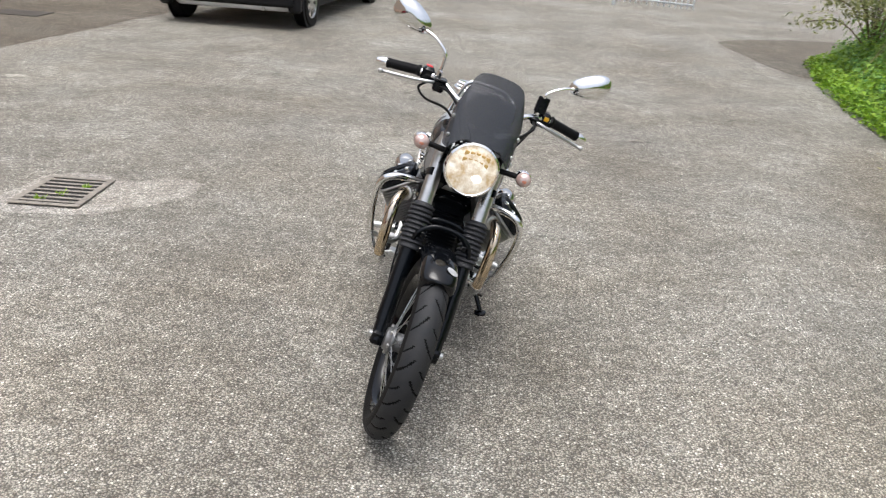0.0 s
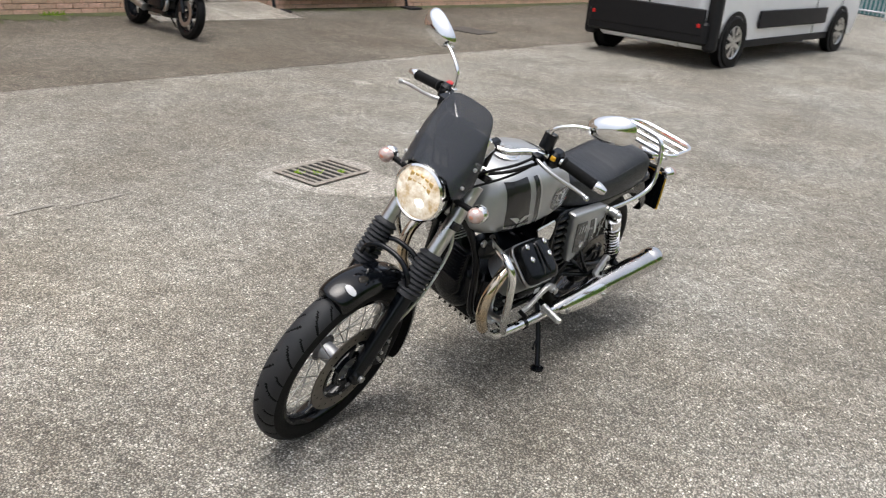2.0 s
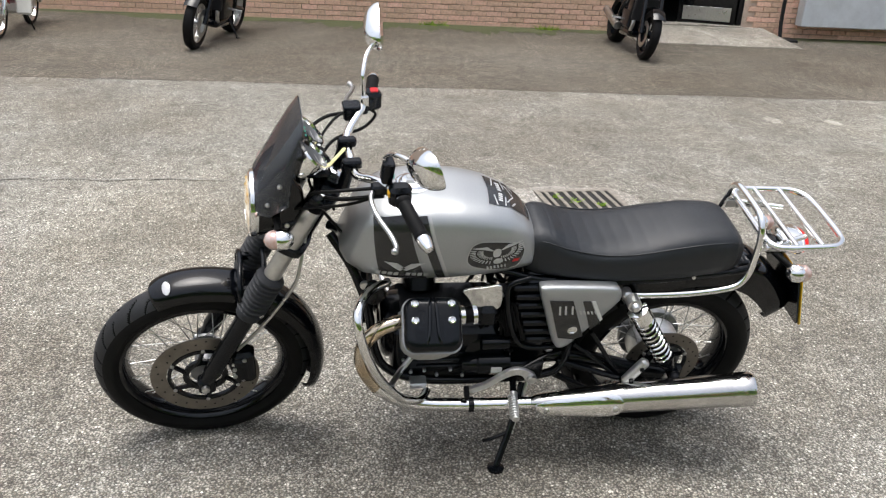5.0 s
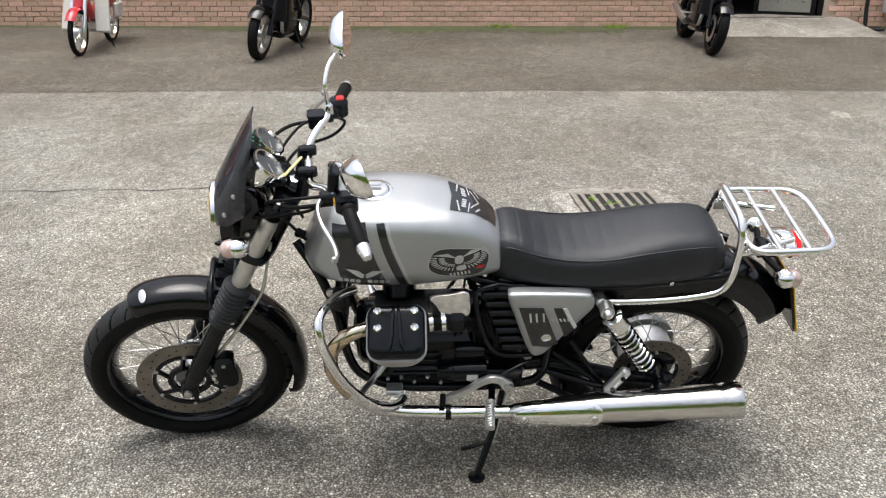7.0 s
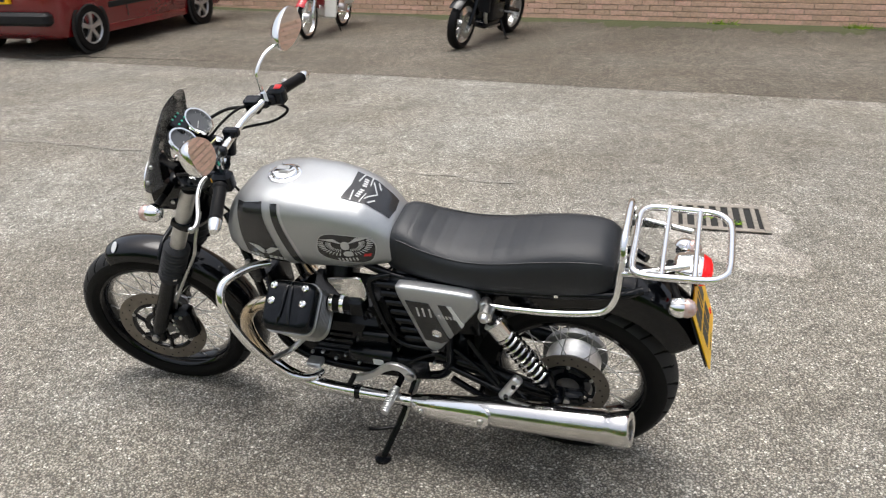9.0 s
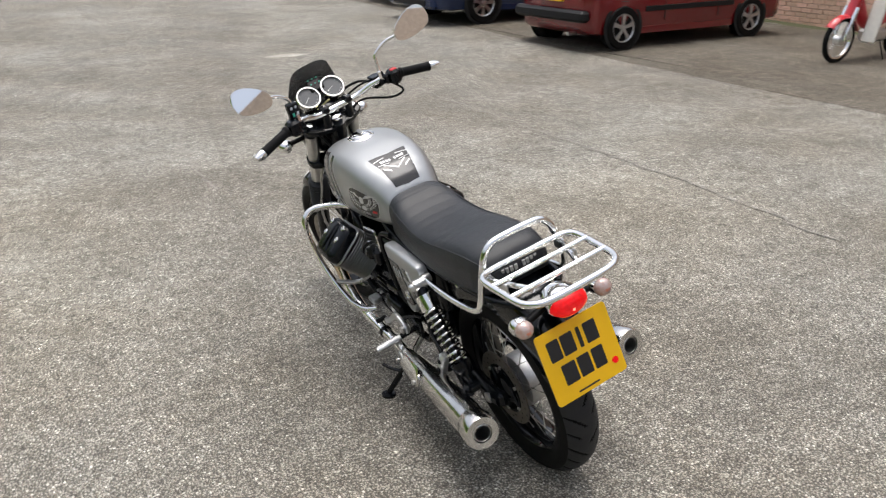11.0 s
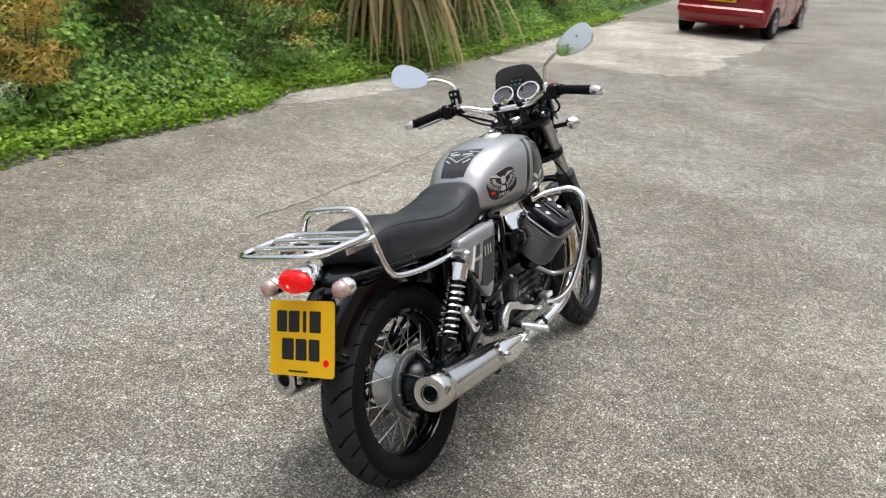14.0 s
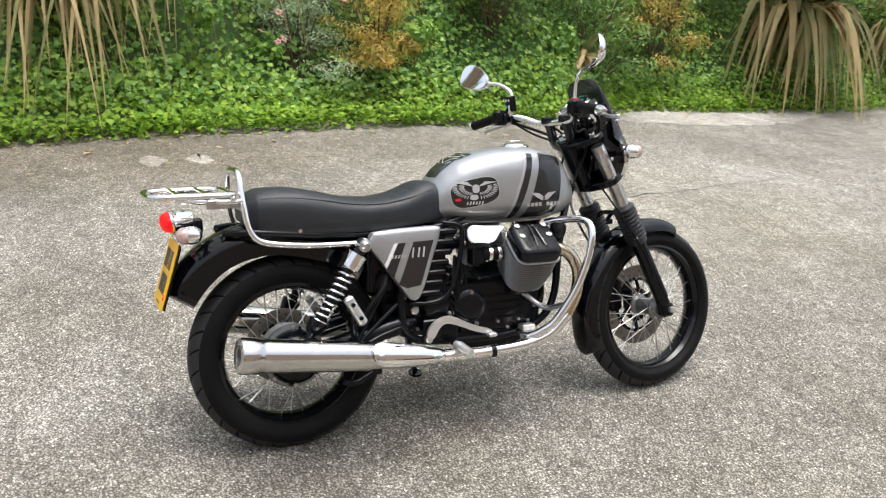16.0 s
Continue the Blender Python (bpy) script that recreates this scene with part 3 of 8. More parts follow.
# moss along the foot of the wall
bm = B()
rows = [[], []]
for i in range(700):
    a = L * i / 699
    w = 0.22 + 0.50 * max(0, noise.noise(V(a * 0.35, 3, 0))) + 0.22 * random.random() + (0.5 if 15.2 < a < 18.5 else 0) * random.random()
    rows[0].append(V(a, -0.02, gz(0, -12 + a) + 0.012))
    rows[1].append(V(a, w, gz(0, -12 + a) + 0.0095))
ringloft(bm, rows, False, False, closed=False)
ms = tagged(part("moss", bm, M_MOSS), "green moss along the foot of the wall", "moss", kind="stuff")
ms.matrix_world = WM
for a in (along(4.7), along(6.4)):
    tu = thing("weed_tuft", WM @ Matrix.Translation((a, 0.1, 0.0)), "small green weed growing at the wall", "weed", "weeds at the wall")
    bm = B()
    for i in range(40):
        b0 = V(random.gauss(0, 0.1), random.gauss(0.03, 0.03), 0)
        tip = b0 + V(random.gauss(0, 0.05), random.gauss(0.02, 0.03), random.uniform(0.03, 0.09))
        w = V(0.012, 0.004, 0)
        bm.faces.new([bm.verts.new(p) for p in (b0 - w, b0 + w, tip)])
    part("leaves", bm, M_IVYB, tu)

# ---- the motorcycle: x ahead, y to its left, z up from the rear wheel's contact ----
BIKE_M = Matrix.Translation((0.0807, 3.973, 0.0)) @ pose(0, 0, 0, 0, 0, -91.38) @ pose(0, 0, 0, -14.8, 0, 0) @ Matrix.Translation((0, 0.014, 0))
bike = thing("motorcycle", BIKE_M, "grey and black retro motorcycle with chrome rack on its stand", "motorcycle")
RAKE, STEER = 27.5, 7.2
AX_D = V(-math.sin(radians(RAKE)), 0, math.cos(radians(RAKE)))
AX_P = V(1.034, 0, 1.0)
ST = Matrix.Translation(AX_P) @ Matrix.Rotation(radians(STEER), 4, AX_D) @ Matrix.Translation(-AX_P)
REAR, FRONT = V(0, 0, 0.312), V(1.44, 0, 0.313)


def bp(name, bm, mat, parent=None, label="", steer=False, sharp=38.0):
    if steer:
        xf(bm, ST)
    return part(name, bm, mat, parent or bike, label, sharp)


def both(name, fn, mat, label="", steer=False, parent=None):
    """The same part on the left (s=1) and on the right (s=-1)."""
    return [bp(name, fn(s), mat, parent, label, steer) for s in (1, -1)]


def tyre_mesh(c, R, w, rim, segs=560, groove=0.0025, n_cut=15):
    """Round tyre with sweeping cut grooves on both shoulders of the tread."""
    bm = B()
    prof = []
    sh = R - 0.055
    for i in range(37):
        y = w / 2 * math.sin((-1 + i / 18) * math.pi / 2)
        prof.append((y, R - (R - sh) * (1 - math.sqrt(max(0, 1 - (abs(y) / (w / 2)) ** 2)))))
    prof = [(-w / 2 * 0.62, rim), (-w / 2 * 0.9, rim + 0.018)] + prof + [(w / 2 * 0.9, rim + 0.018), (w / 2 * 0.62, rim)]
    per = segs / n_cut

    def cut(k, y):
        q = abs(y) / (w / 2)
        if not 0.06 < q < 0.86:
            return False
        ph = (k + (per / 2 if y > 0 else 0) + per * (0.6 * q - 0.12 * q * q)) % per
        return ph < 2.3 or (0.40 < q < 0.82 and abs(ph - per * 0.5) < 1.0)

    rings, low = [], set()
    for k in range(segs):
        t = 2 * math.pi * k / segs
        ring = []
        for i, (y, r) in enumerate(prof):
            if 2 <= i < len(prof) - 2 and cut(k, y):
                r -= groove
                low.add((k, i))
            ring.append(bm.verts.new((c[0] + r * math.cos(t), c[1] + y, c[2] + r * math.sin(t))))
        rings.append(ring)
    for k in range(segs):
        k2 = (k + 1) % segs
        for i in range(len(prof) - 1):
            f = bm.faces.new((rings[k][i], rings[k][i + 1], rings[k2][i + 1], rings[k2][i]))
            f.smooth = True
            n_low = sum(v in low for v in ((k, i), (k, i + 1), (k2, i), (k2, i + 1)))
            on = abs(prof[i][0] + prof[i + 1][0]) < w * 0.86 and 2 <= i < len(prof) - 3
            f.material_index = 2 if n_low >= 2 else 1 if on else 0
    return bm


def wire_wheel(name, c, R, w, rim, steer, label, hub_w=0.1, hub_r=0.035):
    bm = B()
    ri = rim - 0.004
    lathe(bm, [(-w * 0.36, ri + 0.012), (-w * 0.38, ri + 0.002), (-w * 0.3, ri - 0.006), (-w * 0.16, ri - 0.012), (0, ri - 0.017), (w * 0.16, ri - 0.012), (w * 0.3, ri - 0.006), (w * 0.38, ri + 0.002), (w * 0.36, ri + 0.012), (-w * 0.36, ri + 0.012)], c, (0, 1, 0), 72, False)
    wheel = bp(name, bm, M_BLACK, None, label, steer)
    ty = bp("tyre", tyre_mesh(c, R, w, rim), M_TYRE, wheel, "worn black rubber tyre with curved tread grooves", steer, 60)
    ty.data.materials.append(M_TREAD)
    ty.data.materials.append(M_GROOVE)
    hub = B()
    lathe(hub, [(-hub_w / 2, hub_r * 0.6), (-hub_w / 2, hub_r * 1.35), (-hub_w / 2 + 0.008, hub_r * 1.35), (-hub_w / 2 + 0.016, hub_r), (hub_w / 2 - 0.016, hub_r), (hub_w / 2 - 0.008, hub_r * 1.35), (hub_w / 2, hub_r * 1.35), (hub_w / 2, hub_r * 0.6)], c, (0, 1, 0), 30)
    bp("hub", hub, M_BEVEL, wheel, "", steer)
    for i in range(36):
        side = 1 if i % 2 else -1
        a = 2 * math.pi * i / 36
        da = radians(34) * (1 if (i // 2) % 2 else -1)
        s0 = V(c[0] + hub_r * 1.25 * math.cos(a + da), c[1] + side * (hub_w / 2 - 0.004), c[2] + hub_r * 1.25 * math.sin(a + da))
        s1 = V(c[0] + (ri - 0.012) * math.cos(a), c[1] + side * 0.01, c[2] + (ri - 0.012) * math.sin(a))
        d = (s1 - s0).normalized()
        sp = tube(B(), [s0, s1], 0.0016, 6)
        tube(sp, [s1 - d * 0.014, s1], 0.0027, 6)
        bp("spoke", sp, M_STEEL, wheel, "", steer)
    return wheel


def brake_disc(c, R, r_in, y, parent, steer, carrier_r):
    bm = B()
    lathe(bm, [(y, r_in), (y, R), (y + 0.005, R), (y + 0.005, r_in), (y, r_in)], c, (0, 1, 0), 64, False)
    # drilled holes are near-black dots on both faces, their shade painted
    d = bp("brake_disc", bm, M_DISC, parent, "brown-tinted worn steel brake disc", steer)
    holes = B()
    for i in range(30):
        a = 2 * math.pi * i / 30
        rr = r_in + (R - r_in) * (0.28 + 0.24 * (i % 3))
        for yy in (y - 0.0006, y + 0.0052):
            lathe(holes, [(0, 0.0034), (0.0005, 0.003)], V(c[0] + rr * math.cos(a), yy, c[2] + rr * math.sin(a)), (0, 1, 0), 8)
    bp("drilled_hole_dots", holes, M_PIT, d, "", steer)["kind"] = "stuff"
    bm = B()
    lathe(bm, [(y - 0.003, carrier_r * 0.45), (y - 0.003, carrier_r * 0.62), (y + 0.006, carrier_r * 0.62), (y + 0.006, carrier_r * 0.45), (y - 0.003, carrier_r * 0.45)], c, (0, 1, 0), 40, False)
    lathe(bm, [(y - 0.002, carrier_r * 0.93), (y - 0.002, carrier_r * 1.04), (y + 0.007, carrier_r * 1.04), (y + 0.007, carrier_r * 0.93), (y - 0.002, carrier_r * 0.93)], c, (0, 1, 0), 48, False)
    for i in range(6):
        a = 2 * math.pi * i / 6 + 0.3
        tube(bm, [V(c[0] + carrier_r * 0.55 * math.cos(a), y + 0.002, c[2] + carrier_r * 0.55 * math.sin(a)), V(c[0] + carrier_r * math.cos(a + 0.25), y + 0.002, c[2] + carrier_r * math.sin(a + 0.25))], 0.007, 8)
    bp("disc_carrier", bm, M_SATIN, d, "", steer)
    for i in range(6):
        a = 2 * math.pi * i / 6 + 0.55
        bp("rivet", lathe(B(), [(-0.004, 0.006), (0.010, 0.006), (0.011, 0.004)], V(c[0] + carrier_r * 1.0 * math.cos(a), c[1] + y, c[2] + carrier_r * 1.0 * math.sin(a)), (0, 1, 0), 10), M_STEEL, d, "", steer)
    return d


fw = wire_wheel("front_wheel", FRONT, 0.3175, 0.102, 0.238, True, "black spoked wheel rim", 0.11, 0.032)
brake_disc(FRONT, 0.158, 0.112, 0.062, fw, True, 0.106)
rw = wire_wheel("rear_wheel", REAR, 0.318, 0.132, 0.224, False, "black spoked wheel rim", 0.12, 0.05)
brake_disc(REAR, 0.125, 0.085, 0.07, rw, False, 0.08)

# front fork, yokes and steering stem
def fk(z, s, dx=0.0):
    return V(1.44 + (0.315 - z) * math.tan(radians(RAKE)) + dx, s * 0.097, z)


FD = (fk(0, 1) - fk(1, 1)).normalized()
for s in (1, -1):
    leg = bp("fork_leg", tube(tube(B(), [fk(0.60, s), fk(0.36, s)], 0.027, 20), [fk(0.37, s), fk(0.335, s), fk(0.30, s)], 0.023, 18), M_SATIN, None, "black fork slider", True)
    bp("stanchion", tube(B(), [fk(0.945, s), fk(0.70, s)], 0.0245, 20), M_STEEL, leg, "silver upper fork tube", True)
    prof = [(0, 0.026), (0.004, 0.031)]
    for i in range(9):
        prof += [(0.011 + i * 0.0155, 0.0405), (0.016 + i * 0.0155, 0.0415), (0.021 + i * 0.0155, 0.033)]
    prof += [(0.152, 0.036), (0.160, 0.036), (0.162, 0.028)]
    bp("fork_boot", lathe(B(), prof, fk(0.727, s), FD, 26), M_BOOT, leg, "ribbed black rubber boot", True)
    bp("axle_clamp", rbox(B(), (1.437, s * 0.097, 0.312), (0.05, 0.044, 0.052), 0.012), M_SATIN, leg, "", True)
    bp("axle_nut", lathe(B(), [(0, 0.012), (0.014, 0.012), (0.016, 0.009)], (1.44, s * 0.115, 0.315), (0, s, 0), 12), M_STEEL, leg, "", True)
bp("hub_flange", lathe(B(), [(0, 0.028), (0.0, 0.050), (0.008, 0.050), (0.014, 0.042), (0.026, 0.034), (0.030, 0.018)], (1.44, -0.048, 0.315), (0, -1, 0), 30), M_BEVEL, fw, "grey cast hub flange", True)
for i in range(6):
    a = i * math.pi / 3
    bp("hub_rib", rbox(B(), (1.44 + 0.043 * math.cos(a), -0.060, 0.315 + 0.043 * math.sin(a)), (0.014, 0.010, 0.014), 0.004), M_STEEL, fw, "", True)
bp("front_axle", tube(B(), [(1.44, -0.1, 0.315), (1.44, 0.1, 0.315)], 0.009, 12), M_STEEL, fw, "", True)
for z, hgt in ((0.955, 0.022), (0.80, 0.026)):
    bm = B()
    mm = Matrix.Translation(fk(z, 0, -0.022)) @ pose(0, 0, 0, 0, -RAKE, 0)
    slab(bm, smooth2([(0.035, -0.09), (0.048, -0.118), (-0.008, -0.122), (-0.045, -0.05), (-0.05, 0), (-0.045, 0.05), (-0.008, 0.122), (0.048, 0.118), (0.035, 0.09), (0.02, 0)], 3), hgt, mm, 0.004)
    yk = bp("fork_yoke", bm, M_SATIN, None, "", True)
    for s in (1, -1):
        bp("clamp_bolt", lathe(B(), [(0, 0.013), (0.012, 0.013), (0.014, 0.009)], fk(z + 0.025, s, -0.004), -FD, 14), M_CHROME, yk, "", True)
bp("stem_nut", lathe(B(), [(0, 0.022), (0.016, 0.022), (0.02, 0.016)], AX_P + AX_D * -0.028, AX_D, 6), M_CHROME, None, "", True)
bp("steering_head", tube(B(), [AX_P - AX_D * 0.03, AX_P - AX_D * 0.23], 0.034, 18), M_SATIN)

# front brake caliper and lines
cal = bp("brake_caliper", rbox(rbox(B(), (1.325, 0.078, 0.362), (0.066, 0.056, 0.125), 0.018, m=None), (1.335, 0.094, 0.362), (0.05, 0.036, 0.095), 0.016), M_SATIN, None, "black brake caliper", True)
for z in (0.35, 0.39):
    bp("caliper_pin", lathe(B(), [(0, 0.009), (0.008, 0.009), (0.01, 0.006)], (1.35, 0.1, z), (0, 1, 0), 12), M_STEEL, cal, "", True)
bp("caliper_mount", tube(B(), [(1.345, 0.095, 0.33), (1.37, 0.097, 0.44)], 0.012, 10), M_SATIN, cal, "", True)
bp("brake_hose", tube(B(), [(1.34, 0.085, 0.43), (1.30, 0.11, 0.50), (1.235, 0.125, 0.60), (1.17, 0.118, 0.70), (1.15, 0.105, 0.76), (1.13, 0.06, 0.83)], 0.0052, 8, 6), M_STEEL, None, "grey braided brake hose", True)
bp("speed_sensor_wire", tube(B(), [(1.40, -0.09, 0.34), (1.33, -0.125, 0.5), (1.2, -0.128, 0.68), (1.13, -0.09, 0.80)], 0.0035, 8, 6), M_RUB, None, "", True)

for z, x in ((0.405, 1.322), (0.322, 1.330), (0.375, 1.352), (0.345, 1.352)):
    bp("caliper_bolt", lathe(B(), [(0, 0.0065), (0.005, 0.0065), (0.007, 0.004)], (x, 0.1105 if x > 1.34 else 0.105, z), (0, 1, 0), 10), M_STEEL, cal, "", True)

# front mudguard with its stays
def guard(c, prof, hw, depth, sq, mat, name, steer, label, lip=0.004):
    def across(i):
        a = i * math.pi / 16
        return math.copysign(abs(math.sin(a)) ** sq, a), 1 - max(0.0, math.cos(a)) ** sq

    bm = B()
    rings = []
    pr = spline([(a, r, w) for a, r, w in prof], 5)
    for p in pr:
        a, R, k = radians(p.x), p.y, p.z
        ring = []
        for sgn, lst in ((0, range(-8, 9)), (1, range(8, -9, -1))):
            for i in lst:
                q, fall = across(i)
                y = hw * k * q * (0.96 if sgn else 1.0)
                dr = depth * fall + (lip * (1 - fall) if sgn else 0)
                ring.append(V(c[0] + (R - dr) * math.cos(a), y, c[2] + (R - dr) * math.sin(a)))
        rings.append(ring)
    ringloft(bm, rings)
    body = bp(name, bm, mat, None, label, steer)
    bm = B()
    rows = [[V(c[0] + (p.y - dr) * math.cos(radians(p.x)), y, c[2] + (p.y - dr) * math.sin(radians(p.x))) for y, dr in ((hw * p.z * 0.95 * across(i)[0], depth * across(i)[1] + (lip + 0.001) * (1 - across(i)[1])) for i in range(-8, 9))] for p in pr]
    ringloft(bm, rows, False, False, closed=False)
    bp("liner", bm, M_RUB, body, "matt black underside", steer)
    return body


ff = guard(FRONT, [(68, 0.335, 0.5), (70, 0.340, 0.9), (79, 0.347, 1), (95, 0.350, 1), (125, 0.355, 1), (155, 0.36, 1), (180, 0.362, 1), (200, 0.364, 0.96), (204, 0.36, 0.5)], 0.062, 0.048, 0.85, M_BLACK, "front_mudguard", True, "gloss black curved front mudguard")
bm = B()
for x in (1.30, 1.235):
    tube(bm, [(x + 0.01, 0.1, 0.60), (x + 0.015, 0.09, 0.655), (x + 0.012, 0.05, 0.69), (x + 0.01, 0, 0.697), (x + 0.012, -0.05, 0.69), (x + 0.015, -0.09, 0.655), (x + 0.01, -0.1, 0.60)], 0.0085, 10, 4)
bp("fork_brace", bm, M_SATIN, ff, "", True)
bm = B()
xf(lathe(bm, [(0, 0.019), (0.0015, 0.019), (0.002, 0.017)], (0, 0, 0), (0, 0, 1), 24), Matrix.Translation((1.512, 0.032, 0.649)) @ pose(0, 0, 0, -24, 22, 0) @ Matrix.Diagonal((0.62, 1.1, 1, 1)))
bp("badge", bm, M_DECALG, ff, "oval silver badge", True)
for s in (1, -1):
    bp("mudguard_bolt", lathe(B(), [(0, 0.008), (0.006, 0.008), (0.008, 0.005)], (1.265, s * 0.122, 0.602), (0, s, 0), 10), M_STEEL, ff, "", True)
    bp("reflector_bracket", rbox(B(), (1.30, s * 0.072, 0.655), (0.05, 0.016, 0.02), 0.004), M_SATIN, ff, "", True)

# headlamp, flyscreen, indicators, clocks
HC = V(1.264, 0, 0.902)
HD = V(0.985, 0, 0.06).normalized()
hl = bp("headlamp", lathe(B(), [(-0.135, 0.02), (-0.13, 0.045), (-0.105, 0.07), (-0.06, 0.084), (-0.012, 0.088), (-0.012, 0.02)], HC, HD, 40), M_BLACK, None, "round lit headlamp in a black bowl", True)
bp("headlamp_rim", lathe(B(), [(-0.014, 0.088), (-0.004, 0.092), (0.006, 0.09), (0.01, 0.084), (0.006, 0.08), (-0.014, 0.08), (-0.014, 0.088)], HC, HD, 44, False), M_CHROME, hl, "chrome headlamp rim", True)
bp("headlamp_glass", lathe(B(), [(-0.01, 0.081), (0.004, 0.081), (0.012, 0.068), (0.017, 0.045), (0.019, 0.02), (0.0195, 0.001)], HC, HD, 40), M_HEAD, hl, "lit warm-white fluted lamp glass", True)
bm = lathe(B(), [(0, 0.5), (0.002, 0.42), (0.003, 0.1)], (0, 0, 0), (1, 0, 0), 18)
xf(bm, Matrix.Translation(HC + HD * 0.0172 + V(0, 0.012, -0.020)) @ Matrix.Diagonal((1, 0.062, 0.040, 1)))
bp("bulb_glow", bm, M_HEADB, hl, "", True)
for i in range(10):
    bp("lens_flute", rbox(B(), (0, 0, 0), (0.004, 0.014, 0.020), 0.002, 0.001, Matrix.Translation(HC + HD * 0.0095 + V(0.0, -0.036 + 0.018 * (i % 5), (0.052 if i < 5 else 0.030) - 0.002 * abs(i % 5 - 2)) + HD * (0 if i < 5 else 0.004))), M_GOLD, hl, "", True)


def screen_pt(q, u, inner=0.0):
    """A point of the flyscreen: q across from -1 to 1, u from its foot up."""
    hw = (0.121 - inner) * (1 - 0.05 * u) * (1 - max(0, u - 0.5) ** 2 * 0.75)
    low = 0.986 - 0.046 * min(1.0, max(0.0, abs(q) - 0.35) / 0.3) + 0.03 * max(0, abs(q) - 0.86) / 0.14
    top = 1.190 - 0.060 * abs(q) ** 4 - 0.020 * q * q
    z = low + (top - low) * u
    wrap = 0.060 * (1 - u) + 0.030
    return V(1.306 - inner - 0.66 * max(0.0, z - 0.90) ** 1.08 - wrap * abs(q) ** 2.3, hw * math.sin(q * math.pi / 2) ** 1.0 * (1.0 - 0.0 * u), z)


bm = B()
rows = []
for i in range(17):
    row = [screen_pt(j / 14, i / 16) for j in range(-14, 15)]
    rows.append(row + [screen_pt(j / 14, i / 16, 0.0035) for j in range(14, -15, -1)])
ringloft(bm, rows)
fs = bp("flyscreen", bm, M_SCREEN, None, "small smoked flyscreen", True)
for s in (1, -1):
    bm = B()
    slab(bm, smooth2([(1.215, 0.985), (1.20, 1.03), (1.16, 1.03), (1.14, 0.98), (1.155, 0.91), (1.185, 0.865), (1.205, 0.87), (1.215, 0.92)], 4), 0.006, Matrix.Translation((0, s * 0.094, 0)) @ pose(0, 0, 0, 90, 0, 0), 0.002)
    bp("side_panel", bm, M_BLACK, fs, "gloss black side panel", True)
    for q, u in ((0.80, 0.43), (0.74, 0.16)):
        bp("screen_bolt", lathe(B(), [(-0.002, 0.006), (0.004, 0.006), (0.006, 0.0035)], screen_pt(s * q, u), (0.45, s, 0.1), 12), M_STEEL, fs, "", True)
    bp("bracket_bolt", lathe(B(), [(0, 0.007), (0.005, 0.007), (0.007, 0.004)], (1.18, s * 0.096, 0.896), (0, s, 0), 12), M_STEEL, fs, "", True)
    ind = bp("front_indicator", tube(B(), [(1.205, s * 0.085, 0.915), (1.205, s * 0.155, 0.918)], 0.0095, 12), M_RUB, None, "chrome and clear indicator on a black stalk", True)
    bp("indicator_body", xf(ball(B(), (0, 0, 0), 0.031, (1.0, 0.95, 0.85)), Matrix.Translation((1.198, s * 0.18, 0.919))), M_CHROME, ind, "chrome indicator shell", True)
    bp("indicator_lens", xf(ball(B(), (0, 0, 0), 0.028, (0.9, 0.95, 0.88)), Matrix.Translation((1.218, s * 0.18, 0.919))), M_CLEAR, ind, "clear lens over an amber bulb", True)
    bp("indicator_bulb", ball(B(), (1.2372, s * 0.18, 0.919), 0.010, (0.6, 1, 1)), M_AMBER, ind, "amber bulb", True)
    bp("lamp_bracket", tube(B(), [fk(0.90, s), (1.19, s * 0.088, 0.893)], 0.010, 10), M_SATIN, hl, "", True)
    GN = V(-0.72, 0, 0.69).normalized()
    gc = V(1.105, s * 0.054, 1.078)
    g = bp("instrument", lathe(B(), [(-0.062, 0.018), (-0.058, 0.032), (-0.03, 0.044), (-0.004, 0.046), (-0.004, 0.02)], gc, GN, 32), M_CHROME, None, "round dial in a chrome pod", True)
    bp("dial_rim", lathe(B(), [(-0.006, 0.046), (0.004, 0.0485), (0.009, 0.046), (0.009, 0.041), (0.0, 0.039), (-0.006, 0.046)], gc, GN, 36, False), M_CHROME, g, "chrome bezel", True)
    bp("dial_face", lathe(B(), [(-0.002, 0.041), (0.0015, 0.041), (0.002, 0.001)], gc, GN, 32), M_GFACE, g, "pale dial face", True)
    fm = basis(gc + GN * 0.003, (0, -1, 0), V(0, -1, 0).cross(GN) * -1)
    tk = B()
    for i in range(11):
        a = radians(-220 + 26 * i)
        rbox(tk, (0, 0, 0), (0.006, 0.0014, 0.0008), 0.0005, 0.0001, fm @ Matrix.Rotation(a, 4, "Z") @ Matrix.Translation((0.034, 0, 0)))
    bp("dial_marks", tk, M_DECALG, g, "", True)
    bp("needle", rbox(B(), (0, 0, 0), (0.03, 0.002, 0.001), 0.0009, 0.0002, fm @ Matrix.Rotation(radians(215 if s > 0 else 200), 4, "Z") @ Matrix.Translation((0.013, 0, 0.001))), M_DECALG, g, "", True)
con = bp("warning_light_panel", rbox(B(), (0, 0, 0), (0.05, 0.06, 0.03), 0.008, m=Matrix.Translation((1.135, 0, 1.10)) @ pose(0, 0, 0, 0, -46, 0)), M_BLACK, None, "", True)
for i in range(6):
    bp("telltale", lathe(B(), [(0, 0.0032), (0.002, 0.0028)], V(1.128 + 0.016 * (i % 2) - 0.008, -0.018 + 0.018 * (i // 2), 1.116 + 0.014 * (i % 2)), GN, 10), M_GREENB, con, "", True)
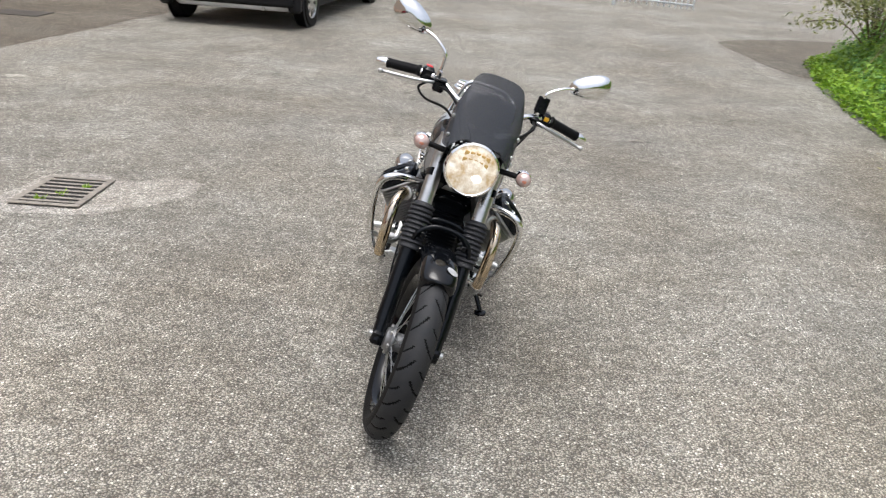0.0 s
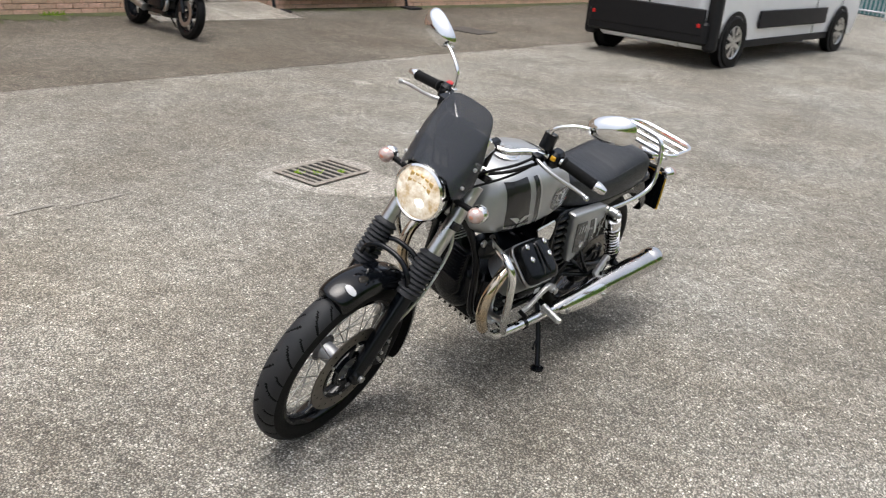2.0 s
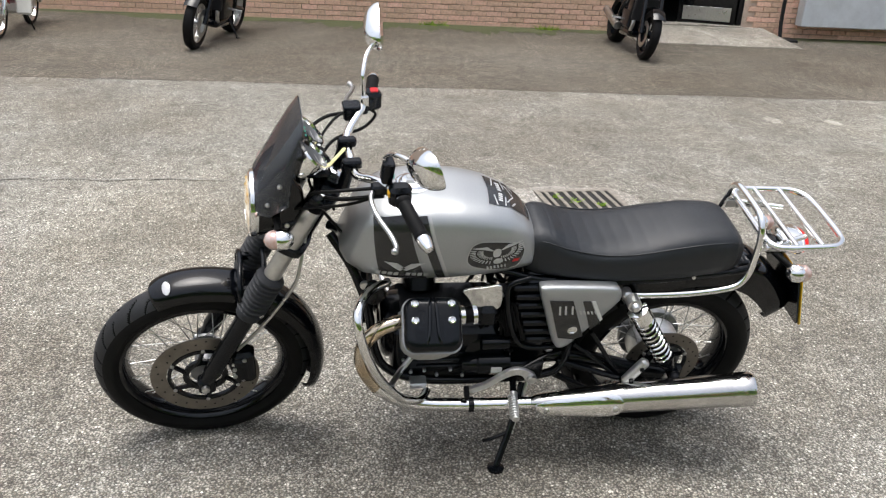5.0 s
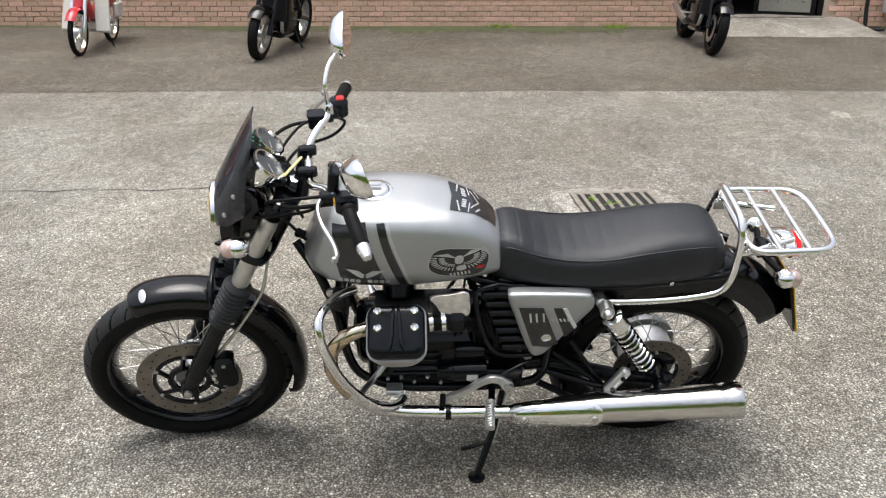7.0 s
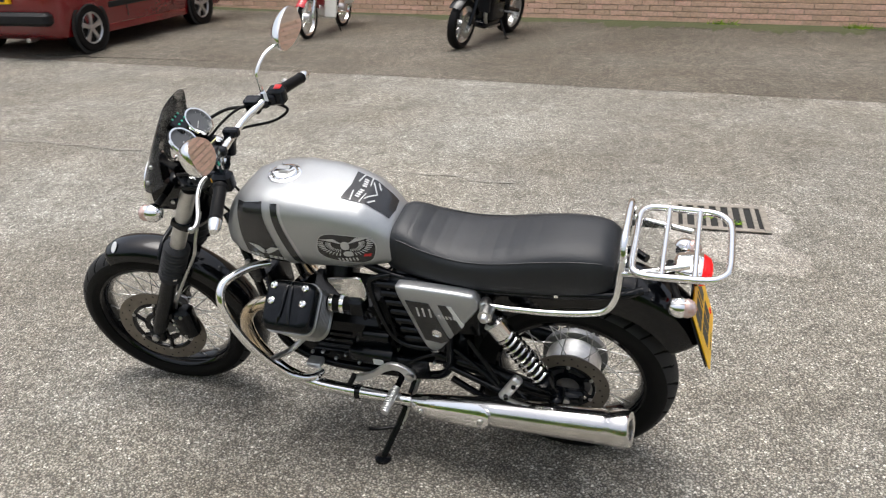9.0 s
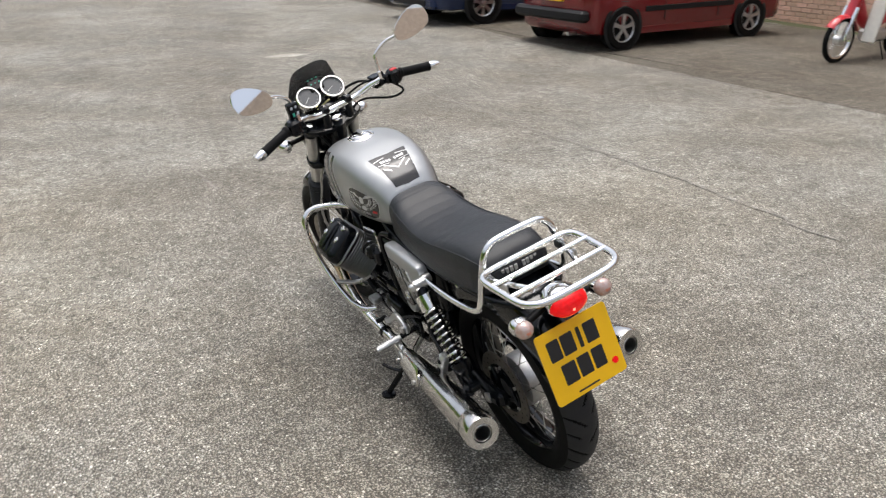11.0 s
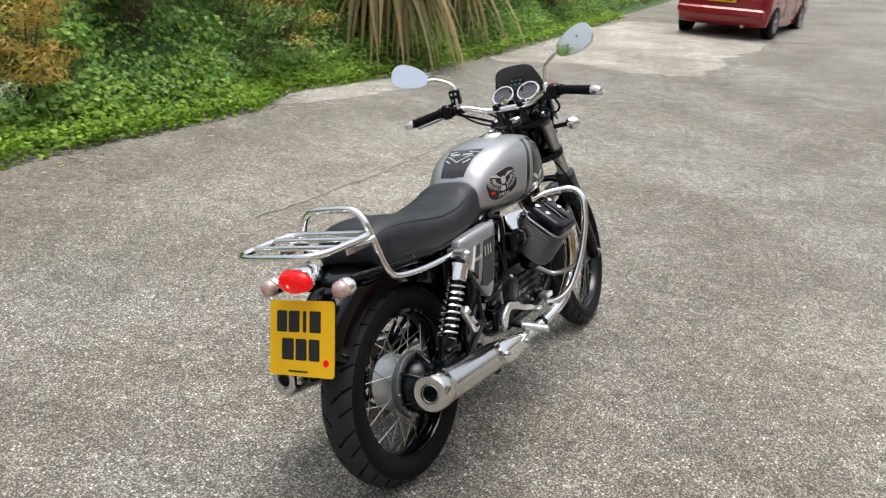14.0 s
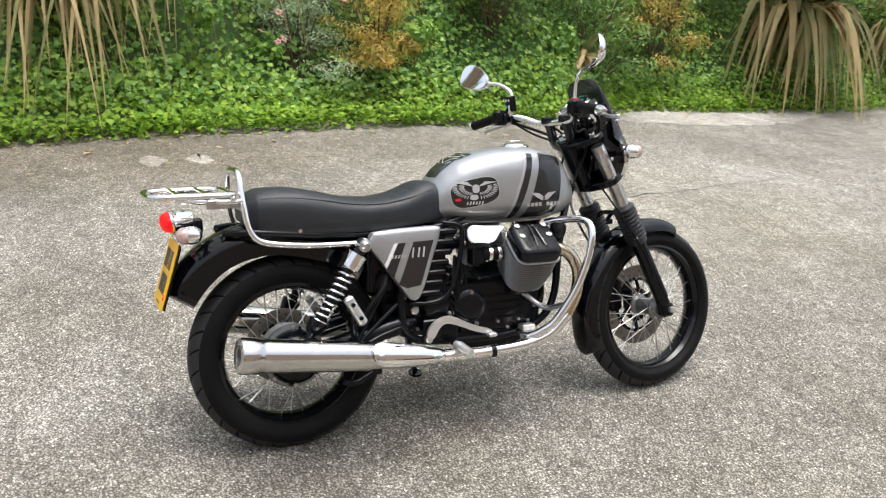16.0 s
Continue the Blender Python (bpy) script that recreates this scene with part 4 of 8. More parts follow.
bp("instrument_bracket", rbox(B(), (1.10, 0, 1.02), (0.07, 0.12, 0.02), 0.008), M_SATIN, None, "", True)
bp("ignition_switch", lathe(B(), [(-0.04, 0.022), (0.0, 0.022), (0.003, 0.018), (0.003, 0.001)], (1.075, 0, 1.035), (-0.46, 0, 0.88), 24), M_SATIN, None, "", True)
bp("key_tag", rbox(B(), (0, 0, 0), (0.07, 0.014, 0.002), 0.005, 0.0005, Matrix.Translation((1.045, 0.03, 1.052)) @ pose(0, 0, 0, 20, 28, 35)), M_TAG, None, "pale yellow key tag", True)

# handlebar and its controls
for s in (1, -1):
    bp("bar_riser", lathe(B(), [(0, 0.017), (0.05, 0.017), (0.055, 0.02), (0.075, 0.02)], (1.03, s * 0.05, 0.972), (-0.25, 0, 0.97), 16), M_SATIN, None, "", True)
    bp("bar_clamp", rbox(B(), (1.007, s * 0.05, 1.045), (0.05, 0.026, 0.026), 0.008), M_SATIN, None, "", True)
HB = [(0.886, 0.372, 1.047), (0.90, 0.31, 1.058), (0.915, 0.25, 1.068), (0.935, 0.20, 1.072), (0.965, 0.15, 1.062), (0.998, 0.10, 1.040), (1.005, 0.05, 1.034), (1.005, 0, 1.034)]
HBF = HB + [(x, -y, z) for x, y, z in HB[-2::-1]]
bar = bp("handlebar", tube(B(), HBF, 0.0112, 14, 5), M_CHROME, None, "chrome handlebar", True)
for s in (1, -1):
    d = V(0.014, -s * 0.062, 0.011).normalized()
    e = V(0.886, s * 0.372, 1.047)
    prof = [(0.006, 0.017), (0.012, 0.0185)]
    for i in range(16):
        prof += [(0.016 + i * 0.0064, 0.0172), (0.0195 + i * 0.0064, 0.0166)]
    prof += [(0.122, 0.0205), (0.128, 0.0205), (0.129, 0.012)]
    bp("grip", lathe(B(), prof, e, d, 20), M_RUB, bar, "ribbed black rubber grip", True)
    bp("bar_end", lathe(B(), [(-0.034, 0.006), (-0.032, 0.0105), (-0.018, 0.0155), (0.0, 0.0175), (0.006, 0.016)], e, d, 20), M_CHROME, bar, "chrome bar end weight", True)
    bp("switchgear", rbox(rbox(B(), (0.915, s * 0.222, 1.068), (0.056, 0.044, 0.056), 0.016), (0.93, s * 0.197, 1.066), (0.034, 0.02, 0.036), 0.01), M_SATIN, bar, "black switch housing", True)
    bp("lever_bracket", rbox(B(), (0.955, s * 0.185, 1.062), (0.05, 0.03, 0.026), 0.008), M_SATIN, bar, "", True)
    bm = tube(B(), [(0.972, s * 0.185, 1.062), (0.985, s * 0.22, 1.058), (0.978, s * 0.27, 1.047), (0.955, s * 0.33, 1.034), (0.948, s * 0.365, 1.028), (0.953, s * 0.378, 1.027)], 0.0062, 10, 5)
    ball(bm, (0.954, s * 0.381, 1.027), 0.009)
    bp("lever", bm, M_STEEL, bar, "silver control lever", True)
    # mirrors
    bm = tube(B(), [(0.94, s * 0.185, 1.08), (0.945, s * 0.186, 1.135), (0.945, s * 0.195, 1.165), (0.93, s * 0.24, 1.195), (0.905, s * 0.285, 1.205)], 0.0062, 12, 5)
    lathe(bm, [(0, 0.011), (0.03, 0.011), (0.034, 0.007)], (0.94, s * 0.185, 1.07), (0, 0, 1), 6)
    mi = bp("mirror", bm, M_CHROME, None, "chrome teardrop mirror on a cranked stem", True)
    MC = V(0.880, s * 0.332, 1.228)
    nrm = V(-0.90, -s * 0.25, 0.25 if s > 0 else 0.13).normalized()
    mm = basis(MC, V(-0.12, s * 0.86, 0.30), nrm.cross(V(-0.12, s * 0.86, 0.30)) * -1)
    if (mm.to_3x3() @ V(0, 0, 1)).dot(nrm) < 0:
        mm = basis(MC, V(-0.12, s * 0.86, 0.30), nrm.cross(V(-0.12, s * 0.86, 0.30)))
    flip = 1 if (mm.to_3x3() @ V(0, 1, 0)).z > 0 else -1
    shape = [(-0.072, -0.012 * flip), (-0.06, 0.022 * flip), (-0.01, 0.042 * flip), (0.045, 0.045 * flip), (0.076, 0.026 * flip), (0.08, -0.012 * flip), (0.06, -0.042 * flip), (0.01, -0.046 * flip), (-0.045, -0.034 * flip)]
    sh = smooth2(shape, 4)
    rings = [[mm @ V(x * k, y * k, z) for x, y in sh] for k, z in ((0.28, -0.043), (0.6, -0.038), (0.84, -0.025), (0.96, -0.011), (1.0, 0.0), (0.985, 0.004), (0.955, 0.004))]
    bm = B()
    ringloft(bm, rings)
    bp("mirror_shell", bm, M_CHROME, mi, "polished chrome shell", True)
    bm = B()
    ringloft(bm, [[mm @ V(x * 0.952, y * 0.952, z) for x, y in sh] for z in (0.0042, 0.0050)])
    bp("mirror_glass", bm, M_MIRROR, mi, "mirror glass", True)
bp("brake_reservoir", rbox(rbox(B(), (0.978, -0.176, 1.058), (0.046, 0.040, 0.040), 0.009), (0.978, -0.176, 1.080), (0.050, 0.044, 0.008), 0.009), M_SATIN, bar, "black brake fluid reservoir", True)
bp("flash_button", rbox(B(), (0.941, 0.226, 1.076), (0.010, 0.018, 0.016), 0.004), M_BTN, bar, "yellow switch button", True)
bp("kill_switch", rbox(B(), (0.908, -0.224, 1.094), (0.022, 0.024, 0.01), 0.004), M_REDB, bar, "red engine stop switch", True)
box = bp("switch_box", rbox(B(), (0, 0, 0), (0.026, 0.042, 0.058), 0.006, m=Matrix.Translation((0.942, 0.19, 1.118)) @ pose(0, 0, 0, 0, -8, 0)), M_SATIN, bar, "small black accessory box", True)
for i in range(4):
    bp("label_bar", rbox(B(), (0.9275, 0.181 + 0.017 * (i % 2), 1.132 - 0.026 * (i // 2)), (0.002, 0.009, 0.012), 0.001, 0.0003), M_GREENB if i == 3 else M_GREYM, box, "", True)
for pts, r in (
    ([(0.97, 0.18, 1.06), (1.07, 0.17, 1.05), (1.12, 0.10, 0.99), (1.08, 0.06, 0.90), (1.02, 0.05, 0.80)], 0.0045),
    ([(0.95, 0.20, 1.05), (1.05, 0.15, 1.01), (1.10, 0.07, 0.96), (1.10, 0.02, 0.88)], 0.0055),
    ([(0.93, -0.21, 1.05), (0.90, -0.235, 1.01), (0.94, -0.20, 0.99), (1.04, -0.12, 1.0), (1.09, -0.06, 0.93), (1.04, -0.05, 0.82)], 0.0045),
    ([(0.985, -0.18, 1.055), (1.06, -0.14, 1.065), (1.13, -0.09, 1.03), (1.14, -0.06, 0.95), (1.12, -0.04, 0.84)], 0.005),
    ([(0.94, -0.2, 1.06), (1.03, -0.14, 1.06), (1.11, -0.04, 0.99), (1.10, 0.0, 0.9)], 0.004),
    ([(0.94, 0.2, 1.06), (1.03, 0.16, 1.0), (1.15, 0.1, 0.95), (1.16, 0.06, 0.92)], 0.004),
):
    bp("control_cable", tube(B(), pts, r, 8, 6), M_RUB, bar, "", True)

# fuel tank
TS = [(1.035, 0.865, 0.79, 0.045), (1.022, 0.90, 0.765, 0.085), (0.995, 0.928, 0.735, 0.115), (0.95, 0.941, 0.712, 0.138), (0.88, 0.950, 0.70, 0.151), (0.80, 0.953, 0.697, 0.156), (0.71, 0.947, 0.699, 0.153), (0.63, 0.932, 0.703, 0.144), (0.57, 0.912, 0.708, 0.131), (0.525, 0.878, 0.713, 0.114), (0.498, 0.846, 0.718, 0.102), (0.488, 0.82, 0.73, 0.09)]


def tank_at(x):
    xs = [t[0] for t in TS][::-1]
    return [float(np.interp(x, xs, [t[k] for t in TS][::-1])) for k in (1, 2, 3)]


def nose(p):
    """Rakes the front of the tank forward towards its foot."""
    k = max(0.0, p.x - 0.78) / 0.255
    return V(p.x - (p.z - 0.80) * 0.42 * k, p.y, p.z)


def tank_n(x):
    """How square the tank is across: rounder at its tail."""
    return float(np.interp(x, (0.49, 0.66), (2.5, 3.8)))


def tank_y(x, z):
    n = tank_n(x)
    zt, zb, w = tank_at(x)
    zm = zb + (zt - zb) * 0.42
    h = (zt - zm) if z > zm else (zm - zb)
    q = min(1.0, abs(z - zm) / h)
    return w * (1 - q ** n) ** (1 / n) if z > zm else w * (1 - q ** 3.6 * 0.5)


bm = B()
rings = []
for t in spline([(x, 0, 0) for x, *_ in TS], 4):
    zt, zb, w = tank_at(t.x)
    zm = zb + (zt - zb) * 0.42
    ring = []
    N = 22
    for i in range(N + 1):
        a = math.pi / 2 * i / N
        ring.append(V(t.x, w * math.cos(a) ** (2 / tank_n(t.x)) if i < N else 0, zm + (zt - zm) * math.sin(a) ** (2 / tank_n(t.x))))
    right = [V(p.x, -p.y, p.z) for p in ring[-2::-1]]
    low = [V(t.x, -w * (1 - q ** 3.6 * 0.5), zm - (zm - zb) * q) for q in (0.2, 0.4, 0.6, 0.8, 0.93, 1.0)]
    low += [V(p.x, -p.y, p.z) for p in low[::-1]]
    rings.append([nose(p) for p in ring + right + low])
ringloft(bm, rings)
tank = bp("fuel_tank", bm, M_TANK, None, "grey metallic fuel tank with dark stripes", sharp=50)
bm = B()
for s in (1, -1):
    tube(bm, [(x, s * (tank_at(x)[2] * 0.52), tank_at(x)[1] + 0.002) for x in (1.0, 0.93, 0.85, 0.75, 0.65, 0.56, 0.50)], 0.006, 8, 3)
bp("tank_seam", bm, M_TANK, tank)


def tank_patch(bm, fn, nu, nv, s, off=0.0014):
    """Lays a patch on the side of the tank; fn(u, v) gives x and z."""
    rows = []
    for i in range(nu + 1):
        row = []
        for j in range(nv + 1):
            x, z = fn(i / nu, j / nv)
            row.append(nose(V(x, s * (tank_y(x, z) + off), z)))
        rows.append(row)
    ringloft(bm, rows, False, False, closed=False)
    return bm


def quad(a, b, c, d):
    return lambda u, v: tuple((a[k] * (1 - u) + b[k] * u) * (1 - v) + (d[k] * (1 - u) + c[k] * u) * v for k in (0, 1))


def tank_disc(bm, cx, cz, rx, rz, tilt, s, off, n=28, rings_=6, p=2.6, grow=1.0):
    def fn(u, v):
        a = 2 * math.pi * v
        c, q = math.cos(a), math.sin(a)
        k = u / (abs(c) ** p + abs(q) ** p) ** (1 / p) * grow
        x, z = rx * k * c, rz * k * q
        return cx + x * math.cos(tilt) - z * math.sin(tilt), cz + x * math.sin(tilt) + z * math.cos(tilt)
    return tank_patch(bm, fn, rings_, n, s, off)


for s in (1, -1):
    bp("stripe_panel", tank_patch(B(), quad((0.985, 0.915), (0.878, 0.932), (0.787, 0.712), (0.900, 0.712)), 14, 24, s), M_DECAL, tank, "wide dark stripe")
    bp("stripe", tank_patch(B(), quad((0.842, 0.93), (0.815, 0.932), (0.738, 0.712), (0.760, 0.712)), 3, 24, s), M_DECAL, tank, "narrow dark stripe")
    bp("stripe_edge", tank_patch(B(), quad((0.811, 0.932), (0.802, 0.932), (0.727, 0.712), (0.735, 0.712)), 2, 14, s), M_DECALG, tank, "thin pale stripe")
    em = bp("eagle_emblem", tank_disc(B(), 0.612, 0.808, 0.083, 0.047, 0.20, s, 0.0016, 44, 8, 3.2), M_DECALG, tank, "rounded dark emblem with silver feathers")
    bp("emblem_field", tank_disc(B(), 0.612, 0.808, 0.0805, 0.0445, 0.20, s, 0.0022, 44, 8, 3.2), M_DECAL, em)
    fe = B()
    for w in (1, -1):
        # outspread wing: a shoulder band and two rows of feathers
        for row, (n_f, r0, r1) in enumerate(((12, 0.030, 0.046), (11, 0.051, 0.068))):
            for i in range(n_f):
                a = radians((12 if w > 0 else 168) - w * i * (104 / n_f))
                dx, dz = math.cos(a), math.sin(a) * 0.60
                ox, oz = 0.612 + w * 0.010, 0.826
                tw = 0.0013 + 0.0005 * row
                nx, nz = -math.sin(a) * tw, math.cos(a) * tw
                tank_patch(fe, quad((ox + dx * r0 + nx, oz + dz * r0 + nz), (ox + dx * r1 + nx * 0.7, oz + dz * r1 + nz * 0.7), (ox + dx * r1 - nx * 0.7, oz + dz * r1 - nz * 0.7), (ox + dx * r0 - nx, oz + dz * r0 - nz)), 3, 1, s, 0.003)
        tank_patch(fe, quad((0.612 + w * 0.006, 0.826), (0.612 + w * 0.030, 0.844), (0.612 + w * 0.076, 0.842), (0.612 + w * 0.034, 0.834)), 5, 3, s, 0.003)
    tank_disc(fe, 0.612, 0.820, 0.012, 0.014, 0.0, s, 0.0031, 14, 3)
    tank_disc(fe, 0.606, 0.792, 0.014, 0.009, 0.0, s, 0.0031, 12, 2)
    for i in range(6):
        tank_patch(fe, quad((0.638 - i * 0.010, 0.778), (0.633 - i * 0.010, 0.778), (0.630 - i * 0.010, 0.767), (0.635 - i * 0.010, 0.767)), 1, 1, s, 0.003)
    bp("feathers", fe, M_DECALG, em, "silver feather marks")
    bp("red_mark", tank_patch(B(), quad((0.560, 0.790), (0.542, 0.788), (0.546, 0.779), (0.566, 0.781)), 2, 2, s, 0.003), M_REDB, em)
    wing = B()
    for w in (1, -1):
        tank_patch(wing, quad((0.862, 0.783), (0.862 + w * 0.018, 0.797), (0.862 + w * 0.056, 0.800), (0.862 + w * 0.012, 0.776)), 6, 3, s, 0.003)
        tank_patch(wing, quad((0.862, 0.776), (0.862 + w * 0.016, 0.784), (0.862 + w * 0.036, 0.788), (0.862 + w * 0.008, 0.771)), 5, 2, s, 0.0031)
    bp("winged_badge", wing, M_DECALG, tank, "silver winged badge")
    nb = B()
    for i in range(9):
        x0 = 0.928 - i * 0.0150
        if i == 4:
            continue
        tank_patch(nb, quad((x0, 0.765), (x0 - 0.0115, 0.765), (x0 - 0.0115, 0.752), (x0, 0.752)), 2, 2, s, 0.003)
    bp("name_bars", nb, M_DECALG, tank, "row of plain silver bars")

# tank pad on the tail of the tank, filler cap
def tank_top(x, y, off=0.0018):
    zt, zb, w = tank_at(x)
    zm = zb + (zt - zb) * 0.42
    return V(x, y, zm + (zt - zm) * (1 - min(0.999, abs(y) / w) ** tank_n(x)) ** (1 / tank_n(x)) + off)


def top_patch(bm, x0, x1, y0, y1, slant=0.0, off=0.0018, nu=8, nv=6, k=1.0):
    rows = []
    for i in range(nu + 1):
        u = i / nu
        row = []
        for j in range(nv + 1):
            v = j / nv
            y = (y0 + (y1 - y0) * v) * (1 + (k - 1) * u)
            row.append(tank_top(x0 + (x1 - x0) * u + slant * abs(y), y, off))
        rows.append(row)
    ringloft(bm, rows, False, False, closed=False)
    return bm


pad = bp("tank_pad", top_patch(B(), 0.628, 0.504, -0.070, 0.070, 0.10, nu=20, nv=16, k=0.66), M_DECAL, tank, "dark shield-shaped tank protector")
pl = B()
for i in range(9):
    if i != 4:
        top_patch(pl, 0.598, 0.586, -0.045 + i * 0.0103, -0.0375 + i * 0.0103, 0.12, 0.003, 2, 1)
for s in (1, -1):
    top_patch(pl, 0.556, 0.552, 0.0, s * 0.042, 0.55, 0.003, 2, 6)
    top_patch(pl, 0.578, 0.575, s * 0.018, s * 0.06, 0.15, 0.003, 2, 6)
    top_patch(pl, 0.540, 0.535, s * 0.026, s * 0.050, 0.55, 0.003, 2, 5)
    top_patch(pl, 0.618, 0.614, s * 0.022, s * 0.066, -0.1, 0.003, 2, 5)
bp("pad_marks", pl, M_DECALG, pad)
cap = bp("filler_cap", lathe(B(), [(0, 0.05), (0.004, 0.05), (0.006, 0.047), (0.006, 0.04), (0.012, 0.036), (0.014, 0.03), (0.0145, 0.001)], (0.835, 0.0, 0.949), (-0.02, 0, 1), 36), M_CHROME, tank, "chrome filler cap")
for i in range(6):
    a = 2 * math.pi * i / 6
    bp("cap_screw", lathe(B(), [(0, 0.003), (0.002, 0.0025)], (0.835 + 0.0445 * math.cos(a), 0.0445 * math.sin(a), 0.9625), (0, 0, 1), 8), M_STEEL, cap)
bp("cap_hinge", rbox(B(), (0.835, 0, 0.9725), (0.04, 0.018, 0.004), 0.006), M_STEEL, cap)

# seat
SS = [(0.528, 0.775, 0.733, 0.065), (0.523, 0.802, 0.728, 0.082), (0.508, 0.83, 0.722, 0.096), (0.48, 0.846, 0.716, 0.107), (0.44, 0.84, 0.712, 0.115), (0.40, 0.822, 0.708, 0.12), (0.34, 0.804, 0.704, 0.126), (0.26, 0.799, 0.70, 0.130), (0.18, 0.808, 0.70, 0.131), (0.10, 0.827, 0.703, 0.130), (0.02, 0.841, 0.708, 0.127), (-0.06, 0.842, 0.715, 0.121), (-0.10, 0.833, 0.722, 0.112), (-0.125, 0.81, 0.732, 0.098), (-0.137, 0.78, 0.745, 0.075)]


def seat_at(x):
    xs = [t[0] for t in SS][::-1]
    return [float(np.interp(x, xs, [t[k] for t in SS][::-1])) for k in (1, 2, 3)]


bm = B()
rings = []
for t in spline([(x, zt, zb) for x, zt, zb, w in SS], 12):
    w = seat_at(t.x)[2]
    x, zt, zb = t.x, t.y, t.z
    groove = 0.0007 if 0.05 < x < 0.46 and (x * 1000) % 40 < 9 else 0
    ring = []
    for i in range(25):
        a = math.pi * i / 24
        c, q = math.cos(a), math.sin(a)
        zz = zb + 0.035 + (zt - zb - 0.035) * abs(q) ** 0.62
        ring.append(V(x, w * math.copysign(abs(c) ** 0.52, c), zz - (groove if 6 < i < 18 else 0)))
    ring += [V(x, -w * 1.0, zb + 0.012), V(x, -w * 0.95, zb), V(x, w * 0.95, zb), V(x, w * 1.0, zb + 0.012)]
    rings.append(ring)
ringloft(bm, rings)
seat = bp("seat", bm, M_SEAT, None, "long black vinyl seat with ribbed top", sharp=55)
for s in (1, -1):
    pts = []
    for x in (0.515, 0.47, 0.40, 0.30, 0.2, 0.1, 0.0, -0.08, -0.12):
        zt, zb, w = seat_at(x)
        q = 0.62
        zz = zb + 0.035 + (zt - zb - 0.035) * q ** 0.62
        pts.append((x, s * (w * (math.sqrt(1 - q * q)) ** 0.52 + 0.0005), zz))
    bp("seat_piping", tube(B(), pts, 0.0022, 6, 4), M_SEAT, seat)
    bp("seat_stud", lathe(B(), [(0, 0.006), (0.006, 0.006)], (0.02, s * 0.128, 0.715), (0, s, 0), 10), M_CHROME, seat)
bp("seat_base", rbox(B(), (0.18, 0, 0.70), (0.66, 0.2, 0.02), 0.03), M_SATIN, None)
sb = B()
for i in range(9):
    if i != 4:
        a = -0.058 + i * 0.0135
        rbox(sb, (-0.1385 + abs(a) * 0.12, a + 0.005, 0.785), (0.006, 0.0095, 0.016), 0.002, 0.0005)
bp("seat_lettering_bars", sb, M_DECALG, seat, "pale plain bars on the seat back")

# engine and gearbox
eng = bp("crankcase", rbox(rbox(B(), (0.715, 0, 0.415), (0.33, 0.235, 0.20), 0.03), (0.70, 0, 0.31), (0.27, 0.20, 0.05), 0.02), M_SATIN, None, "black engine block")
bm = B()
for i in range(7):
    rbox(bm, (0.70, -0.084 + i * 0.028, 0.28), (0.24, 0.006, 0.03), 0.002, 0.001)
bp("sump_fins", bm, M_SATIN, eng)
bp("alternator_cover", lathe(B(), [(-0.02, 0.105), (0.02, 0.10), (0.035, 0.085), (0.04, 0.05), (0.046, 0.045), (0.046, 0.001)], (0.875, 0, 0.44), (1, 0, 0), 36), M_SATIN, eng)
oc = bp("oil_cooler", rbox(B(), (0.945, 0, 0.55), (0.016, 0.13, 0.13), 0.01), M_SATIN, None, "black finned oil cooler")
for i in range(9):
    bp("cooler_fin", rbox(B(), (0.955, 0, 0.50 + i * 0.013), (0.03, 0.12, 0.005), 0.002, 0.001), M_SATIN, oc)
for s in (1, -1):
    bp("horn", lathe(B(), [(-0.02, 0.02), (-0.01, 0.036), (0.006, 0.037), (0.01, 0.03), (0.012, 0.008)], (0.945, s * 0.120, 0.668), (0.35, s * 0.9, 0.1), 24), M_SATIN)
    bp("frame_bolt", lathe(B(), [(0, 0.013), (0.01, 0.013), (0.012, 0.009)], (0.965, s * 0.11, 0.69), (0, s, 0), 12), M_STEEL)
gb = bp("gearbox", rbox(rbox(B(), (0.45, 0, 0.43), (0.22, 0.2, 0.2), 0.04), (0.35, 0, 0.40), (0.10, 0.16, 0.13), 0.03), M_SATIN, None, "black gearbox casing")
for s in (1, -1):
    for x, z, r in ((0.40, 0.425, 0.016), (0.53, 0.40, 0.014), (0.36, 0.47, 0.008), (0.62, 0.36, 0.007), (0.70, 0.36, 0.006), (0.78, 0.36, 0.006), (0.60, 0.47, 0.007)):
        bp("case_bolt", lathe(B(), [(0, r), (0.010, r), (0.013, r * 0.7), (0.013, r * 0.3)], (x, s * (0.118 if x > 0.56 else 0.103), z), (0, s, 0), 6 if r > 0.012 else 10), M_STEEL, gb)
    bp("side_casing", lathe(B(), [(0, 0.062), (0.012, 0.06), (0.02, 0.05), (0.022, 0.03)], (0.60, s * 0.105, 0.42), (0, s, 0), 30), M_SATIN, gb)
bell = bp("bell_housing", lathe(B(), [(-0.12, 0.05), (-0.115, 0.066), (-0.05, 0.078), (0.02, 0.095), (0.045, 0.113), (0.05, 0.118), (0.075, 0.118), (0.08, 0.112), (0.08, 0.06)], (0.50, 0, 0.435), (1, 0, 0), 40), M_SATIN, None, "black cast bell housing")
for i in range(10):
    a = 2 * math.pi * i / 10 + 0.3
    bp("housing_bolt", lathe(B(), [(0, 0.006), (0.007, 0.006), (0.009, 0.004)], (0.544, 0.111 * math.cos(a), 0.435 + 0.111 * math.sin(a)), (-1, 0, 0), 8), M_STEEL, bell)
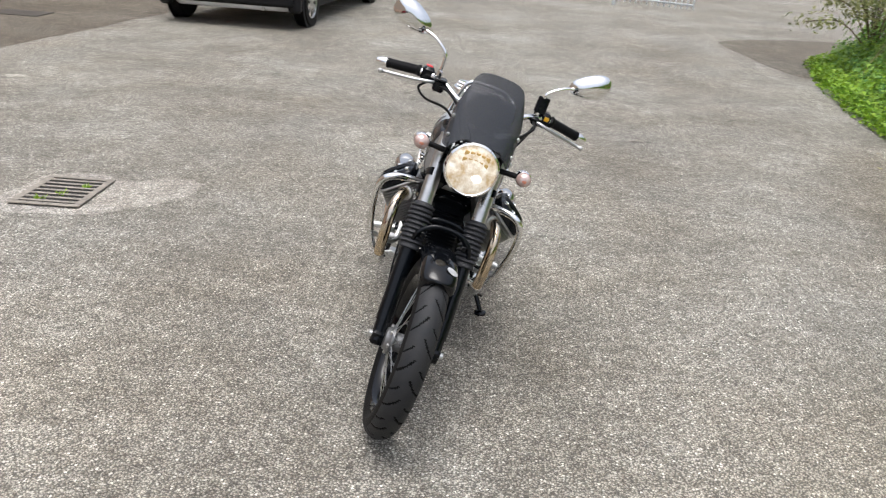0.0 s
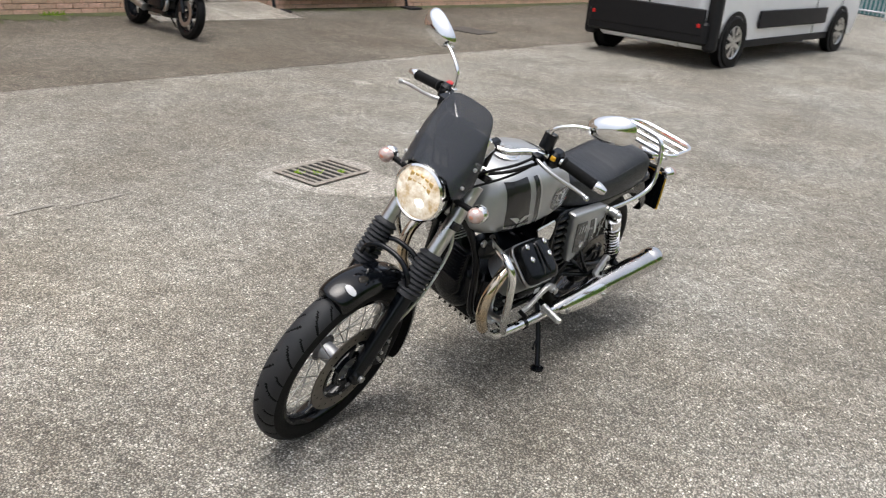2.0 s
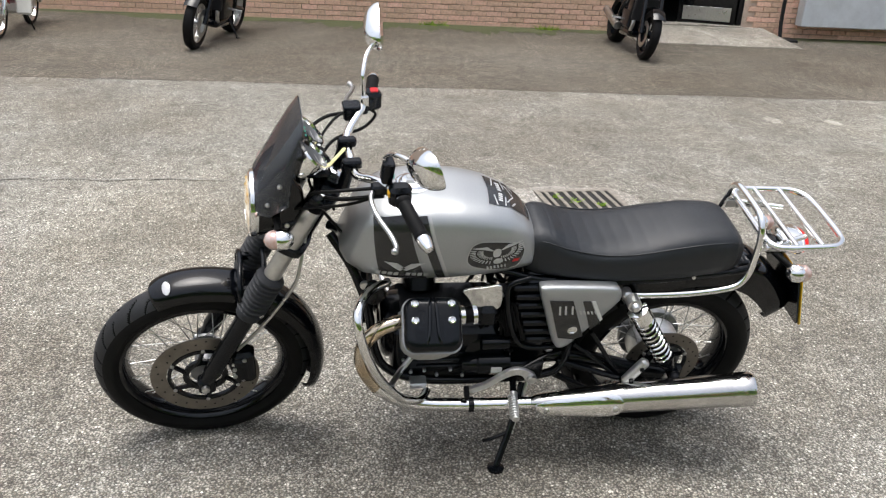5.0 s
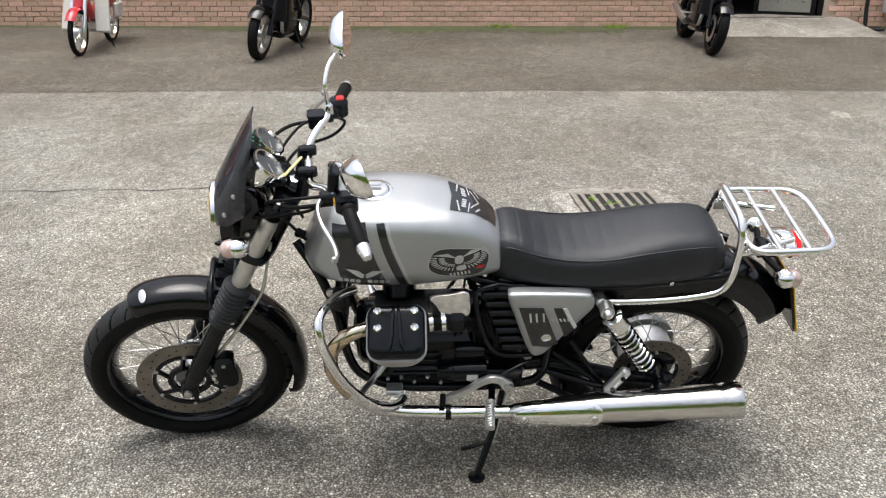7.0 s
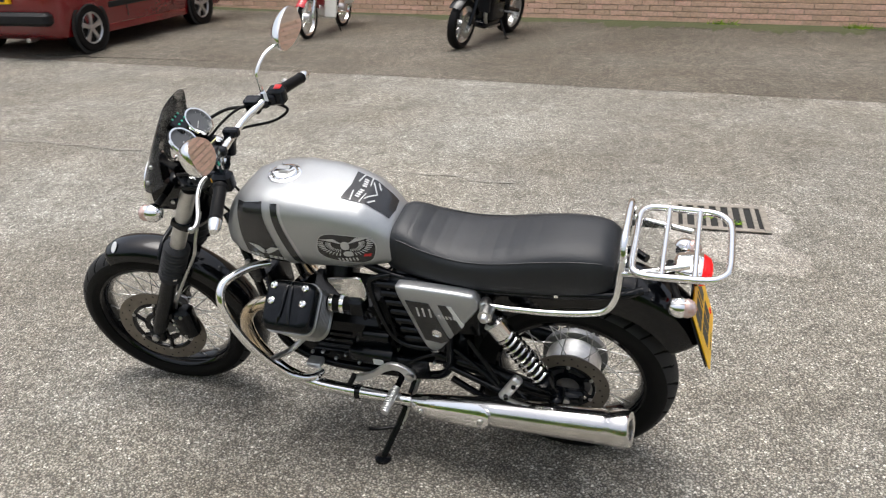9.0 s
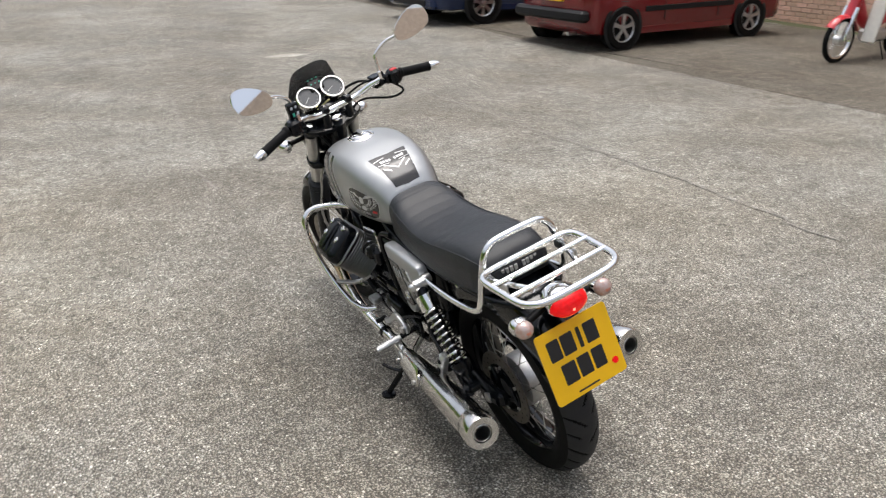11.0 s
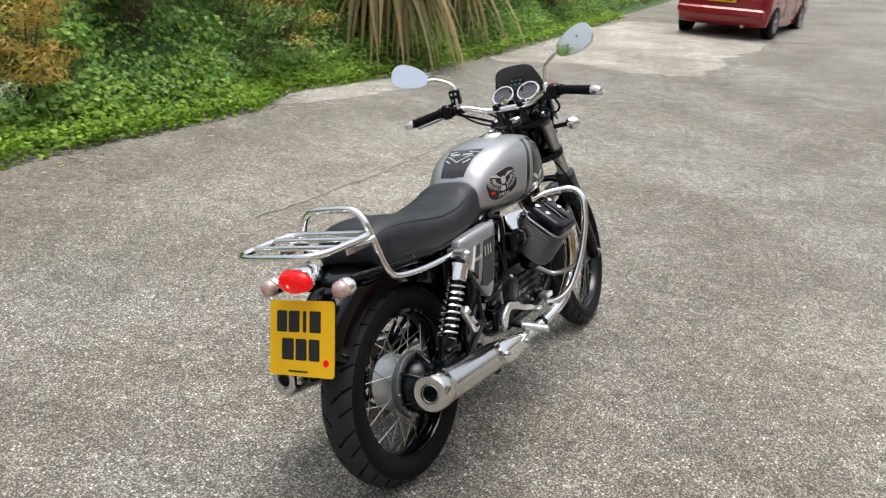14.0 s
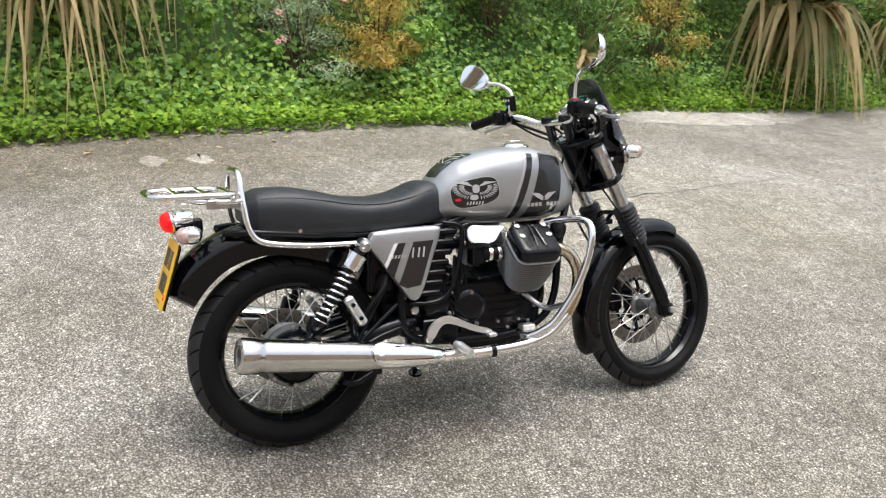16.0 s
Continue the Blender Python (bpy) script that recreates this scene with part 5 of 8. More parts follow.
st = bp("starter_motor", lathe(B(), [(0, 0.02), (0.004, 0.034), (0.10, 0.034), (0.104, 0.03), (0.14, 0.028), (0.15, 0.02)], (0.522, 0.132, 0.392), (1, 0, 0), 22), M_SATIN, None, "black starter motor")
bp("starter_label", rbox(B(), (0.568, 0.1665, 0.394), (0.034, 0.0015, 0.022), 0.002, 0.0002), M_WHITE, st, "plain white sticker")
bp("solenoid", lathe(B(), [(0, 0.012), (0.003, 0.021), (0.085, 0.023), (0.09, 0.015)], (0.53, 0.125, 0.467), (1, 0, 0), 18), M_SATIN, st)

CYD = lambda s: V(0, s * 0.62, 0.785).normalized()
for s in (1, -1):
    d = CYD(s)
    up = V(0, -s * 0.785, 0.62)
    cm = lambda a, s=s, d=d: basis(V(0.784, s * 0.238, 0.654) + d * a, (s, 0, 0), d.cross(V(s, 0, 0)))
    cy = bp("cylinder", rbox(B(), (0, 0, 0), (0.105, 0.105, 0.19), 0.035, m=cm(-0.145)), M_SATIN, None, "finned air-cooled cylinder")
    for i in range(13):
        big = 0.166 - max(0, i - 7) * 0.006
        bp("fin", rbox(B(), (0, 0, 0), (big, 0.154, 0.0026), 0.045, 0.0008, cm(-0.054 - i * 0.0102)), M_FIN, cy)
    rim = bp("head_gasket_rim", rbox(B(), (0, 0, 0), (0.166, 0.158, 0.008), 0.034, 0.002, cm(-0.039)), M_FIN, cy, "silver machined rim")
    bm = B()
    rings = []
    for z, k in ((-0.034, 1.0), (-0.010, 1.0), (-0.002, 0.97), (0.006, 0.86), (0.009, 0.70)):
        rings.append([cm(0) @ V(x * k, y * k, z) for x, y in rrect(0.156, 0.148, 0.03, 5)])
    ringloft(bm, rings)
    rc = bp("rocker_cover", bm, M_SATIN, None, "black rocker cover with silver bolts")
    for x in (-0.014, 0.014):
        bp("cover_rib", tube(B(), [cm(0) @ V(x * 0.35, -0.070, -0.004), cm(0) @ V(x * 0.6, -0.045, 0.010), cm(0) @ V(x, 0.035, 0.010), cm(0) @ V(x * 1.9, 0.068, -0.004)], 0.0050, 8, 4), M_BLACK, rc)
    for x in (-0.05, 0.05):
        for y in (-0.054, -0.008):
            bp("cover_bolt", lathe(B(), [(0, 0.0105), (0.008, 0.0105), (0.010, 0.007), (0.006, 0.005), (0.006, 0.001)], cm(0) @ V(x, y, 0.004), d, 14), M_CHROME, rc)
    # inlet and throttle body
    inl = bp("inlet_stub", tube(B(), [(0.70, s * 0.15, 0.60), (0.66, s * 0.145, 0.602), (0.60, s * 0.12, 0.60)], 0.024, 16, 3), M_RUB)
    for x in (0.69, 0.655):
        bp("hose_clip", lathe(B(), [(-0.006, 0.0275), (0.006, 0.0275)], (x, s * 0.148, 0.601), (1, s * 0.1, 0), 24), M_CHROME, inl)
    bp("throttle_body", rbox(B(), (0.615, s * 0.13, 0.595), (0.05, 0.06, 0.06), 0.014), M_SATIN)
    # chrome cover under the tank
    bm = B()
    slab(bm, smooth2([(0.578, 0.628), (0.585, 0.702), (0.63, 0.700), (0.692, 0.690), (0.676, 0.66), (0.65, 0.612), (0.61, 0.612)], 3), 0.008, Matrix.Translation((0, s * 0.140 + (0.004 if s > 0 else 0.004), 0)) @ pose(0, 0, 0, 90, 0, 0), 0.003)
    if s < 0:
        xf(bm, Matrix.Translation((0.640, -0.150, 0.695)) @ pose(0, 0, 0, -24, 0, 0) @ Matrix.Diagonal((1.22, 1, 0.68, 1)) @ Matrix.Translation((-0.632, 0.145, -0.695)))
    bp("injector_cover", bm, M_CHROME, None, "small polished chrome side cover")
    # exhaust header
    hp = [(0.835, s * 0.17, 0.605), (0.88, s * 0.185, 0.612), (0.935, s * 0.197, 0.59), (0.972, s * 0.20, 0.53), (0.968, s * 0.20, 0.45), (0.93, s * 0.20, 0.375), (0.865, s * 0.20, 0.318), (0.78, s * 0.198, 0.29), (0.66, s * 0.198, 0.281), (0.55, s * 0.20, 0.281), (0.44, s * 0.207, 0.288)]
    ex = bp("exhaust_header", tube(B(), hp[:6], 0.0205, 18, 6), M_BRASS, None, "heat-tinted exhaust pipe")
    bp("exhaust_pipe", tube(B(), hp[5:], 0.0208, 18, 6), M_CHROME, ex, "chrome exhaust pipe")
    bp("exhaust_flange", lathe(B(), [(-0.012, 0.03), (0.012, 0.03), (0.014, 0.024)], (0.852, s * 0.176, 0.608), (1, s * 0.35, 0.1), 20), M_ALU, ex)
    bp("pipe_clamp", lathe(B(), [(-0.008, 0.0235), (0.008, 0.0235)], (0.64, s * 0.198, 0.281), (1, 0, 0), 20), M_SATIN, ex)
    # silencer
    a0, a1 = V(0.455, s * 0.207, 0.287), V(-0.194, s * 0.268, 0.385)
    md = (a1 - a0).normalized()
    mu = bp("silencer", lathe(B(), [(0, 0.021), (0.015, 0.026), (0.06, 0.031), (0.20, 0.040), (0.255, 0.0445), (0.27, 0.0465), (0.60, 0.0505), (0.612, 0.0505), (0.616, 0.053), (0.664, 0.053), (0.671, 0.049), (0.671, 0.029), (0.64, 0.0275)], a0, md, 40, False), M_MUFF, None, "chrome cone-ended silencer")
    bp("outlet", lathe(B(), [(0.60, 0.0265), (0.668, 0.0265), (0.669, 0.0235), (0.60, 0.0235), (0.60, 0.0265)], a0, md, 24, False), M_STEEL, mu)
    bp("outlet_bore", lathe(B(), [(0.612, 0.0275), (0.613, 0.001)], a0, md, 20), M_PIT, mu)
    bm = B()
    rings = []
    for x, rr, half in ((0.006, 0.033, 0.16), (0.012, 0.0385, 0.34), (0.03, 0.0425, 0.50), (0.10, 0.0495, 0.66), (0.19, 0.0555, 0.76), (0.230, 0.0575, 0.74), (0.252, 0.0575, 0.56), (0.264, 0.0555, 0.26)):
        arc = [radians(20) + half * q / 6 for q in range(-6, 7)]
        rings.append([a0 + md * x + (V(0, 0, 1) * math.sin(t) + V(0, s, 0) * math.cos(t)) * r for r, ts in ((rr, arc), (rr - 0.007, arc[::-1])) for t in ts])
    ringloft(bm, rings)
    bp("heat_shield", bm, M_CHROME, mu, "chrome heat shield")
    bp("shield_bolt", lathe(B(), [(0, 0.009), (0.006, 0.009), (0.008, 0.005)], a0 + md * 0.240 + V(0, s * 0.0555, 0.012), (0, s, 0.2), 12), M_STEEL, mu)
    bp("shield_bolt", lathe(B(), [(0, 0.009), (0.006, 0.009), (0.008, 0.005)], a0 + md * 0.038 + V(0, s * 0.0415, 0.008), (0, s, 0.2), 12), M_STEEL, mu)
    bp("silencer_hanger", rbox(B(), (0.22, s * 0.235, 0.285), (0.03, 0.02, 0.035), 0.006), M_SATIN, mu)
    # crash bar
    cb = [(0.90, s * 0.10, 0.688), (0.95, s * 0.15, 0.70), (0.985, s * 0.225, 0.702), (0.985, s * 0.268, 0.665), (0.965, s * 0.275, 0.58), (0.925, s * 0.265, 0.475), (0.862, s * 0.243, 0.372), (0.820, s * 0.224, 0.335), (0.792, s * 0.200, 0.318), (0.772, s * 0.165, 0.312)]
    cbo = bp("crash_bar", tube(B(), cb, 0.0128, 16, 6), M_CHROME, None, "chrome engine crash bar")
    bp("crash_bar_stay", tube(B(), [(0.80, s * 0.12, 0.45), (0.86, s * 0.17, 0.40), (0.893, s * 0.25, 0.425)], 0.009, 10, 3), M_STEEL, cbo)
    bp("stay_clamp", rbox(B(), (0.80, s * 0.15, 0.335), (0.05, 0.04, 0.02), 0.006), M_ALU, cbo)
    # air box with ribs
    ab = bp("air_box", rbox(B(), (0.463, s * 0.085, 0.59), (0.10, 0.075, 0.23), 0.016), M_SATIN, None, "black ribbed air box side")
    for i in range(7):
        bp("rib", rbox(B(), (0.437 + i * 0.0105, s * 0.128, 0.482 + i * 0.0335), (0.095, 0.018, 0.020), 0.008), M_SATIN, ab)
    bp("air_box_loop", tube(B(), [(0.50, s * 0.12, 0.712), (0.556, s * 0.132, 0.700), (0.562, s * 0.136, 0.66), (0.548, s * 0.138, 0.58), (0.522, s * 0.138, 0.50), (0.49, s * 0.136, 0.462), (0.44, s * 0.134, 0.450), (0.37, s * 0.13, 0.455)], 0.0085, 10, 4), M_SATIN, ab)
    # side cover with stripes
    o = smooth2([(0.476, 0.692), (0.458, 0.707), (0.36, 0.706), (0.262, 0.701), (0.239, 0.69), (0.234, 0.654), (0.282, 0.585), (0.338, 0.508), (0.366, 0.474), (0.392, 0.470), (0.414, 0.505), (0.452, 0.615)], 3)
    bm = B()
    c = (0.37, 0.63)
    ringloft(bm, [[V(c[0] + (x - c[0]) * k, s * y, c[1] + (z - c[1]) * k) for x, z in o] for k, y in ((0.98, 0.125), (1.0, 0.148), (0.985, 0.156), (0.93, 0.161), (0.80, 0.1635), (0.5, 0.165))])
    sc = bp("side_cover", bm, M_TANK, None, "grey metallic triangular side cover")
    for nm, mt, pl4, lb in (
        ("dark_panel", M_DECAL, ((0.446, 0.664), (0.377, 0.662), (0.326, 0.527), (0.352, 0.514), (0.400, 0.520)), "dark decal panel"),
        ("dark_stripe", M_DECAL, ((0.349, 0.661), (0.325, 0.660), (0.286, 0.580), (0.309, 0.552)), ""),
        ("pale_stripe", M_WHITE, ((0.3225, 0.660), (0.311, 0.660), (0.278, 0.592), (0.2845, 0.583)), "thin white stripe"),
    ):
        bm = B()
        ringloft(bm, [[V(x, s * y, z) for x, z in pl4] for y in (0.158, 0.1672)])
        bp(nm, bm, mt, sc, lb)
    bm = B()
    for i, (x, z) in enumerate(((0.411, 0.628), (0.398, 0.628), (0.374, 0.628), (0.348, 0.618), (0.337, 0.618), (0.326, 0.618), (0.315, 0.618), (0.304, 0.618))):
        hh = 0.032 if i < 3 else 0.010
        ringloft(bm, [[V(x + k * 0.0048 - (0.004 if i == 1 else 0), s * y, z + j * hh / 2) for k, j in ((1, 1), (-0.1, 1), (-1, -1), (0.1, -1))] for y in (0.165, 0.1685)])
    bp("model_bars", bm, M_DECALG, sc, "plain slanted bars")
    if s > 0:
        bp("lock", lathe(B(), [(0, 0.0145), (0.0065, 0.0145), (0.0075, 0.010), (0.005, 0.008), (0.005, 0.001)], (0.362, 0.163, 0.552), (0, 1, 0), 20), M_CHROME, sc, "chrome key lock")
    # rear shock absorber
    t0, t1 = V(0.205, s * 0.178, 0.665), V(0.012, s * 0.172, 0.372)
    sd_ = (t1 - t0).normalized()
    shk = bp("shock_absorber", lathe(B(), [(0, 0.016), (0.02, 0.018), (0.2, 0.018), (0.24, 0.016), (0.34, 0.014), (0.352, 0.012)], t0, sd_, 20), M_SATIN, None, "rear shock with chrome spring")
    bp("shock_shroud", lathe(B(), [(0.03, 0.022), (0.034, 0.031), (0.082, 0.031), (0.086, 0.027)], t0, sd_, 26), M_CHROME, shk, "chrome spring cover")
    ua = sd_.orthogonal().normalized()
    wa = sd_.cross(ua)
    coil = [t0 + sd_ * (0.085 + 0.185 * q / 130) + (ua * math.cos(q / 130 * 2 * math.pi * 9) + wa * math.sin(q / 130 * 2 * math.pi * 9)) * 0.0275 for q in range(131)]
    bp("spring", tube(B(), coil, 0.0042, 8), M_CHROME, shk, "chrome coil spring")
    bp("spring_seat", lathe(B(), [(0.265, 0.02), (0.268, 0.033), (0.28, 0.031), (0.305, 0.026), (0.312, 0.02)], t0, sd_, 24), M_SATIN, shk)
    for q in (t0, t1):
        bp("shock_eye", lathe(B(), [(-0.02, 0.012), (-0.018, 0.02), (0.018, 0.02), (0.02, 0.014), (0.03, 0.012), (0.034, 0.008)], q, (0, s, 0), 20), M_SATIN if q is t1 else M_STEEL, shk)
    # frame tubes
    fr = bp("frame_cradle", tube(B(), [(1.06, s * 0.02, 0.80), (1.0, s * 0.07, 0.72), (0.955, s * 0.105, 0.60), (0.93, s * 0.118, 0.44), (0.885, s * 0.12, 0.36), (0.78, s * 0.12, 0.315), (0.6, s * 0.122, 0.31), (0.42, s * 0.125, 0.325), (0.36, s * 0.125, 0.36), (0.345, s * 0.125, 0.45), (0.35, s * 0.12, 0.66)], 0.0135, 12, 5), M_SATIN, None, "black frame tubes")
    bp("seat_rail", tube(B(), [(0.99, s * 0.05, 0.86), (0.75, s * 0.07, 0.80), (0.5, s * 0.105, 0.70), (0.2, s * 0.112, 0.69), (-0.12, s * 0.105, 0.715), (-0.2, s * 0.07, 0.715)], 0.012, 12, 5), M_SATIN, fr)
    bp("rear_stay", tube(B(), [(0.285, s * 0.128, 0.505), (0.23, s * 0.142, 0.425), (0.178, s * 0.158, 0.348)], 0.0075, 10, 2), M_SATIN, fr)
    bp("rear_stay", tube(B(), [(0.33, s * 0.126, 0.455), (0.255, s * 0.14, 0.40), (0.182, s * 0.158, 0.344)], 0.0075, 10, 2), M_SATIN, fr)
    bp("swing_arm", tube(B(), [(0.40, s * 0.09, 0.385), (0.28, s * 0.105, 0.375), (0.1, s * 0.115, 0.33), (0.0, s * 0.115, 0.313), (-0.04, s * 0.112, 0.312)], 0.024, 14, 4), M_SATIN, None, "black swing arm")
    # rider and passenger rests
    pk = bp("footpeg_plate", rbox(B(), (0.48, s * 0.135, 0.36), (0.13, 0.014, 0.07), 0.02), M_SATIN, None, "")
    bp("footpeg_hinge", tube(B(), [(0.505, s * 0.14, 0.325), (0.511, s * 0.195, 0.3165)], 0.0105, 10), M_SATIN, pk)
    bp("footpeg", tube(B(), [(0.511, s * 0.19, 0.317), (0.515, s * 0.24, 0.310), (0.519, s * 0.285, 0.305)], 0.0118, 12, 3), M_ALU, pk, "ribbed aluminium footrest")
    pp = B()
    for i in range(9):
        lathe(pp, [(-0.002, 0.0145), (0.002, 0.0145)], V(0.516 + 0.006 * i / 9, s * (0.205 + i * 0.0088), 0.315 - i * 0.0011), (0.06, s, -0.11), 12)
    bp("peg_ribs", pp, M_ALU, pk)
    ps = bp("passenger_bracket", tube(B(), [(0.37, s * 0.125, 0.385), (0.27, s * 0.145, 0.362), (0.18, s * 0.165, 0.345), (0.165, s * 0.18, 0.37 if s > 0 else 0.45)], 0.010, 10, 4), M_SATIN, None, "")
    bp("passenger_peg", rbox(B(), (0, 0, 0), (0.032, 0.028, 0.105), 0.012, m=Matrix.Translation((0.168, s * 0.197, 0.465) if s < 0 else (0.145, 0.195, 0.400)) @ pose(0, 0, 0, 0, -30, 0)), M_ALU, ps, "folded passenger footrest")
    for q in (-0.025, 0.025):
        bp("peg_bolt", lathe(B(), [(0, 0.007), (0.006, 0.007)], ((0.168 if s < 0 else 0.145) - q * 0.5, s * (0.2105 if s < 0 else 0.2085), (0.465 if s < 0 else 0.40) + q * 0.87), (0, s, 0), 8), M_SATIN, ps)
    # rack mounts and side rails
    rk = [(0.212, s * 0.150, 0.668), (0.14, s * 0.152, 0.668), (0.03, s * 0.152, 0.672), (-0.07, s * 0.150, 0.684), (-0.115, s * 0.147, 0.70), (-0.138, s * 0.142, 0.74), (-0.146, s * 0.130, 0.80), (-0.150, s * 0.118, 0.845)]
    bp("rack_rail", tube(B(), rk, 0.0098, 14, 5), M_CHROME, None, "chrome grab rail")
    bp("rail_boss", lathe(B(), [(-0.014, 0.016), (0.012, 0.016), (0.018, 0.011), (0.024, 0.011)], (0.215, s * 0.145, 0.668), (0, s, 0), 16), M_STEEL)

# levers and side stand
bm = B()
slab(bm, smooth2([(0.446, 0.358), (0.450, 0.382), (0.478, 0.405), (0.512, 0.414), (0.548, 0.398), (0.60, 0.354), (0.655, 0.329), (0.650, 0.314), (0.60, 0.331), (0.55, 0.370), (0.515, 0.388), (0.49, 0.384), (0.474, 0.362)], 3), 0.013, Matrix.Translation((0, 0.185, 0)) @ pose(0, 0, 0, 90, 0, 0), 0.004)
gl = bp("gear_lever", bm, M_ALU, None, "aluminium gear lever")
bp("lever_pivot", lathe(B(), [(0, 0.014), (0.03, 0.014), (0.033, 0.008)], (0.462, 0.165, 0.372), (0, 1, 0), 16), M_STEEL, gl)
bp("shift_rod", tube(B(), [(0.50, 0.172, 0.396), (0.42, 0.15, 0.43), (0.37, 0.14, 0.44)], 0.005, 8, 2), M_SATIN, gl)
bp("lever_toe", tube(B(), [(0.655, 0.175, 0.331), (0.658, 0.215, 0.326)], 0.009, 10), M_RUB, gl)
bm = B()
slab(bm, smooth2([(0.418, 0.345), (0.424, 0.374), (0.452, 0.398), (0.492, 0.409), (0.540, 0.392), (0.592, 0.366), (0.652, 0.346), (0.650, 0.331), (0.592, 0.346), (0.535, 0.370), (0.492, 0.384), (0.466, 0.376), (0.448, 0.350), (0.436, 0.336)], 3), 0.013, Matrix.Translation((0, -0.158, 0)) @ pose(0, 0, 0, 90, 0, 0), 0.004)
bl = bp("brake_pedal", bm, M_ALU, None, "aluminium brake pedal")
bp("pedal_toe", rbox(B(), (0.645, -0.185, 0.334), (0.03, 0.034, 0.014), 0.006), M_ALU, bl)
bp("pedal_pivot", lathe(B(), [(-0.01, 0.012), (0.012, 0.012), (0.014, 0.008)], (0.425, -0.158, 0.335), (0, -1, 0), 14), M_STEEL, bl)
for x, z in ((0.60, 0.35), (0.66, 0.33), (0.74, 0.335), (0.82, 0.35), (0.845, 0.40), (0.84, 0.47), (0.56, 0.50), (0.50, 0.49), (0.44, 0.50), (0.41, 0.36)):
    for s in (1, -1):
        bp("case_screw", lathe(B(), [(-0.004, 0.0058), (0.006, 0.0058), (0.008, 0.004), (0.005, 0.003), (0.005, 0.001)], (x, s * (0.119 if x > 0.56 else 0.102), z), (0, s, 0), 10), M_STEEL, eng)
for s in (1, -1):
    bp("case_flange", tube(B(), [(0.545, s * 0.108, 0.34), (0.548, s * 0.112, 0.42), (0.545, s * 0.10, 0.52)], 0.009, 10, 4), M_SATIN, eng)
    for i in range(4):
        bp("case_rib", rbox(B(), (0.735, s * 0.118, 0.372 + i * 0.026), (0.14, 0.012, 0.007), 0.003), M_SATIN, eng)
bp("gearbox_cover", lathe(B(), [(0, 0.058), (0.012, 0.056), (0.03, 0.044), (0.034, 0.03), (0.034, 0.001)], (0.47, -0.10, 0.44), (0, -1, 0), 28), M_SATIN, gb)
foot = V(0.555, 0.288, 0.082)
stand = bp("side_stand", tube(B(), [(0.47, 0.13, 0.30), (0.50, 0.20, 0.21), foot + V(-0.002, -0.004, 0.012)], 0.0105, 12, 3), M_SATIN, None, "black side stand, folded down")
gm = BIKE_M.inverted().to_3x3() @ V(0, 0, 1)
bp("stand_foot", lathe(B(), [(-0.0055, 0.026), (0.0035, 0.027), (0.006, 0.022)], foot + gm * 0.003, gm, 18), M_SATIN, stand)
bp("stand_tang", tube(B(), [(0.52, 0.225, 0.175), (0.57, 0.245, 0.175), (0.60, 0.26, 0.185)], 0.006, 8, 3), M_SATIN, stand)
bp("stand_spring", tube(B(), [(0.455, 0.135, 0.31), (0.505, 0.225, 0.17)], 0.006, 8), M_STEEL, stand)
cs = bp("centre_stand", tube(B(), [(0.36, 0.10, 0.30), (0.20, 0.12, 0.22), (0.15, 0.13, 0.235)], 0.011, 10, 3), M_SATIN, None, "folded black centre stand")
bp("stand_leg", tube(B(), [(0.36, -0.10, 0.30), (0.20, -0.12, 0.215), (0.14, -0.13, 0.225)], 0.011, 10, 3), M_SATIN, cs)
bp("stand_bridge", tube(B(), [(0.27, 0.11, 0.25), (0.27, -0.11, 0.25)], 0.009, 10), M_SATIN, cs)

# shaft drive and rear brake
dr = bp("drive_shaft_housing", tube(B(), [(0.36, -0.105, 0.385), (0.2, -0.115, 0.355), (0.07, -0.118, 0.325)], 0.033, 18, 4), M_SATIN, None, "black drive shaft tube")
bp("bevel_flange", lathe(B(), [(-0.055, 0.05), (-0.052, 0.094), (-0.046, 0.101), (-0.032, 0.103), (-0.024, 0.100), (-0.022, 0.07)], (0.0, -0.10, 0.312), (0, -1, 0), 44), M_BEVEL, dr, "grey cast flange of the bevel drive")
bp("bevel_box", lathe(B(), [(-0.024, 0.088), (-0.018, 0.0885), (-0.002, 0.084), (0.012, 0.077), (0.026, 0.066), (0.034, 0.056), (0.038, 0.040), (0.039, 0.001)], (0.0, -0.10, 0.312), (0, -1, 0), 40), M_SATIN, dr, "black cast bevel drive housing")
for i in range(6):
    a = 2 * math.pi * (i + 0.3) / 6
    web = V(math.cos(a), 0, math.sin(a))
    bp("bevel_web", tube(B(), [V(0, -0.078, 0.312) + web * 0.093, V(0, -0.104, 0.312) + web * 0.084, V(0, -0.128, 0.312) + web * 0.066], 0.005, 8), M_SATIN, dr)
for i in range(8):
    a = 2 * math.pi * i / 8
    bp("cover_screw", lathe(B(), [(0, 0.006), (0.006, 0.006)], (0.094 * math.cos(a), -0.074, 0.312 + 0.094 * math.sin(a)), (0, -1, 0), 8), M_STEEL, dr)
bp("rear_drum", lathe(B(), [(-0.05, 0.05), (-0.045, 0.085), (0.03, 0.088), (0.036, 0.06)], (0, 0.0, 0.312), (0, 1, 0), 36), M_ALU, rw, "grey cast hub")
bp("rear_caliper", rbox(rbox(B(), (0.085, 0.078, 0.255), (0.085, 0.045, 0.05), 0.014), (0.085, 0.097, 0.258), (0.055, 0.02, 0.04), 0.01), M_SATIN, None, "black rear brake caliper")
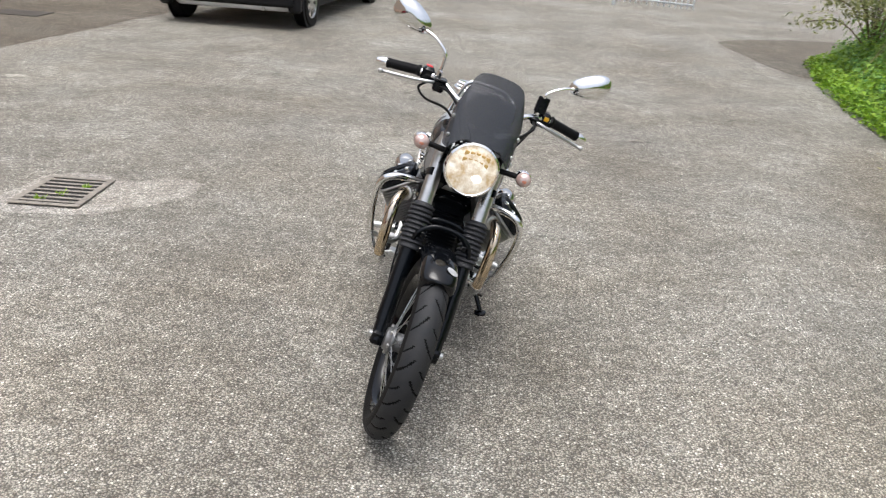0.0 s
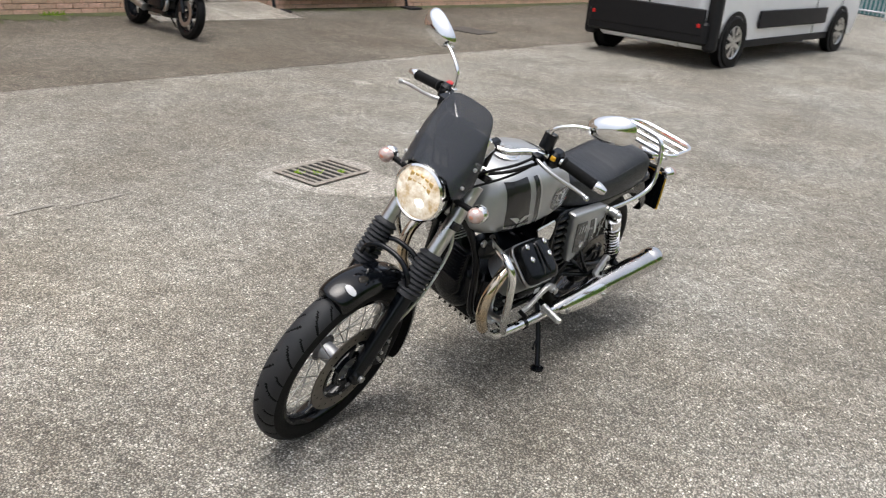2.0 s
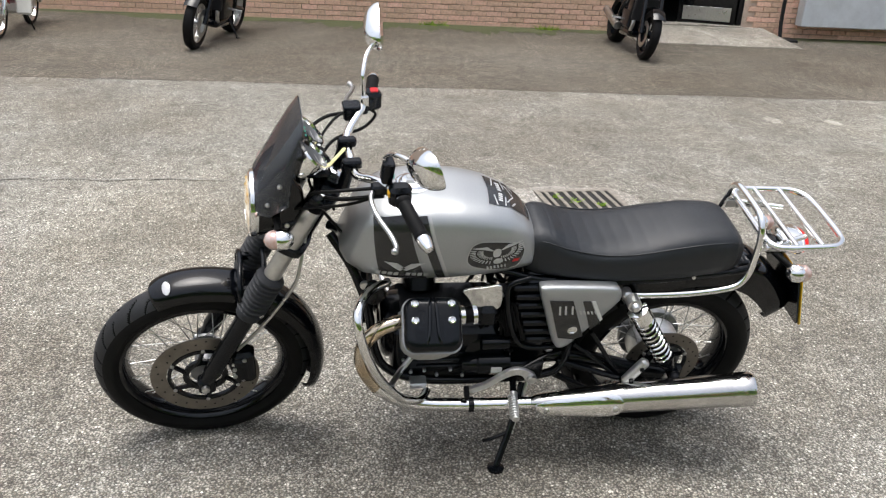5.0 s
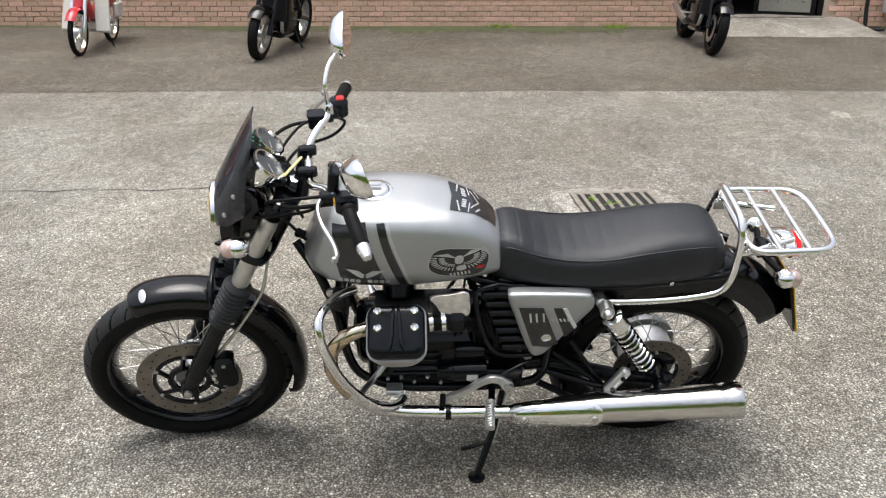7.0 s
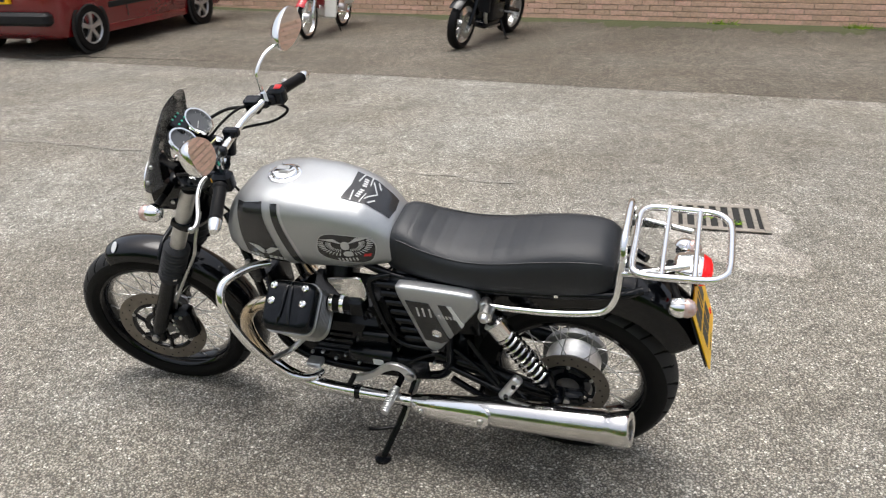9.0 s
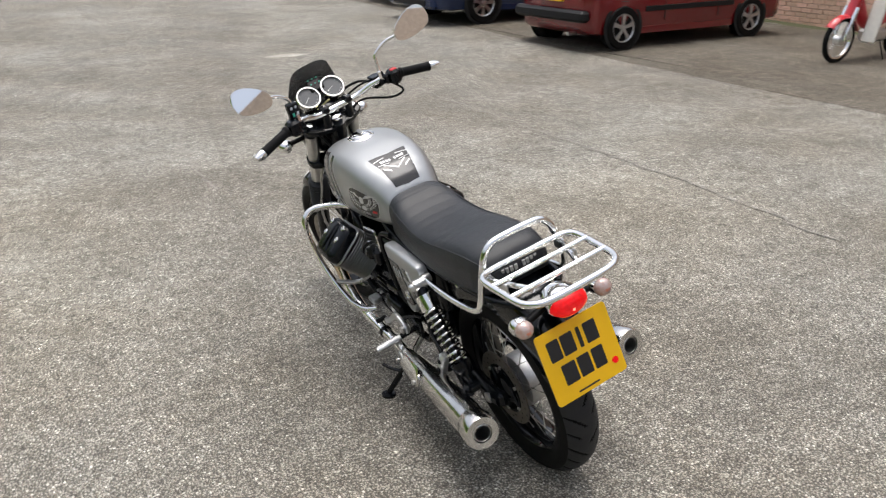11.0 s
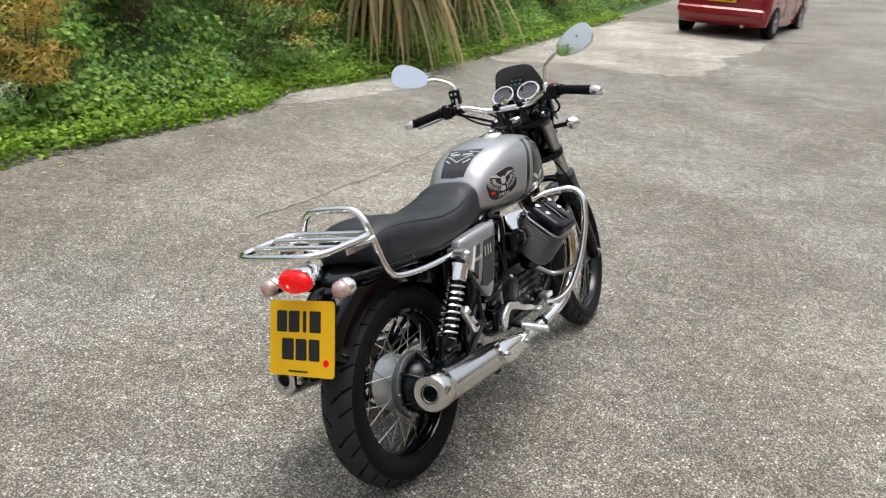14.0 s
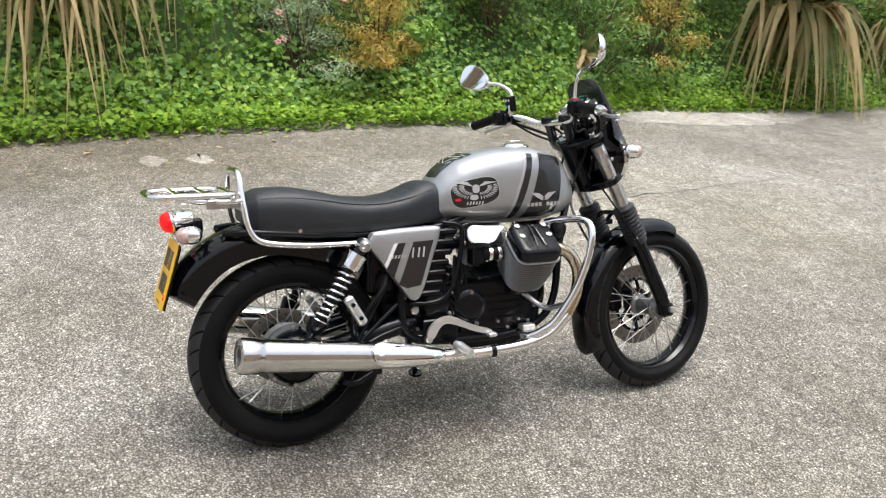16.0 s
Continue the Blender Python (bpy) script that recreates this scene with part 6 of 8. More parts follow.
bp("axle_nut", lathe(B(), [(0, 0.018), (0.014, 0.018), (0.017, 0.012)], (0, 0.128, 0.312), (0, 1, 0), 6), M_STEEL, rw)
bp("swing_arm_end", rbox(B(), (-0.01, 0.112, 0.314), (0.09, 0.028, 0.05), 0.02), M_SATIN, None)
bp("hose", tube(B(), [(0.10, 0.09, 0.28), (0.16, 0.125, 0.34), (0.24, 0.13, 0.40), (0.34, 0.12, 0.42)], 0.005, 8, 5), M_RUB, None)
for i, y in enumerate((-0.15, -0.165)):
    bp("breather_hose", tube(B(), [(0.29, y + 0.02, 0.56), (0.27, y, 0.52), (0.24 - 0.02 * i, y, 0.46), (0.20 - 0.02 * i, y + 0.01, 0.40)], 0.0075, 8, 5), M_RUB, None)
for i in range(7):
    a = random.random()
    bp("wiring", tube(B(), [(0.62 - 0.02 * i, 0.10 + 0.008 * i, 0.50 + 0.02 * (i % 3)), (0.60 - 0.01 * i, 0.12 + 0.01 * a, 0.56 + 0.01 * i), (0.53, 0.115, 0.55 - 0.03 * i), (0.47 + 0.01 * i, 0.11, 0.50 - 0.02 * i)], 0.0045, 7, 4), M_RUB)
    bp("wiring", tube(B(), [(0.64 - 0.02 * i, -0.10 - 0.008 * i, 0.50 + 0.02 * (i % 3)), (0.60 - 0.01 * i, -0.12 - 0.01 * a, 0.54 + 0.01 * i), (0.55, -0.115, 0.55 - 0.03 * i), (0.50, -0.11, 0.50)], 0.0045, 7, 4), M_RUB)
bp("battery_tray", rbox(B(), (0.36, 0, 0.58), (0.24, 0.2, 0.2), 0.03), M_SATIN, None)
bp("inner_mudguard", rbox(B(), (0.22, 0, 0.63), (0.16, 0.13, 0.1), 0.03), M_SATIN, None)

# rear mudguard, lamp, plate, rack
rg = guard(V(0, 0, 0.312), [(52, 0.42, 0.8), (58, 0.415, 1), (80, 0.415, 1), (105, 0.438, 1.0), (120, 0.45, 1.0), (135, 0.452, 1.0), (146, 0.45, 0.98), (149, 0.445, 0.55)], 0.084, 0.100, 0.6, M_BLACK, "rear_mudguard", False, "gloss black rear mudguard")
TD = V(-0.985, 0, -0.16).normalized()
tl = bp("tail_lamp", lathe(B(), [(-0.068, 0.02), (-0.06, 0.036), (-0.03, 0.048), (0.0, 0.052), (0.0, 0.02)], (0, 0, 0), (1, 0, 0), 34), M_CHROME, None, "oval red tail lamp in a chrome shell")
tm = basis((-0.338, 0.0, 0.752), TD, (0, 1, 0)) @ Matrix.Diagonal((1, 1.12, 0.66, 1))
tl.data.transform(tm)
for nm, prof, mt, lb in (("tail_lens", [(0.0, 0.0505), (0.010, 0.050), (0.026, 0.042), (0.034, 0.026), (0.037, 0.001)], M_REDL, "glowing red lens"), ("lamp_trim", [(-0.004, 0.05), (0.0, 0.054), (0.005, 0.053), (0.004, 0.049), (-0.004, 0.05)], M_CHROME, "")):
    ob = bp(nm, lathe(B(), prof, (0, 0, 0), (1, 0, 0), 34, nm == "tail_lens"), mt, tl, lb)
    ob.data.transform(tm)
bp("bulb_spot", ball(B(), V(-0.338, 0.004, 0.752) + TD * 0.0345, 0.006, (0.5, 1, 1)), M_BULB, tl)
bp("lamp_stalk", rbox(B(), (-0.285, 0, 0.735), (0.07, 0.05, 0.05), 0.012), M_SATIN, tl)
PLN = V(-0.955, 0, 0.297).normalized()
pm = basis((-0.362, 0.003, 0.596), (0, -1, 0), V(0, -1, 0).cross(PLN) * -1)
if (pm.to_3x3() @ V(0, 1, 0)).z < 0:
    pm = basis((-0.362, 0.003, 0.596), (0, -1, 0), V(0, -1, 0).cross(PLN))
sgn = 1 if (pm.to_3x3() @ V(0, 0, 1)).dot(PLN) > 0 else -1
pt = B()
slab(pt, rrect(0.229, 0.203, 0.010), 0.003, pm, 0.0)
npl = bp("rear_plate", pt, M_YEL, None, "yellow square plate with plain black bars")


def plate_bar(x, y, w, h):
    return rbox(B(), (x, y, sgn * 0.003 if sgn > 0 else -0.001), (w, h, 0.0012), 0.004, 0.0003, pm)


for x, w in ((-0.066, 0.038), (-0.022, 0.040), (0.016, 0.012), (0.053, 0.040)):
    bp("plate_bar", plate_bar(x - 0.004, 0.045, w, 0.058), M_PBAR, npl)
for x, w in ((-0.048, 0.044), (0.0, 0.040), (0.046, 0.038)):
    bp("plate_bar", plate_bar(x, -0.030, w, 0.058), M_PBAR, npl)
bp("maker_bar", plate_bar(-0.01, -0.089, 0.07, 0.005), M_PBAR, npl)
rd = B()
lathe(rd, [(0.001, 0.0095), (0.005, 0.0095), (0.0055, 0.006)], pm @ V(0.088, -0.062, 0), PLN, 18)
# reflector, no lamp: the shared lit lens material makes it glow
bp("red_dot", rd, M_REDL, npl, "small round red reflector")
pb = B()
slab(pb, rrect(0.222, 0.194, 0.01), 0.005, basis(pm.translation - PLN * 0.009, (0, -1, 0), pm.to_3x3() @ V(0, 1, 0)), 0.0)
bp("plate_bracket", pb, M_SATIN, npl)
for s in (1, -1):
    ri = bp("rear_indicator", tube(B(), [(-0.275, s * 0.03, 0.722), (-0.295, s * 0.10, 0.722)], 0.0095, 12), M_RUB, None, "chrome and clear indicator on a black stalk")
    bp("indicator_body", ball(B(), (-0.297, s * 0.128, 0.722), 0.031, (1, 0.95, 0.88)), M_CHROME, ri, "chrome indicator shell")
    bp("indicator_lens", ball(B(), (-0.318, s * 0.128, 0.722), 0.028, (0.9, 0.95, 0.9)), M_CLEAR, ri, "clear lens over an amber bulb")
    bp("indicator_bulb", ball(B(), (-0.3372, s * 0.128, 0.722), 0.010, (0.6, 1, 1)), M_AMBER, ri, "amber bulb")
# luggage rack: a closed loop with two cross bars, carried behind a narrower hoop
RZ = 0.834
loop = [(-0.172, 0.0), (-0.172, 0.105), (-0.184, 0.140), (-0.215, 0.152), (-0.30, 0.150), (-0.365, 0.145), (-0.398, 0.122), (-0.410, 0.085), (-0.412, 0.0)]
loop += [(x, -y) for x, y in loop[-2:0:-1]]
rack = bp("luggage_rack", tube(B(), [(x, y, RZ) for x, y in loop], 0.0098, 14, 5, True), M_CHROME, None, "chrome tubular luggage rack")
for x, w in ((-0.248, 0.150), (-0.328, 0.147)):
    bp("rack_bar", tube(B(), [(x, w, RZ + 0.003), (x, -w, RZ + 0.003)], 0.0078, 12), M_CHROME, rack)
bp("grab_hoop", tube(B(), [(-0.150, 0.118, 0.838), (-0.150, 0.108, 0.868), (-0.150, 0.082, 0.893), (-0.150, 0.04, 0.899), (-0.150, -0.04, 0.899), (-0.150, -0.082, 0.893), (-0.150, -0.108, 0.868), (-0.150, -0.118, 0.838)], 0.0102, 14, 5), M_CHROME, rack)
for s in (1, -1):
    bp("rack_strut", tube(B(), [(-0.315, s * 0.075, RZ - 0.016), (-0.24, s * 0.10, RZ - 0.020), (-0.17, s * 0.124, RZ - 0.022), (-0.148, s * 0.130, RZ - 0.018)], 0.0085, 10, 4), M_CHROME, rack)
    bp("rack_plate", rbox(B(), (-0.20, s * 0.112, 0.806), (0.10, 0.006, 0.026), 0.008, m=None), M_STEEL, rack)

# ---- parked vehicles ----
def car_wheel(parent, c, R, w, s, mat=M_ALLOY, spokes=5):
    """A road wheel, its outer face towards side s."""
    wh = part("wheel", lathe(B(), [(-w / 2, R * 0.62), (-w / 2, R * 0.93), (-w * 0.36, R), (w * 0.36, R), (w / 2, R * 0.93), (w / 2, R * 0.66), (w * 0.36, R * 0.64), (w * 0.3, R * 0.2), (-w / 2, R * 0.2)], c, (0, s, 0), 36), M_TYRE, parent, "black road tyre")
    bm = B()
    o = V(*c) + V(0, s * w * 0.40, 0)
    lathe(bm, [(-0.02, R * 0.60), (0.012, R * 0.66), (0.018, R * 0.64), (0.006, R * 0.585), (-0.02, R * 0.60)], o, (0, s, 0), 36, False)
    part("wheel_rim", bm, mat, wh, "silver wheel rim")
    part("hub_cap", lathe(B(), [(-0.02, R * 0.17), (0.006, R * 0.16), (0.012, R * 0.12), (0.012, 0.001)], o, (0, s, 0), 20), mat, wh)
    for i in range(spokes):
        a = 2 * math.pi * i / spokes + 0.3
        d, q = V(math.cos(a), 0, math.sin(a)), V(-math.sin(a), 0, math.cos(a))
        rows = []
        for r_, h_, y_ in ((0.14, 0.075, 0.008), (0.35, 0.08, 0.012), (0.60, 0.12, 0.008)):
            rows.append([o + d * R * r_ + q * R * h_ * k + V(0, s * (y_ if z else y_ - 0.02), 0) for k, z in ((1, 1), (-1, 1), (-1, 0), (1, 0))])
        spoke = B()
        ringloft(spoke, rows)
        part("wheel_spoke", spoke, mat, wh)
    # near-black disc paints the shade behind the spokes
    part("arch_shadow", lathe(B(), [(-0.03, R * 0.59), (-0.028, 0.001)], o, (0, s, 0), 30), M_PIT, wh)
    return wh


def car(m, label, paint, length=3.9, width=1.68, height=1.42, wb=2.5, front_over=0.75, R=0.30, bumper=None, trim=True, van=False, group="cars parked in the yard", alloy=M_ALLOY, spokes=5, plate=None):
    """A parked car: x ahead from the rear axle, y left."""
    ob = thing("van" if van else "car", m, label, "van" if van else "car", group)
    ro = length - wb - front_over
    hw = width / 2
    gc = 0.19 if not van else 0.24
    if van:
        prof = [(-ro, 0.42, 2.30), (-ro + 0.06, gc, 2.46), (0.5, gc, 2.5), (wb - 0.1, gc, 2.48), (wb + 0.15, gc, 2.2), (wb + 0.45, gc, 1.35), (wb + front_over - 0.08, gc, 1.10), (wb + front_over, 0.4, 0.85)]
    else:
        prof = [(-ro, 0.40, 0.80), (-ro + 0.05, gc + 0.07, 0.98), (-ro + 0.25, gc, 1.0), (0.3, gc, 0.98), (wb * 0.5, gc, 0.96), (wb - 0.35, gc, 0.93), (wb + 0.2, gc + 0.02, 0.86), (wb + front_over - 0.15, gc + 0.04, 0.74), (wb + front_over - 0.03, gc + 0.07, 0.62), (wb + front_over, 0.34, 0.52)]
    rings = []
    for p in spline([(x, z0, z1) for x, z0, z1 in prof], 4):
        x, z0, z1 = p.x, p.y, p.z
        e = min(1.0, 0.80 + 0.55 * min(x + ro, wb + front_over - x) / 0.35) if min(x + ro, wb + front_over - x) < 0.35 else 1.0
        w = hw * min(1.0, e)
        tw = 0.86 if van else 0.93
        rings.append([V(x, y * w, z0 + (z1 - z0) * q) for y, q in ((0.80, 0), (0.94, 0.04), (0.97, 0.16), (1.0, 0.42), (1.0, 0.55), (0.985, 0.75), (tw, 0.96), (tw - 0.12, 1.0), (-tw + 0.12, 1.0), (-tw, 0.96), (-0.985, 0.75), (-1.0, 0.55), (-1.0, 0.42), (-0.97, 0.16), (-0.94, 0.04), (-0.80, 0))])
    body = B()
    ringloft(body, rings)
    bo = part("body", body, paint, ob, sharp=50)
    for ax in (0, wb):
        for s in (1, -1):
            # on cars a near-black ring paints the shade between tyre and body
            part("wheel_arch", lathe(B(), [(0, R * 0.99), (0, R * 1.16), (0.006, R * 1.16), (0.006, R * 0.99), (0, R * 0.99)], (ax, s * (hw * 0.995 - 0.002), R + 0.015), (0, s, 0), 32, False), M_CARBLK if van else M_PIT, bo, "dark wheel arch")
            car_wheel(ob, (ax, s * (hw - 0.082), R), R, 0.20, s, alloy, spokes)
    if not van:
        cab = [(-ro + 0.10, 0.98, 0.76), (-ro + 0.38, height - 0.06, 0.66), (0.35, height, 0.64), (wb * 0.45, height, 0.63), (wb * 0.62, height - 0.08, 0.64), (wb - 0.12, 0.95, 0.76)]
        rings = []
        for p in spline(cab, 4):
            x, zt, k = p.x, p.y, p.z
            rings.append([V(x, hw * q, z) for q, z in ((0.92, 0.90), (k + (0.92 - k) * 0.25, 0.90 + (zt - 0.90) * 0.85), (k - 0.04, zt), (-k + 0.04, zt), (-k - (0.92 - k) * 0.25, 0.90 + (zt - 0.90) * 0.85), (-0.92, 0.90))])
        bm = B()
        ringloft(bm, rings)
        part("glasshouse", bm, M_GLASS, ob, "dark windows")
        bm = B()
        rbox(bm, (wb * 0.26, 0, height + 0.005), (wb * 0.62, hw * 1.22, 0.03), 0.12)
        part("roof", bm, paint, ob)
        for s in (1, -1):
            for x in (wb * 0.36,):
                part("door_pillar", tube(B(), [(x, s * hw * 0.925, 0.94), (x, s * hw * 0.67, height - 0.02)], 0.03, 8), paint, ob)
    for s in (1, -1):
        if trim:
            part("rubbing_strip", rbox(B(), (wb / 2, s * (hw * 0.995), 0.52), (wb - 2.6 * R, 0.025, 0.07), 0.01), M_CARBLK, ob, "black rubbing strip")
        for x in (wb * 0.30, wb * 0.72) if not van else (wb * 0.70, wb * 0.98):
            part("door_gap", rbox(B(), (x, s * (hw * 0.999), 0.66), (0.008, 0.01, 0.62), 0.002), M_PIT, bo)
        part("sill", rbox(B(), (wb / 2, s * hw * 0.94, gc + 0.05), (wb - 2.3 * R, 0.05, 0.10), 0.015), paint if not van else M_CARBLK, ob)
        part("tail_lamp", rbox(B(), (-ro + 0.02 if van else -ro + 0.03, s * hw * 0.84, 1.22 if van else 0.84), (0.07, 0.12, 0.60 if van else 0.24), 0.03), M_REDB, ob, "red tail lamp")
        part("headlamp", rbox(B(), (wb + front_over - 0.16, s * hw * 0.66, 0.66), (0.22, 0.36, 0.13), 0.05), M_CLEAR, ob, "clear headlamp")
    bmat = bumper or paint
    part("rear_bumper", rbox(B(), (-ro - 0.02, 0, 0.46), (0.16, width * 0.93, 0.15 if not van else 0.30), 0.06), M_CARBLK if bumper else paint, ob, "dark plastic bumper" if bumper else "")
    part("front_bumper", rbox(B(), (wb + front_over - 0.04, 0, 0.36), (0.16, width * 0.86, 0.22), 0.07), bmat if not van else M_CARBLK, ob)
    part("lower_grille", rbox(B(), (wb + front_over + 0.035, 0, 0.34), (0.03, width * 0.62, 0.10), 0.02), M_CARBLK, ob, "black lower grille")
    part("upper_grille", rbox(B(), (wb + front_over - 0.01, 0, 0.58), (0.06, width * 0.42, 0.07), 0.02), M_CARBLK, ob)
    part("rear_plate", rbox(B(), (-ro - (0.015 if not van else 0.05), 0, 0.68 if not van else 1.02), (0.06, 0.50, 0.11), 0.008), M_YEL, ob, "yellow plate with plain black bar")
    part("plate_bar", rbox(B(), (-ro - (0.046 if not van else 0.081), 0, 0.68 if not van else 1.02), (0.004, 0.40, 0.06), 0.004, 0.001), M_PBAR, ob)
    part("front_plate", rbox(B(), (wb + front_over + 0.045, 0, 0.46), (0.012, 0.50, 0.11), 0.008), M_WHITE, ob, "white plate with plain black bar")
    part("front_plate_bar", rbox(B(), (wb + front_over + 0.052, 0, 0.46), (0.004, 0.40, 0.06), 0.004, 0.001), M_PBAR, ob)
    part("underbody", rbox(B(), (wb / 2, 0, gc + 0.10), (length - 0.5, width * 0.80, 0.16), 0.06), M_CARBLK, ob)
    part("exhaust_tip", tube(B(), [(-ro + 0.1, -hw * 0.5, gc + 0.03), (-ro - 0.04, -hw * 0.5, gc + 0.03)], 0.028, 10), M_STEEL, ob)
    return ob


def put(x, y, heading):
    """Stands a thing on the ground, turned to a heading in degrees from +x."""
    return Matrix.Translation((x, y, gz(x, y))) @ pose(0, 0, 0, 0, 0, heading)


van = car(put(-3.42, 12.28, 86), "white panel van with black bumper and arches", M_CARWHITE, 5.4, 2.02, 2.5, 3.9, 0.92, 0.34, bumper=M_CARBLK, van=True, trim=False, group="", alloy=M_STEEL, spokes=8)
for s in (1, -1):
    part("side_moulding", rbox(B(), (1.95, s * 1.012, 0.62), (2.5, 0.03, 0.24), 0.02), M_CARBLK, van, "wide black side moulding")
    part("rear_corner", rbox(B(), (-0.52, s * 0.94, 0.62), (0.16, 0.18, 0.78), 0.06), M_CARBLK, van, "black corner bumper")
part("rear_step", rbox(B(), (-0.66, 0, 0.60), (0.06, 1.76, 0.34), 0.02), M_CARBLK, van, "black rear step panel")
part("door_split", rbox(B(), (-0.61, 0, 1.5), (0.02, 0.012, 1.6), 0.004), M_PIT, van)
for i in range(3):
    part("sign_bar", rbox(B(), (-0.625, -0.52, 0.98 - i * 0.055), (0.012, 0.42 - 0.08 * i, 0.022), 0.004, 0.001), M_GREYM, van)
for s in (1, -1):
    part("bumper_reflector", rbox(B(), (-0.695, s * 0.82, 0.56), (0.012, 0.05, 0.05), 0.006), M_REDB, van)

car(put(-6.25, -3.58, 180), "dark red hatchback parked nose to the wall", M_CARRED, 3.78, 1.66, 1.42, 2.47, 0.74, 0.29, bumper=M_CARBLK, spokes=5)
nav = car(put(-8.72, -6.85, 0), "navy blue hatchback parked nose outward", M_CARNAVY, 4.25, 1.80, 1.45, 2.63, 0.86, 0.315, trim=False, spokes=7, alloy=M_STEEL)
car(put(-9.4, -9.5, 0), "white hatchback parked nose outward", M_CARWHITE, 4.1, 1.76, 1.45, 2.6, 0.84, 0.31, trim=False)
car(put(-9.6, -12.1, 0), "bright blue hatchback parked nose outward", M_CARBLUE, 4.1, 1.74, 1.45, 2.55, 0.84, 0.31, trim=False)
car(put(-9.7, -14.8, 0), "red hatchback parked nose outward", M_CARBRIGHT, 4.0, 1.74, 1.45, 2.5, 0.82, 0.31, trim=False)
car(put(2.25, -11.0, -93), "bright red hatchback with yellow rear plate on the far lane", M_CARBRIGHT, 3.95, 1.72, 1.45, 2.49, 0.80, 0.30, trim=False)


# ---- parked motorcycles along the wall ----
def mag_wheel(parent, c, R, w, n, mat, steer=None):
    wh = part("wheel", lathe(B(), [(-w / 2 * 0.7, R * 0.72), (-w / 2, R * 0.84), (-w * 0.36, R * 0.955), (0, R), (w * 0.36, R * 0.955), (w / 2, R * 0.84), (w / 2 * 0.7, R * 0.72), (-w / 2 * 0.7, R * 0.72)], c, (0, 1, 0), 48, False), M_TYRE, parent, "black tyre on a cast wheel")
    bm = B()
    lathe(bm, [(-w * 0.36, R * 0.74), (-w * 0.3, R * 0.69), (0, R * 0.66), (w * 0.3, R * 0.69), (w * 0.36, R * 0.74), (-w * 0.36, R * 0.74)], c, (0, 1, 0), 44, False)
    lathe(bm, [(-0.05, 0.03), (-0.05, 0.045), (0.05, 0.045), (0.05, 0.03)], c, (0, 1, 0), 18)
    for i in range(n):
        a = 2 * math.pi * i / n
        for da in (-0.12, 0.12):
            tube(bm, [V(*c) + V(math.cos(a) * 0.04, 0, math.sin(a) * 0.04), V(*c) + V(math.cos(a + da) * R * 0.69, 0, math.sin(a + da) * R * 0.69)], 0.010, 6)
    part("cast_rim", bm, mat, wh)
    return wh


